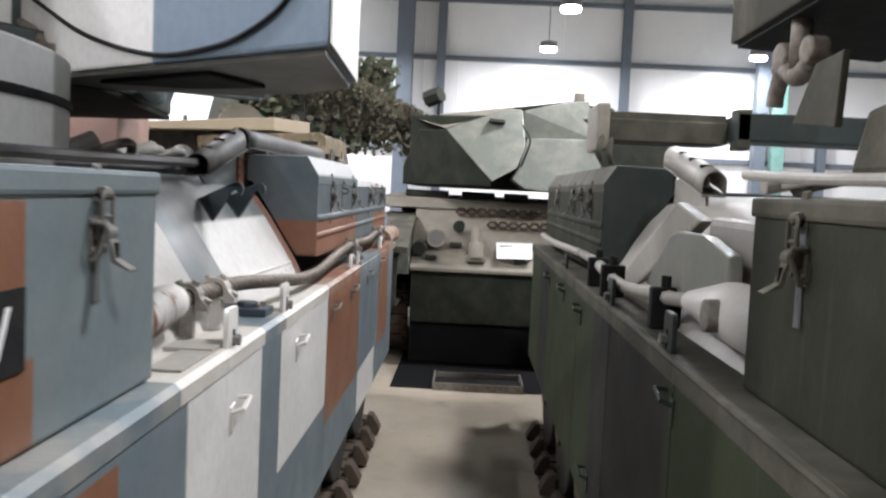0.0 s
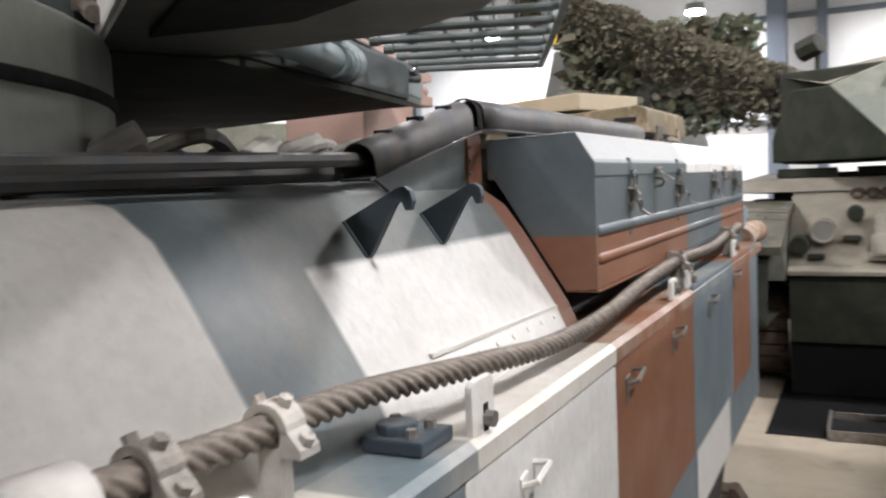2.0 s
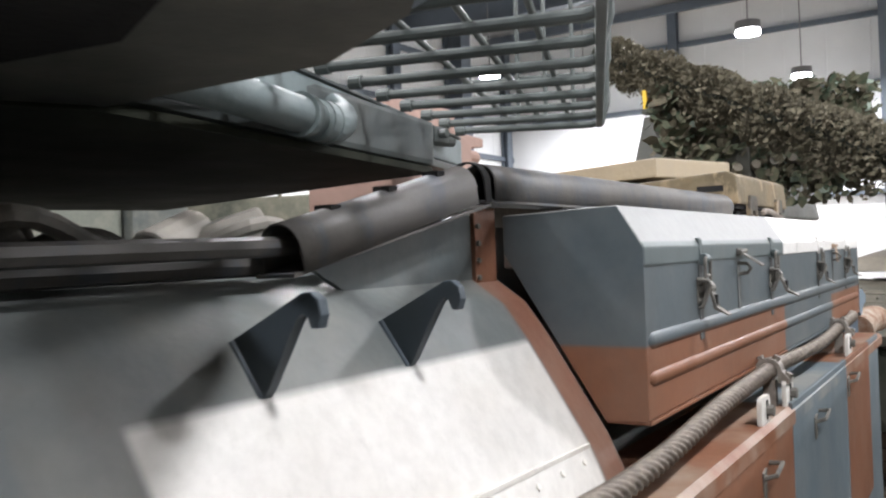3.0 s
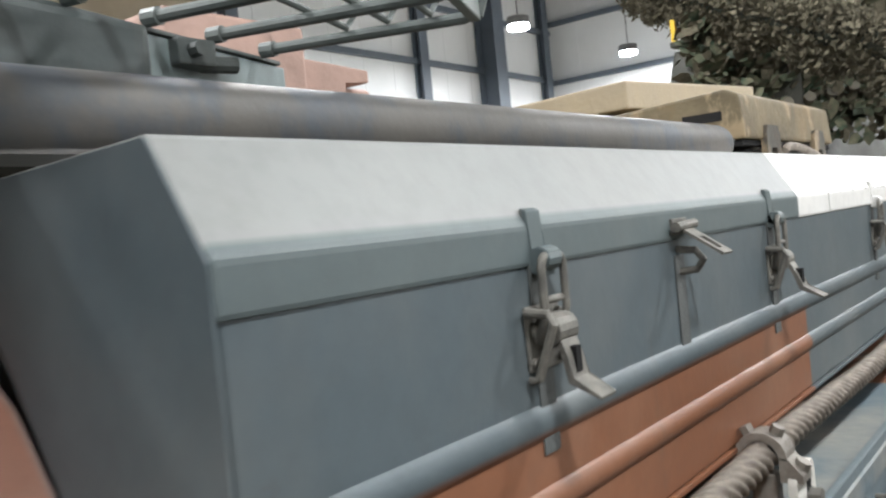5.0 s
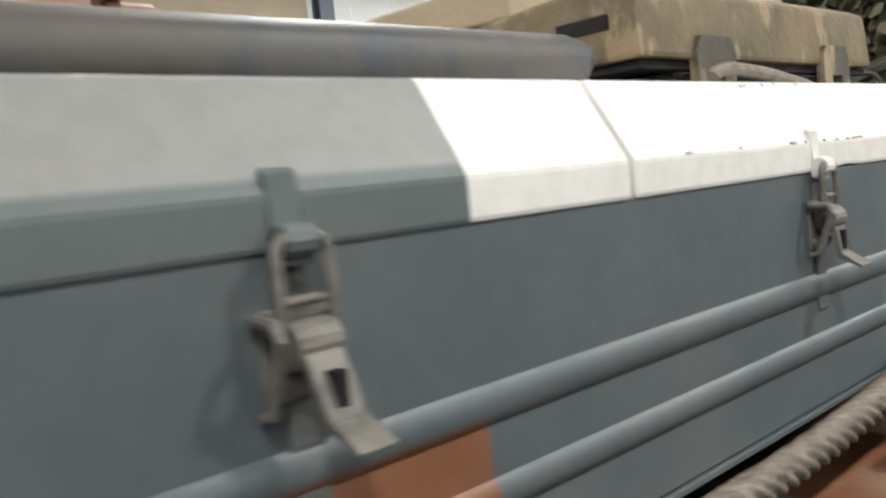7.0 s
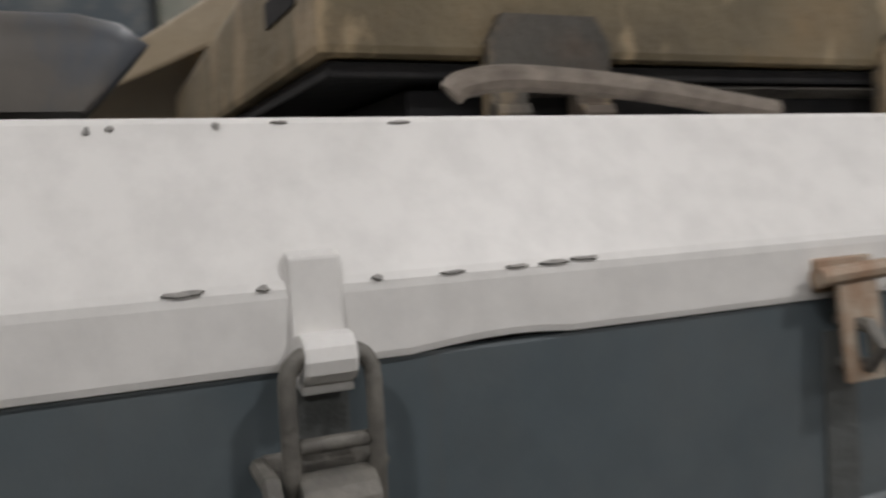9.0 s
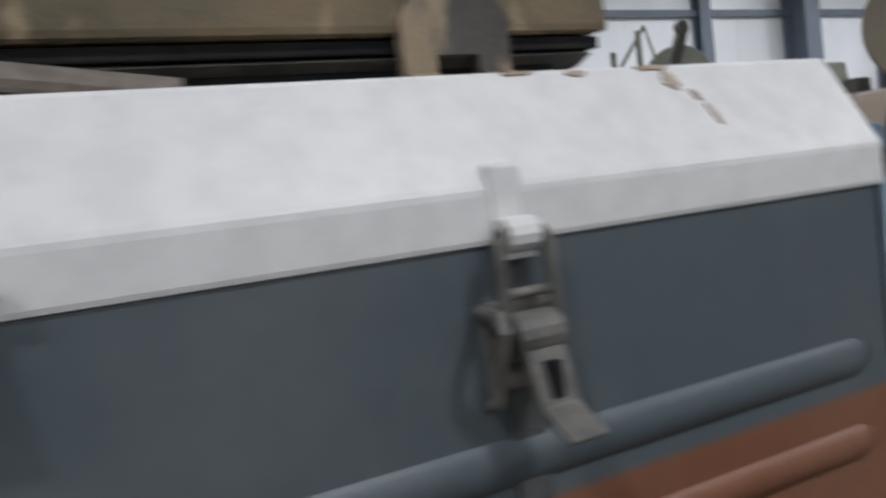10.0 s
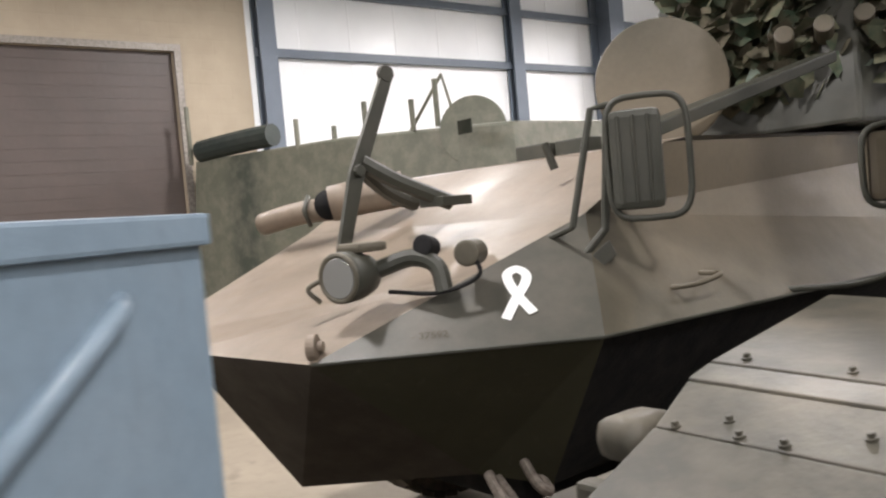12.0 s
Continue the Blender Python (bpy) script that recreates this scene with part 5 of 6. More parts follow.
oadd("angle_plate", hull([(0.95, 2.17, 1.77), (0.95, 1.88, 1.74), (0.95, 1.86, 1.93), (0.95, 2.03, 1.92), (0.97, 2.17, 1.77), (0.97, 1.88, 1.74), (0.97, 1.86, 1.93), (0.97, 2.03, 1.92)], [(0, 1, 2, 3), (4, 7, 6, 5), (0, 4, 5, 1), (1, 5, 6, 2), (2, 6, 7, 3), (3, 7, 4, 0)], 0.004), m_green_dusty, "pale triangular bracket")
# clamp casting hanging below the bin
bm = bmesh.new()
add_disc(bm, (0.97, 2.30, 1.975), (1, 0.1, 0), 0.045, 0.06, 18, 0.01)
add_disc(bm, (0.97, 2.09, 1.965), (1, 0.1, 0), 0.04, 0.06, 18, 0.01)
add_tube(bm, curve_pts([(0.97, 2.33, 2.0), (0.97, 2.34, 1.93), (0.97, 2.37, 1.88), (0.97, 2.38, 1.84)], 5), 0.026, 10)
add_tube(bm, curve_pts([(0.97, 2.29, 1.94), (0.97, 2.2, 1.91), (0.97, 2.09, 1.94)], 5), 0.03, 10)
add_tube(bm, [(0.97, 2.2, 1.93), (0.97, 2.2, 2.08)], 0.03, 8)
oadd("clamp_casting", bm, m_rope, "pale flaking cast clamp", True)
# long gun trough behind
oadd("bustle_rack", prism([(3.42, 1.786), (3.42, 1.88), (3.46, 1.88), (3.46, 1.915), (3.7, 1.915), (3.7, 1.786)], "x", 0.63, 1.14, 0.004), m_green_dusty, "dusty channel across the bustle")
oadd("rack_end", box(0.575, 0.628, 3.38, 3.7, 1.74, 1.94, 0.01), m_leo_tan)
oadd("rack_end", box(1.142, 1.20, 3.30, 3.4, 1.76, 1.93, 0.006), m_green_dusty)
oadd("rack_hose", tube(curve_pts([(0.60, 3.39, 1.80), (0.585, 3.36, 1.74), (0.60, 3.37, 1.69)], 5), 0.012, 8), m_green_dusty)
oadd("rack_hose", tube(curve_pts([(0.64, 3.39, 1.79), (0.63, 3.36, 1.73), (0.645, 3.37, 1.68)], 5), 0.012, 8), m_green_dusty)
oadd("rack_lower", prism([(3.3, 1.80), (3.3, 1.915), (3.36, 1.915), (3.36, 1.9), (3.6, 1.9), (3.6, 1.80)], "x", 1.14, 3.2, 0.004), m_green_dark)
rg = thing("roof_fittings", "dusty hoses and clamps on the olive tank's roof", "pipe fittings", (1.3, 2.2, 1.58))
rgi = rg.matrix_basis.inverted()
for k in range(8):
    x, y = 1.05 + 0.6 * random.random(), 1.7 + 1.1 * random.random()
    bm = bmesh.new()
    add_disc(bm, (x, y, 1.61), (random.random(), random.random(), 0.2), 0.03, 0.1, 12, 0.006)
    add_tube(bm, curve_pts([(x, y, 1.6), (x + 0.15, y - 0.2, 1.64), (x + 0.3, y - 0.35, 1.6)], 5), 0.016, 8)
    o = part("fitting", bm, m_pale if k % 2 else m_grime, rg)
    o.matrix_parent_inverse = rgi

# ---- the grey-green tank that faces the aisle ----
lt = thing("wedge_turret_tank", "grey-green tank with wedge armour facing the aisle, gun wrapped in netting", "tank", (0.5, 6.5, 0))
lti = lt.matrix_basis.inverted()


def ladd(nm, bm, m, lab="", smooth=False):
    o = part(nm, bm, m, lt, lab, smooth)
    o.matrix_parent_inverse = lti
    return o


ladd("hull_body", box(-0.6, 2.0, 7.9, 13.0, 0.4, 1.42, 0.02), m_leo_dark)
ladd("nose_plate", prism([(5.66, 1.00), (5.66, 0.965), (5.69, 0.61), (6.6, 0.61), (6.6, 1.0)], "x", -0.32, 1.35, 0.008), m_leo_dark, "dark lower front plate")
# Black upright sheet added where there is only shade below the nose.
ladd("nose_shade_sheet", box(-0.32, 1.35, 5.72, 5.735, 0.33, 0.615, 0.002), m_nose_shade, "black upright sheet for the shade below the nose")
ladd("nose_lip", prism([(5.62, 0.975), (5.62, 1.0), (5.70, 1.03), (5.75, 0.975)], "x", -0.33, 1.36, 0.006), m_leo_tan)
ladd("glacis", prism([(5.66, 1.005), (6.1, 1.42), (6.9, 1.46), (6.9, 1.0)], "x", -0.33, 1.36, 0.01), m_leo_tan, "dusty sloping front plate")
ladd("deck_front", prism([(6.05, 1.40), (6.12, 1.475), (7.4, 1.50), (7.4, 1.36)], "x", -0.62, 1.6, 0.02), m_leo_tan, "dust-covered hull roof")
for px0, px1 in ((-0.42, -0.1), (0.0, 0.25), (0.32, 0.5)):
    ladd("driver_periscope", box(px0, px1, 6.2, 6.3, 1.48, 1.533, 0.006), m_leo_dark)
ladd("fender_block", prism([(5.62, 0.945), (5.60, 1.30), (5.66, 1.325), (6.3, 1.36), (6.3, 0.945)], "x", -0.56, -0.335, 0.008), m_leo, "grey side armour block")
ladd("fender_block", prism([(5.62, 0.945), (5.60, 1.30), (5.66, 1.325), (6.3, 1.36), (6.3, 0.945)], "x", 1.37, 1.6, 0.008), m_leo, "grey side armour block")
for x in (-0.9, 1.6):
    bm = bmesh.new()
    for k in range(14):
        a = math.radians(-100 + k * 15)
        c, s_ = math.cos(a), math.sin(a)
        m4 = Matrix.Translation((x + 0.22, 7.75 - 0.36 * c, 0.42 + 0.36 * s_)) @ Matrix.Rotation(-a, 4, "X")
        bmesh.ops.create_cube(bm, size=1, matrix=m4 @ Matrix.Diagonal((0.44, 0.05, 0.085, 1)))
        for sx in (0.03, 0.41):
            bmesh.ops.create_cube(bm, size=1, matrix=Matrix.Translation((x + sx, 7.75 - 0.40 * c, 0.42 + 0.40 * s_)) @ Matrix.Rotation(-a, 4, "X") @ Matrix.Diagonal((0.05, 0.06, 0.04, 1)))
    for k in range(8):
        add_box(bm, x, x + 0.44, 7.8 + k * 0.13, 7.91 + k * 0.13, 0, 0.06, 0.004)
    ladd("front_track", bm, m_track)
# lights and gear on the glacis
for x, z, r in ((-0.16, 1.20, 0.062), (-0.005, 1.285, 0.042), (-0.27, 1.13, 0.05)):
    y = 5.60 + (z - 1.0) * 0.9
    h = ladd("headlight", disc((x, y, z), (0, 1, 0.05), r, 0.11, 24, 0.012), m_leo_dark)
    if r > 0.055:
        l_ = part("lens", disc((x, y - 0.057, z), (0, 1, 0.05), r * 0.82, 0.008, 24, 0.003), m_glass, h, "clear glass lens")
        part("rim", tube([(x + r * 0.93 * math.cos(a * 0.2618), y - 0.058, z + r * 0.93 * math.sin(a * 0.2618)) for a in range(24)], 0.008, 6, closed=True), m_leo_tan, h)
bm = bmesh.new()
add_disc(bm, (0.12, 5.70, 1.12), (0, 0.3, 1), 0.055, 0.12, 14, 0.015)
add_disc(bm, (0.12, 5.72, 1.22), (0, 0.3, 1), 0.035, 0.12, 12, 0.01)
add_box(bm, 0.05, 0.19, 5.66, 5.76, 1.05, 1.09, 0.01)
ladd("bollard", bm, m_leo_tan, "dusty cast fitting")
for x, z in ((-0.19, 1.07), (0.43, 1.07), (-0.02, 1.16)):
    ladd("tow_pad", box(x - 0.04, x + 0.04, 5.62 + (z - 1) * 0.8, 5.70 + (z - 1) * 0.8, z - 0.012, z + 0.012, 0.004), m_leo_dark)
ladd("sign_card", hull([(0.262, 5.73, 1.19), (0.515, 5.73, 1.195), (0.51, 5.66, 1.088), (0.268, 5.66, 1.083), (0.262, 5.735, 1.188), (0.515, 5.735, 1.193), (0.51, 5.665, 1.086), (0.268, 5.665, 1.081)], [(0, 1, 2, 3), (4, 7, 6, 5), (0, 4, 5, 1), (1, 5, 6, 2), (2, 6, 7, 3), (3, 7, 4, 0)]), m_sign, "white paper sign")
for k, w in ((0, 0.09), (1, 0.05)):
    ladd("print_line", box(0.285, 0.285 + w, 5.712 - 0.006 * k, 5.715 - 0.006 * k, 1.163 - k * 0.014, 1.171 - k * 0.014, 0), m_latch)
# spare track links on the slope
for row, (y, z, x0, n) in enumerate(((6.02, 1.385, -0.03, 9), (5.93, 1.30, 0.2, 7))):
    for k in range(n):
        x = x0 + k * 0.075
        bm = bmesh.new()
        add_tube(bm, [(x, y, z), (x + 0.02, y - 0.012, z + 0.024), (x + 0.05, y - 0.012, z + 0.024), (x + 0.07, y, z), (x + 0.05, y - 0.012, z - 0.018), (x + 0.02, y - 0.012, z - 0.018)], 0.011, 6, closed=True)
        ladd("spare_link", bm, m_track)
# turret wedge armour
ladd("sight_head", disc((-0.26, 6.6, 2.27), (1, -0.6, 0.35), 0.07, 0.14, 8, 0.01), m_leo_dark, "small dark sight head")
ladd("sight_stem", tube([(-0.22, 6.6, 2.12), (-0.22, 6.6, 2.24)], 0.015, 8), m_leo_dark)
ladd("cupola", disc((0.95, 7.0, 2.24), (0, 0, 1), 0.28, 0.06, 24, 0.01), m_leo_dark)
ladd("cupola_sight", disc((0.85, 6.3, 2.26), (0, 0, 1), 0.04, 0.1, 12, 0.01), m_leo_tan)
ladd("cable", tube(curve_pts([(0.40, 5.66, 2.0), (0.45, 5.6, 1.9), (0.42, 5.6, 1.78), (0.40, 5.64, 1.72)], 6), 0.007, 8), m_leo_dark)
ladd("cable", tube(curve_pts([(0.86, 5.7, 2.02), (0.92, 5.66, 1.95), (0.9, 5.66, 1.84)], 6), 0.012, 8), m_leo_dark)
# seat the front of the tank at its distance
LS = Matrix.Translation((0.11, 0.01, 1.53)) @ Matrix.Scale(1.25, 4) @ Matrix.Translation((-0.11, -0.01, -1.53))
for o in lt.children_recursive:
    if not o.name.startswith(("hull_body", "front_track")):
        o.data.transform(LS)
# turret: dark flank, two angled armour wedges, stepped block above, dusty roof
def wedge(nm, front, back, m, lab=""):
    """An armour block: a front outline drawn back to a matching rear outline."""
    n = len(front)
    return ladd(nm, hull(list(front) + list(back), [tuple(range(n)), tuple(range(2 * n - 1, n - 1, -1))] + [(i, i + n, (i + 1) % n + n, (i + 1) % n) for i in range(n)], 0.012), m, lab)


def set_back(front, y, lift=0.0):
    return [(x, y, z + lift) for x, _, z in front]


ladd("turret_core", prism([(-0.55, 8.0), (0.5, 7.6), (1.9, 7.6), (1.9, 11.2), (-0.55, 11.2)], "z", 1.57, 2.25, 0.02), m_leo_dark)
FLANK = [(-0.6, 7.9, 1.58), (0.225, 7.06, 1.585), (0.225, 7.049, 1.63), (-0.189, 7.36, 2.08), (-0.449, 7.623, 2.086), (-0.598, 7.857, 1.749)]
wedge("mantlet_side", FLANK, set_back(FLANK, 8.4), m_leo_dark, "dark green mantlet flank")
WEDGE_A = [(-0.189, 7.3, 2.077), (0.229, 7.0, 1.628), (0.442, 7.089, 1.754), (0.516, 7.227, 1.957), (0.486, 7.45, 2.285), (0.385, 7.46, 2.302)]
wedge("wedge_armour", WEDGE_A, set_back(WEDGE_A, 8.3, 0.03), m_leo, "grey wedge armour block")
WEDGE_B = [(0.454, 7.167, 1.748), (0.401, 7.13, 1.66), (0.515, 7.1, 1.578), (1.04, 7.1, 1.545), (1.183, 7.205, 1.796), (1.052, 7.3, 2.04), (0.529, 7.282, 2.029)]
wedge("wedge_armour", WEDGE_B, set_back(WEDGE_B, 8.3), m_leo, "grey wedge armour block")
WEDGE_C = [(0.50, 7.5, 2.04), (1.15, 7.55, 2.05), (1.11, 7.7, 2.42), (0.85, 7.6, 2.38), (0.50, 7.5, 2.288)]
wedge("upper_block", WEDGE_C, set_back(WEDGE_C, 8.4, 0.02), m_leo, "pale stepped block on the turret cheek")
ladd("roof_plate", hull([(-0.523, 8.0, 2.22), (-0.2, 7.5, 2.1), (0.4, 7.5, 2.31), (1.1, 7.8, 2.44), (1.16, 9.8, 2.5), (-0.52, 9.8, 2.4), (-0.523, 8.0, 2.1), (1.16, 9.8, 2.3), (-0.52, 9.8, 2.2)], [(0, 1, 2, 3, 4, 5), (0, 5, 8, 6), (5, 4, 7, 8)]), m_leo_tan, "dusty turret roof")
ladd("slot", hull([(0.19, 7.26, 2.185), (0.33, 7.33, 2.18), (0.33, 7.32, 2.155), (0.19, 7.25, 2.16), (0.19, 7.36, 2.185), (0.33, 7.43, 2.18), (0.33, 7.42, 2.155), (0.19, 7.35, 2.16)], [(0, 1, 2, 3), (4, 7, 6, 5), (0, 4, 5, 1), (1, 5, 6, 2), (2, 6, 7, 3), (3, 7, 4, 0)]), m_leo_dark, "dark lifting slot")
# front corner of the side armour, with bolted seams
FP = [(-0.87, 6.42, 1.085), (-0.885, 6.83, 1.232), (-0.92, 7.03, 1.289), (-1.0, 7.6, 1.325), (-0.42, 6.42, 1.075), (-0.42, 6.83, 1.214), (-0.42, 7.03, 1.269), (-0.42, 7.6, 1.30)]
FM = [(-0.915, 6.96, 1.272), (-0.42, 6.96, 1.252)]
TW = 0.012


def slab(p):
    """A thick four-cornered plate from its upper corners."""
    return hull(p + [(x, y, z - 0.05) for x, y, z in p], [(0, 1, 2, 3), (7, 6, 5, 4), (0, 4, 5, 1), (1, 5, 6, 2), (2, 6, 7, 3), (3, 7, 4, 0)], 0.003)


def gap(p, d):
    return (p[0], p[1] + d, p[2] + d * 0.3)


ladd("fender_plate", slab([FP[0], FP[4], gap(FP[5], -0.002), gap(FP[1], -0.002)]), m_leo_fender, "scuffed grey-green front fender plate")
ladd("fender_plate", slab([gap(FP[1], 0.002), gap(FP[5], 0.002), FM[1], FM[0]]), m_leo_fender)
ladd("fender_plate", slab([(FM[0][0], FM[0][1] + 0.001, FM[0][2] + 0.004), (FM[1][0], FM[1][1] + 0.001, FM[1][2] + 0.004), gap(FP[6], -0.003), gap(FP[2], -0.003)]), m_leo_fender)
ladd("fender_plate", slab([gap(FP[2], 0.003), gap(FP[6], 0.003), FP[7], FP[3]]), m_leo_fender)
ladd("fender_skirt", hull([(-0.86, 6.43, 1.03), (-0.875, 6.83, 1.17), (-1.0, 7.6, 1.25), (-1.0, 9.5, 1.25), (-0.8, 6.4, 0.6), (-0.85, 6.8, 0.5), (-0.98, 7.6, 0.5), (-0.98, 9.5, 0.5), (-0.5, 6.5, 1.0), (-0.5, 9.5, 1.2), (-0.5, 6.4, 0.6), (-0.5, 9.5, 0.5)], [(0, 1, 5, 4), (1, 2, 6, 5), (2, 3, 7, 6), (0, 4, 10, 8), (8, 9, 3, 2, 1, 0), (4, 5, 6, 7, 11, 10), (3, 9, 11, 7)]), m_leo_dark)
for p in ((-0.855, 6.838, 1.237), (-0.79, 6.875, 1.245), (-0.755, 6.842, 1.236), (-0.69, 6.842, 1.234), (-0.60, 6.89, 1.244), (-0.545, 6.842, 1.228), (-0.87, 7.06, 1.296), (-0.7, 7.06, 1.288), (-0.53, 7.06, 1.28)):
    bm = disc((p[0], p[1], p[2] - 0.003), (0, -0.25, 1), 0.008, 0.004, 12)
    add_disc(bm, (p[0], p[1], p[2] + 0.001), (0, -0.25, 1), 0.005, 0.009, 6, 0.001)
    ladd("plate_bolt", bm, m_leo_fender)
# rounded lamp housing at the fender's corner
ladd("side_lamp", box(-0.985, -0.90, 6.80, 6.92, 1.17, 1.24, 0.03), m_leo_fender, "rounded dusty lamp housing on the fender", True)
ladd("lamp_foot", box(-0.99, -0.92, 6.76, 6.80, 1.115, 1.15, 0.01), m_leo_fender)
# Belly box coloured black, as the shade under the hull.
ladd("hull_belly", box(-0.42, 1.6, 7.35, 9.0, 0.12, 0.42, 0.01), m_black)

# gun tube in a net
gun = thing("netted_gun", "long gun barrel wrapped in leafy camouflage netting", "gun barrel", (-0.4, 8.3, 1.9))
gni = gun.matrix_basis.inverted()
G0, G1 = Vector((-0.16, 8.1, 1.93)), Vector((-3.5, 10.44, 3.68))
o = part("barrel", tube([G0, G1], 0.10, 18), m_leo_dark, gun)
o.matrix_parent_inverse = gni
random.seed(11)
gd = (G1 - G0).normalized()
gs = gd.cross(Vector((0, 0, 1))).normalized()
gu = gs.cross(gd)
for nm, mat_, cnt in (("net_leaves", m_net, 13000), ("net_leaves_pale", m_net_pale, 9000)):
    bm = bmesh.new()
    for k in range(cnt):
        f = random.random()
        a = random.random() * 2 * math.pi
        lump = 0.5 + noise.noise(Vector((f * 11, 7.0, 0)))
        r = 0.115 + 0.07 * random.random() * (0.6 + lump)
        c = G0.lerp(G1, f) + gs * (math.cos(a) * r) + gu * (math.sin(a) * r * 1.05)
        if math.sin(a) < 0.1:
            c.z -= (0.05 + 0.26 * max(0.0, noise.noise(Vector((f * 16, 2.0, 0))) + 0.25)) * random.random()
        u = Vector((random.uniform(-1, 1), random.uniform(-1, 1), random.uniform(-1.6, 0.4))).normalized()
        v = u.orthogonal().normalized()
        w = u.cross(v)
        sz = random.uniform(0.014, 0.036)
        q = [bm.verts.new(c + u * sz * i * random.uniform(0.7, 1.2) + v * sz * j * 0.6 + w * sz * h) for i, j, h in ((-1, 0, 0), (-0.1, -0.8, 0.2), (1, 0, 0.1), (0.1, 0.8, -0.25))]
        bm.faces.new((q[0], q[1], q[2]))
        bm.faces.new((q[0], q[2], q[3]))
    o = part(nm, bm, mat_, gun, "dry olive net scraps")
    o.matrix_parent_inverse = gni
    o["kind"] = "stuff"
o = part("muzzle", tube([G1, G1 + gd * 0.2], 0.12, 16), m_leo_dark, gun)
o.matrix_parent_inverse = gni

tray = thing("drip_tray", "shallow black drip tray on the floor under the tank's nose", "tray", (0.18, 6.35, 0))
tyi = tray.matrix_basis.inverted()
for nm, bm in (("base", box(-0.16, 0.52, 6.2, 6.6, 0.006, 0.016, 0)), ("front_rim", box(-0.16, 0.52, 6.19, 6.2, 0, 0.06, 0.001)), ("rim", box(-0.16, 0.52, 6.6, 6.61, 0, 0.06, 0.001)), ("rim", box(-0.17, -0.16, 6.19, 6.61, 0, 0.07, 0.001)), ("rim", box(0.52, 0.53, 6.19, 6.61, 0, 0.07, 0.001))):
    o = part(nm, bm, m_steel if nm != "base" else m_black, tray)
    o.matrix_parent_inverse = tyi
# Thin black sheet added on the floor in place of the nose's shadow.
mat = tagged(part("floor_surface", box(-0.5, 1.5, 6.22, 9.2, 0.001, 0.005, 0), m_nose_shade), "black sheet on the floor for the shade under the tank's nose", "mat")
wire = tagged(part("floor_cable", tube(curve_pts([(-0.4, 3.2, 0.006), (-0.1, 3.35, 0.006), (0.3, 3.42, 0.006), (0.6, 3.35, 0.006)], 8), 0.006, 6), m_black), "thin black cable lying across the floor", "cable")

# ---- the eight-wheeled carrier beyond the stern ----
cv = thing("wheeled_carrier", "dusty brown-olive wheeled armoured carrier with a white ribbon mark", "armoured carrier", (-2.9, 9.5, 0))
cvi = cv.matrix_basis.inverted()


def cadd(nm, bm, m, lab="", smooth=False):
    o = part(nm, bm, m, cv, lab, smooth)
    o.matrix_parent_inverse = cvi
    return o


# right side edge, corner, beak, and their mirror about the middle line
CX = -2.95
E1, E2, E3 = (-1.73, 7.72, 1.175), (-2.27, 7.06, 1.17), (-2.95, 6.97, 1.18)


SHOULDER = (-2.03, 8.02, 1.53)
CREASE = tuple(a + (b - a) * 0.55 for a, b in zip(E2, SHOULDER))


def mir(p):
    return (2 * CX - p[0], p[1], p[2])


top_r, top_f = (-2.0, 8.45, 1.76), (-2.35, 7.75, 1.66)
roof_r, roof_b, side_b = (-2.02, 12.5, 1.80), (-2.05, 13.0, 1.8), (-1.70, 13.0, 1.12)
gl_top = (-2.4, 8.75, 1.78)
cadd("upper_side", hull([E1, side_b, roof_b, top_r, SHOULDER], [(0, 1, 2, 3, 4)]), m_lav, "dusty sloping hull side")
cadd("cheek", hull([E1, SHOULDER, CREASE, E2], [(0, 1, 2, 3)]), paint("cheek_paint", (0.062, 0.06, 0.048), dust=0.3, dust_color=(0.17, 0.145, 0.115)), "brown-grey corner cheek")
cadd("glacis", hull([E2, CREASE, SHOULDER, top_r, (-2.1, 8.75, 1.79), mir((-2.1, 8.75, 1.79)), mir(top_r), mir(SHOULDER), mir(CREASE), mir(E2), (CX, 6.95, 1.18)], [(0, 1, 8, 9, 10), (1, 2, 7, 8), (2, 3, 6, 7), (3, 4, 5, 6)]), m_lav_top, "dust-brown sloping nose plate")
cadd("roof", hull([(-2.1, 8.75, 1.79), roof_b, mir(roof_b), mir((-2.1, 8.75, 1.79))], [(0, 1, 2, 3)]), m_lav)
L1, L2, L3 = (-2.15, 7.88, 0.62), (-2.36, 7.72, 0.66), (-2.7, 7.35, 0.55)
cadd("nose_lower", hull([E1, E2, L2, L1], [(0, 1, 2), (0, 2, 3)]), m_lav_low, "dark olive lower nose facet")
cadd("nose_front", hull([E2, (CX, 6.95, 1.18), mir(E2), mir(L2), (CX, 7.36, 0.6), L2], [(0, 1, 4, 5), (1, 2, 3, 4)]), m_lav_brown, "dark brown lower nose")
# Lower side and belly carry the wheel bay's shade as black colour.
cadd("lower_side", hull([E1, side_b, (-2.32, 13.0, 0.6), (-2.32, 8.0, 0.6), L1], [(0, 4, 3, 2, 1)]), m_black, "lower side, coloured black for the wheel bay's shade")
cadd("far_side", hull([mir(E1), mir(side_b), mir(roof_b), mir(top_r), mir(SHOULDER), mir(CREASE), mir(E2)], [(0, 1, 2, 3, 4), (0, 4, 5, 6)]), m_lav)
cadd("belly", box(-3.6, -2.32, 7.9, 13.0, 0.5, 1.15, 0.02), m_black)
cadd("edge_bead", tube([E2, E1, side_b], 0.006, 6), m_lav_dark)


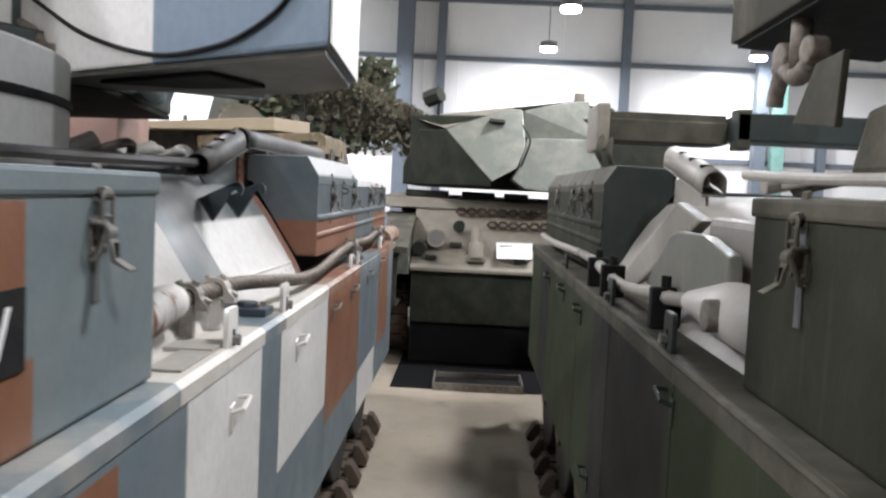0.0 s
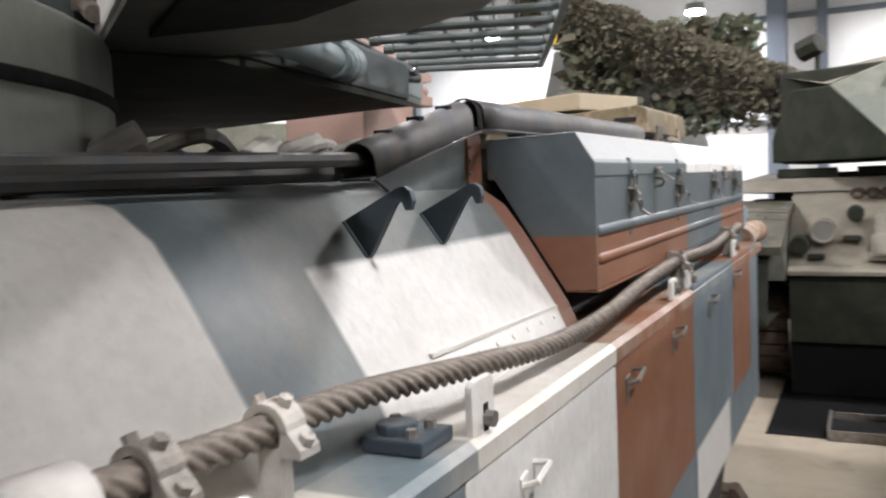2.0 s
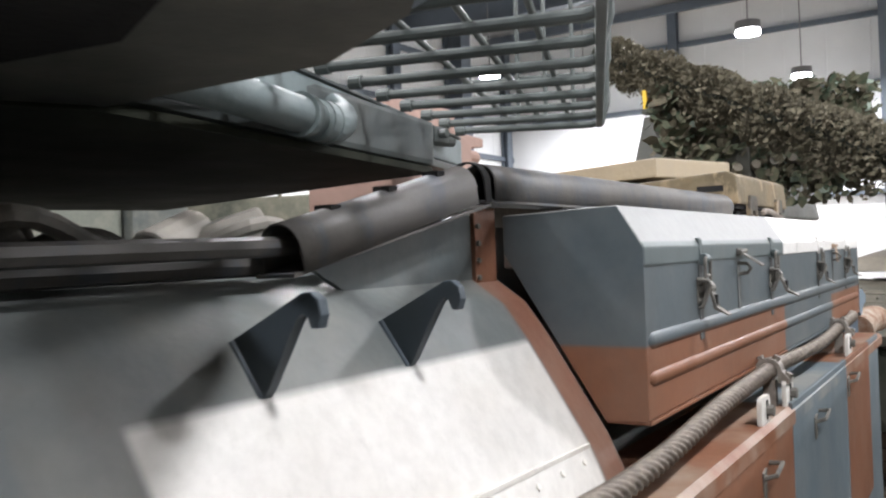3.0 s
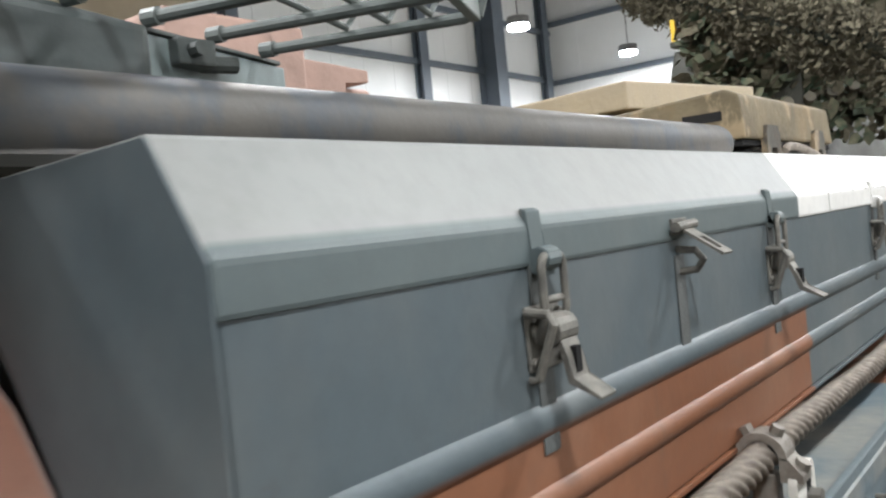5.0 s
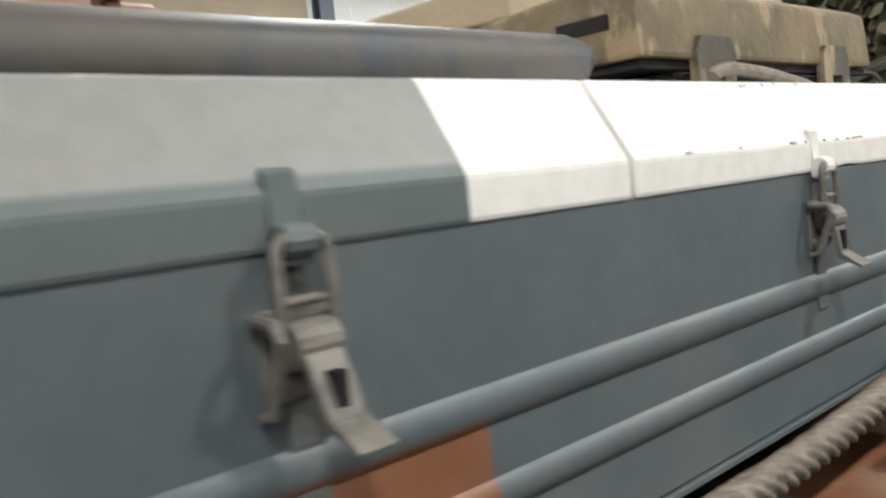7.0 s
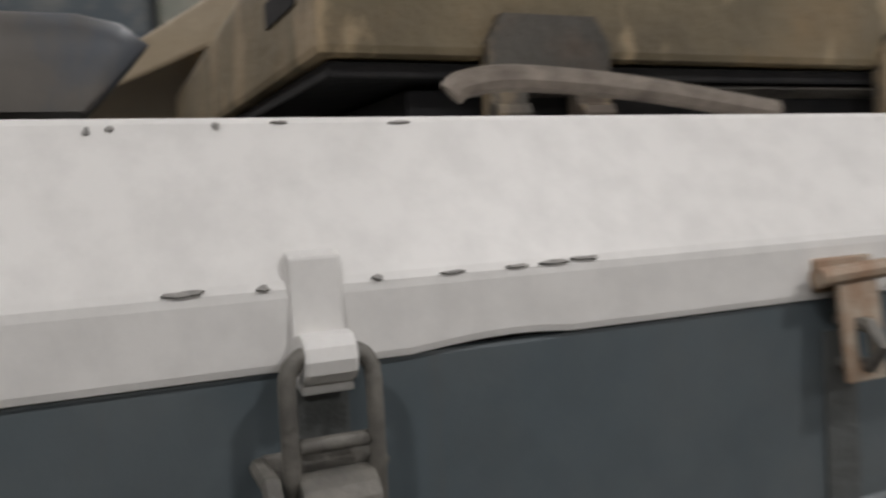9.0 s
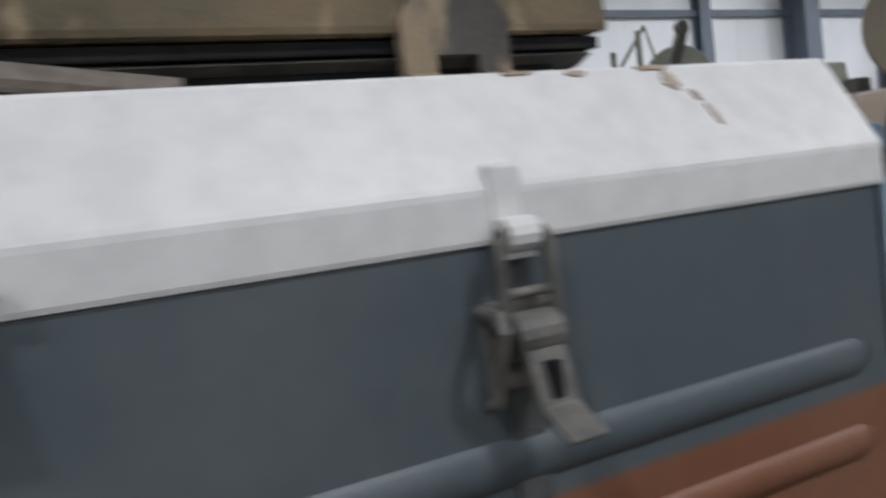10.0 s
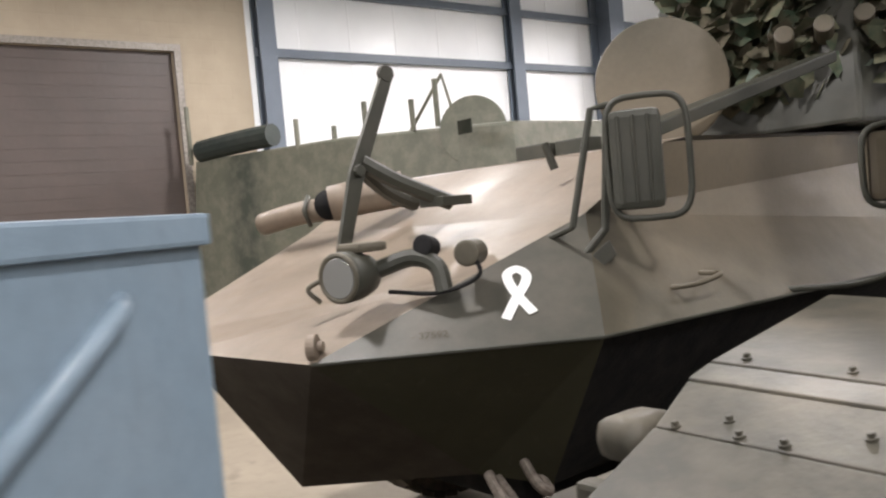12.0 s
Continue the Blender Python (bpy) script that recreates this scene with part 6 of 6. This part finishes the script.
def tyre(y, x):
    w = cadd("wheel", disc((x, y, 0.446), (1, 0, 0), 0.40, 0.26, 40, 0.03), m_tire, "dusty black tyre with block tread", False)
    bm = bmesh.new()
    for k in range(30):
        a = k * 2 * math.pi / 30
        for sx, off in ((-0.065, 0.0), (0.065, 0.5)):
            aa = a + off * 2 * math.pi / 30
            m4 = Matrix.Translation((x + sx, y + 0.415 * math.cos(aa), 0.446 + 0.415 * math.sin(aa))) @ Matrix.Rotation(aa, 4, "X") @ Matrix.Rotation(0.45 * (1 if sx > 0 else -1), 4, "Y")
            bmesh.ops.create_cube(bm, size=1, matrix=m4 @ Matrix.Diagonal((0.12, 0.03, 0.062, 1)))
    part("tread", bm, m_tire, w)
    part("rim", disc((x + 0.135, y, 0.446), (1, 0, 0), 0.22, 0.02, 24, 0.006), m_lav_dark, w)


for y in (8.75, 9.9, 11.2, 12.3):
    tyre(y, -2.04)
tyre(8.75, -3.9)

# ribbon mark
def cheek_at(u, v, off=0.004):
    a, b, c = Vector(E1), Vector(E2), Vector(SHOULDER)
    d = (b - a).normalized()
    n = d.cross(c - a).normalized()
    n = n if n.x > 0 else -n
    w = n.cross(d).normalized()
    w = w if w.z > 0 else -w
    return a + d * u + w * v + n * off


def ribbon():
    line = curve_pts([(0.275, 0.085, 0), (0.235, 0.165, 0), (0.2, 0.225, 0), (0.192, 0.265, 0), (0.218, 0.292, 0), (0.246, 0.277, 0), (0.25, 0.245, 0), (0.23, 0.18, 0), (0.19, 0.10, 0)], 6)
    bm = bmesh.new()
    L = []
    for i, p in enumerate(line):
        d = (line[min(i + 1, len(line) - 1)] - line[max(i - 1, 0)]).normalized()
        nrm = Vector((-d.y, d.x, 0)) * 0.0155
        f = 0.004 + 0.00003 * i
        L.append((bm.verts.new(cheek_at(p.x + nrm.x, p.y + nrm.y + 0.018, f)), bm.verts.new(cheek_at(p.x - nrm.x, p.y - nrm.y + 0.018, f))))
    for a, b in zip(L, L[1:]):
        bm.faces.new((a[0], a[1], b[1], b[0]))
    return bm


cadd("ribbon_mark", ribbon(), m_sign, "white painted ribbon")
# lamp cluster, lugs, bars
lp = thing("lamp_cluster", "dusty headlamp cluster on the carrier's nose", "headlamp", (-2.35, 7.4, 1.4))
lpi = lp.matrix_basis.inverted()


def lpadd(nm, bm, m, lab="", smooth=False):
    o = part(nm, bm, m, lp, lab, smooth)
    o.matrix_parent_inverse = lpi
    return o


LA = Vector((0.28, -0.95, 0.0)).normalized()
LC = Vector((-2.36, 7.24, 1.43))
lpadd("main_lamp", tube([LC + LA * d for d in (0.075, 0.06, 0.0, -0.05, -0.085)], 0.07, 28, radii=[0.079, 0.08, 0.076, 0.062, 0.03]), m_lav_dark, "dark round headlamp body", True)
lpadd("rim", tube([LC + LA * 0.077 + LA.cross(Vector((0, 0, 1))) * (0.07 * math.cos(k * 0.2244)) + Vector((0, 0, 0.07 * math.sin(k * 0.2244))) for k in range(28)], 0.009, 8, closed=True), m_lav, "dusty lamp rim")
lpadd("lens", disc(LC + LA * 0.078, LA, 0.062, 0.008, 28, 0.003), m_lens, "clear headlamp lens with bright reflector")
lpadd("lamp_hood", box(-2.43, -2.30, 7.22, 7.33, 1.50, 1.53, 0.012), m_lav)
lpadd("bracket", tube(curve_pts([(-2.33, 7.3, 1.44), (-2.25, 7.38, 1.47), (-2.18, 7.42, 1.44), (-2.15, 7.42, 1.36)], 5), 0.028, 10), m_lav_dark)
lpadd("side_lamp", disc((-2.13, 7.52, 1.47), (0.5, -1, 0), 0.042, 0.09, 20, 0.01), m_lav)
lpadd("marker_lamp", disc((-2.22, 7.42, 1.5), (0.5, -1, 0.2), 0.035, 0.07, 16, 0.01), m_black)
lpadd("lamp_cable", tube(curve_pts([(-2.1, 7.5, 1.47), (-2.08, 7.5, 1.4), (-2.15, 7.4, 1.36), (-2.3, 7.32, 1.37)], 6), 0.007, 8), m_black)
lp.matrix_basis = pose(-2.318, 7.438, 1.375)
wc = thing("wire_cutter", "folding steel wire cutter bar on the carrier's nose plate", "wire cutter", (-2.75, 7.7, 1.5))
wci = wc.matrix_basis.inverted()
for nm, bm in (("blade", prism([(7.42, 1.46), (7.47, 1.46), (7.55, 1.70), (7.72, 2.07), (7.73, 2.11), (7.70, 2.12), (7.67, 2.08), (7.5, 1.74)], "x", -2.66, -2.64, 0.003)),
               ("strut", tube(curve_pts([(-2.65, 7.56, 1.78), (-2.6, 7.68, 1.70), (-2.53, 7.86, 1.61)], 5), 0.03, 8)), ("strut", tube(curve_pts([(-2.66, 7.55, 1.76), (-2.73, 7.72, 1.67), (-2.78, 7.88, 1.62)], 5), 0.028, 8)), ("hook", disc((-2.65, 7.70, 2.10), (1, 0, 0), 0.032, 0.026, 16, 0.004)), ("pivot_bolt", disc((-2.635, 7.535, 1.75), (1, 0, 0), 0.022, 0.03, 8, 0.003)),
               ("foot", box(-2.62, -2.48, 7.78, 7.92, 1.6, 1.635, 0.004)), ("foot", box(-2.88, -2.74, 7.84, 7.98, 1.62, 1.655, 0.004))):
    o = part(nm, bm, m_lav_dark, wc)
    o.matrix_parent_inverse = wci
bm = bmesh.new()
add_tube(bm, curve_pts([(-1.80, 8.15, 1.265), (-1.72, 8.16, 1.275), (-1.70, 8.22, 1.285), (-1.71, 8.29, 1.295), (-1.80, 8.31, 1.295)], 5), 0.009, 8)
cadd("foot_ring", bm, m_lav)
bm = bmesh.new()
add_tube(bm, curve_pts([(-2.5, 7.25, 1.32), (-2.52, 7.22, 1.37), (-2.47, 7.3, 1.4), (-2.44, 7.32, 1.36)], 5), 0.008, 8)
cadd("lift_ring", bm, m_lav)
bm = add_disc(bmesh.new(), (-2.30, 7.09, 1.215), (1, 0.9, 0), 0.04, 0.03, 18, 0.006)
add_disc(bm, (-2.29, 7.1, 1.215), (1, 0.9, 0), 0.017, 0.034, 12)
cadd("tow_eye", bm, m_lav_top)
for t_, y in (("bow", 7.62), ("bow", 7.78)):
    cadd("shackle", tube(curve_pts([(-2.18, y, 0.72), (-2.10, y - 0.02, 0.66), (-2.12, y + 0.05, 0.62), (-2.22, y + 0.07, 0.68)], 5), 0.018, 8), m_rope)
# serial number stencilled on the cheek
m_stencil = plain("faded_stencil", (0.06, 0.052, 0.042), 0.7, 0.0, (0.11, 0.095, 0.075), 40, 0.8)
ex_, ey_ = (cheek_at(0, 0.06) - cheek_at(0.1, 0.06)).normalized(), (cheek_at(0.1, 0.16) - cheek_at(0.1, 0.06)).normalized()
cu = bpy.data.curves.new("serial_number", "FONT")
cu.body, cu.size = "- 37592", 0.036
cu.materials.append(m_stencil)
txt2 = new("serial_number", cu)
txt2.parent = cv
m4 = Matrix((ex_, ey_, ex_.cross(ey_))).transposed().to_4x4()
m4.translation = cheek_at(0.56, 0.056, 0.0035)
txt2.matrix_basis = cvi @ m4


def mirror_arm(name, p, w, h, lab):
    t = thing(name, lab, "mirror", p)
    x, y, z = 0, 0, 0
    n = 28
    ring = []
    for k in range(n):
        a = 2 * math.pi * k / n
        c, s_ = math.cos(a), math.sin(a)
        ring.append((w * math.copysign(abs(c) ** 0.45, c) * 0.5, -0.02, h * math.copysign(abs(s_) ** 0.45, s_) * 0.5))
    part("guard_frame", tube(ring, 0.011, 8, closed=True), m_lav_dark, t, "", True)
    return t


mg = mirror_arm("mirror", (-1.80, 7.98, 1.70), 0.25, 0.38, "folded drab mirror in a bent bar guard")
mg.matrix_basis = pose(-1.761, 8.028, 1.69, 0, 0, 38)
part("mirror_back", box(-0.115, 0.045, -0.05, 0.0, -0.16, 0.15, 0.025), m_lav_dark, mg)
for k in range(3):
    part("mirror_ridge", tube([(-0.085 + 0.045 * k, -0.052, -0.14), (-0.085 + 0.045 * k, -0.052, 0.13)], 0.006, 8), m_lav_dark, mg)
part("bar", tube([(-0.11, 0, 0.175), (-0.165, -0.01, 0.165), (-0.25, -0.01, -0.2)], 0.012, 8), m_lav_dark, mg)
part("arm", tube([(-0.115, 0.02, 0.16), (-0.15, 0.02, -0.215), (-0.30, 0.02, -0.38)], 0.014, 8), m_lav_dark, mg)
part("foot_plate", hull([(-0.33, 0.0, -0.40), (-0.14, 0.0, -0.25), (-0.12, 0.0, -0.30), (-0.27, 0.0, -0.41), (-0.33, 0.05, -0.40), (-0.14, 0.05, -0.25), (-0.12, 0.05, -0.30), (-0.27, 0.05, -0.41)], [(0, 1, 2, 3), (7, 6, 5, 4), (0, 4, 5, 1), (1, 5, 6, 2), (2, 6, 7, 3), (3, 7, 4, 0)], 0.004), m_lav_dark, mg)
part("brace", tube([(-0.25, -0.01, -0.2), (-0.33, 0.06, -0.23), (-0.40, 0.12, -0.25)], 0.01, 8), m_lav_dark, mg)
mf = mirror_arm("mirror", (-1.55, 9.1, 1.66), 0.30, 0.28, "drab rear-view mirror back in a bar frame")
mf.matrix_basis = pose(-1.33, 8.85, 1.60, 0, 0, 40)
part("mirror_back", box(-0.13, 0.13, -0.015, 0.015, -0.12, 0.12, 0.03), m_lav, mf)
part("arm", tube(curve_pts([(-0.04, -0.03, 0.06), (-0.05, -0.03, -0.2), (-0.04, -0.02, -0.33), (-0.15, 0.1, -0.40), (-0.38, 0.22, -0.42)], 5), 0.012, 8), m_lav_dark, mf)

hd = thing("driver_hatch", "round drab hatch lid standing open on the carrier", "hatch", (-2.5, 9.1, 1.79))
hdi = hd.matrix_basis.inverted()
o = part("lid", disc((-2.5, 9.15, 2.08), (0.62, -0.75, 0.08), 0.30, 0.04, 48, 0.008), m_lav, hd)
o.matrix_parent_inverse = hdi
o = part("hinge_arm", hull([(-2.4, 8.75, 1.8), (-2.3, 8.78, 1.8), (-1.9, 9.6, 2.08), (-2.0, 9.6, 2.08), (-2.4, 8.75, 1.86), (-2.3, 8.78, 1.86), (-1.9, 9.6, 2.13), (-2.0, 9.6, 2.13)], [(0, 3, 2, 1), (4, 5, 6, 7), (0, 1, 5, 4), (1, 2, 6, 5), (2, 3, 7, 6), (3, 0, 4, 7)], 0.006), m_lav_dark, hd)
o.matrix_parent_inverse = hdi
for x, y in ((-2.75, 8.78), (-2.45, 8.82), (-2.99, 8.76)):
    cadd("periscope", box(x - 0.1, x + 0.1, y, y + 0.1, 1.78, 1.86, 0.008), m_lav_dark)
cadd("lift_peg", tube([(-2.32, 8.2, 1.70), (-2.34, 8.18, 1.80)], 0.016, 8), m_lav_dark)
# turret of the carrier, draped with scrim
ct = thing("draped_turret", "carrier turret hung with green and brown camouflage scrim", "turret", (-2.3, 10.6, 1.8))
cti = ct.matrix_basis.inverted()
for nm, bm, m in (("turret_body", hull([(-1.9, 9.8, 1.82), (-3.2, 9.8, 1.82), (-3.4, 12, 1.82), (-1.7, 12, 1.82), (-2.0, 10.0, 2.9), (-3.0, 10.0, 2.9), (-3.1, 11.8, 2.9), (-1.9, 11.8, 2.9)], [(0, 1, 5, 4), (1, 2, 6, 5), (2, 3, 7, 6), (3, 0, 4, 7), (4, 5, 6, 7), (3, 2, 1, 0)], 0.02), m_lav_dark),
                  ("smoke_rack", tube([(-2.3, 9.75, 2.28), (-1.5, 10.3, 2.42)], 0.02, 8), m_lav),):
    o = part(nm, bm, m, ct)
    o.matrix_parent_inverse = cti
for k in range(6):
    p = Vector((-2.2, 9.72, 2.24)).lerp(Vector((-1.5, 10.25, 2.38)), k / 5)
    o = part("smoke_tube", disc(p, (0.4, -0.8, 0.3), 0.045, 0.14, 14, 0.008), m_lav, ct)
    o.matrix_parent_inverse = cti
random.seed(5)
for nm, m, cnt, seed in (("scrim_green", m_camo_net, 1500, 1), ("scrim_brown", m_net, 1300, 2), ("scrim_pale", plain("scrim_pale", (0.3, 0.36, 0.3), 0.8), 90, 3)):
    bm = bmesh.new()
    for k in range(cnt):
        f = random.random()
        x, y = -2.75 + 1.75 * f + random.uniform(-0.12, 0.12), 9.72 + 0.8 * f + random.uniform(-0.2, 0.12)
        z = random.uniform(2.15, 3.1) if random.random() < 0.9 else random.uniform(1.95, 2.2)
        c = Vector((x, y, z))
        u = Vector((random.uniform(-1, 1), random.uniform(-1, 1), random.uniform(-1, 1))).normalized()
        v = u.orthogonal().normalized()
        s = random.uniform(0.03, 0.09)
        q = [bm.verts.new(c + u * s * i * random.uniform(0.6, 1.2) + v * s * j * random.uniform(0.4, 0.9)) for i, j in ((-1, -0.6), (0.1, -1), (1, 0), (0.3, 0.9), (-0.7, 0.7))]
        bm.faces.new(q)
    o = part(nm, bm, m, ct)
    o.matrix_parent_inverse = cti
    o["kind"] = "stuff"

# ---- things further off ----
sh = thing("far_shelter", "dark grey-green and blue-grey steel shelter, parked beyond the tanks", "shelter", (-5.3, 4.6, 0))
shi = sh.matrix_basis.inverted()
for nm, bm, m in (("body", box(-6.2, -4.9, 5.28, 5.76, 0.0, 2.62, 0.02), paint("shelter_green", (0.07, 0.08, 0.075))), ("cap", box(-6.22, -4.88, 5.26, 5.78, 2.625, 2.9, 0.02), m_leo),
                  ("panel", box(-6.2, -4.95, 3.2, 5.25, 2.32, 3.0, 0.02), paint("shelter_blue", (0.05, 0.064, 0.075))), ("base", box(-6.2, -4.97, 3.2, 5.25, 0.0, 2.31, 0.02), m_leo)):
    o = part(nm, bm, m, sh)
    o.matrix_parent_inverse = shi

van = thing("far_armoured_vehicle", "pale olive armoured vehicle with a round hatch, parked by the wall", "armoured vehicle", (-8.5, 12.0, 0))
vni = van.matrix_basis.inverted()
m_far = paint("far_olive", (0.125, 0.13, 0.098), [((0.06, 0.07, 0.055), ((-10.1, -9.6), None, None))], dust=0.25, soft=0.15)
for nm, bm, m in (("hull", hull([(-10.9, 10.3, 0.4), (-6.0, 11.8, 0.4), (-6.4, 14.5, 0.4), (-10.9, 14.5, 0.4), (-10.7, 10.45, 2.55), (-8.3, 11.2, 2.55), (-6.3, 11.9, 2.45), (-6.6, 14.3, 2.5), (-10.7, 14.3, 2.55)], [(0, 1, 6, 5, 4), (1, 2, 7, 6), (2, 3, 8, 7), (3, 0, 4, 8), (4, 5, 6, 7, 8), (3, 2, 1, 0)], 0.03), m_far),
                  ("round_hatch", disc((-6.78, 11.80, 2.42), (0.55, -0.8, 0.1), 0.36, 0.06, 36, 0.01), m_far),
                  ("rolled_tarp", tube(curve_pts([(-10.6, 10.5, 2.66), (-10.0, 10.7, 2.7), (-9.4, 10.9, 2.72)], 6), 0.14, 12), m_green_dark),
                  ("hatch_print", box(-6.70, -6.5, 11.52, 11.54, 2.36, 2.5, 0.002), m_leo_dark)):
    o = part(nm, bm, m, van)
    o.matrix_parent_inverse = vni
for x, y, h in ((-9.0, 11.0, 0.3), (-8.0, 11.3, 0.35), (-7.4, 11.5, 0.28), (-7.1, 11.6, 0.45), (-10.7, 10.4, 0.7), (-8.5, 11.2, 0.15)):
    o = part("mast", tube([(x, y, 2.5), (x, y, 2.55 + h)], 0.03, 8), m_far, van)
    o.matrix_parent_inverse = vni
bm = bmesh.new()
add_tube(bm, [(-7.6, 11.6, 2.5), (-7.1, 11.7, 3.05), (-6.95, 11.7, 2.6)], 0.02, 6)
o = part("mast_frame", bm, m_far, van)
o.matrix_parent_inverse = vni
tarp = thing("rolled_canvas", "rolled dusty canvas and sleeve on the carrier's nose", "canvas roll", (-3.0, 8.1, 1.65))
tpi = tarp.matrix_basis.inverted()
for nm, bm, m in (("roll", tube(curve_pts([(-3.86, 7.78, 1.60), (-3.68, 7.84, 1.63), (-3.52, 7.88, 1.64), (-3.42, 7.95, 1.64)], 6), 0.055, 14), m_lav_top),
                  ("sleeve", tube([(-3.36, 7.86, 1.66), (-3.28, 7.96, 1.68), (-3.16, 8.12, 1.70)], 0.08, 18), m_lav_top), ("sleeve_mouth", disc((-3.365, 7.853, 1.659), (0.6, -0.8, -0.1), 0.068, 0.02, 18), m_black),
                  ("strap", tube([(-3.52, 7.84, 1.71), (-3.5, 7.80, 1.64), (-3.5, 7.83, 1.57)], 0.012, 6), m_lav_dark)):
    o = part(nm, bm, m, tarp, "", True)
    o.matrix_parent_inverse = tpi
bc = thing("beacon", "orange warning beacon on a dark mount above the carrier", "beacon", (-2.75, 9.75, 2.88))
part("mount", box(-0.16, 0.05, -0.06, 0.06, 0.0, 0.05, 0.01), m_lav_dark, bc)
part("beacon_lens", disc((0, 0, 0.12), (0, 0, 1), 0.055, 0.13, 18, 0.02), m_amber, bc, "orange lens")
part("yellow_tag", box(-0.16, -0.12, -0.02, 0.02, 0.05, 0.24, 0.004), m_yellow, bc)
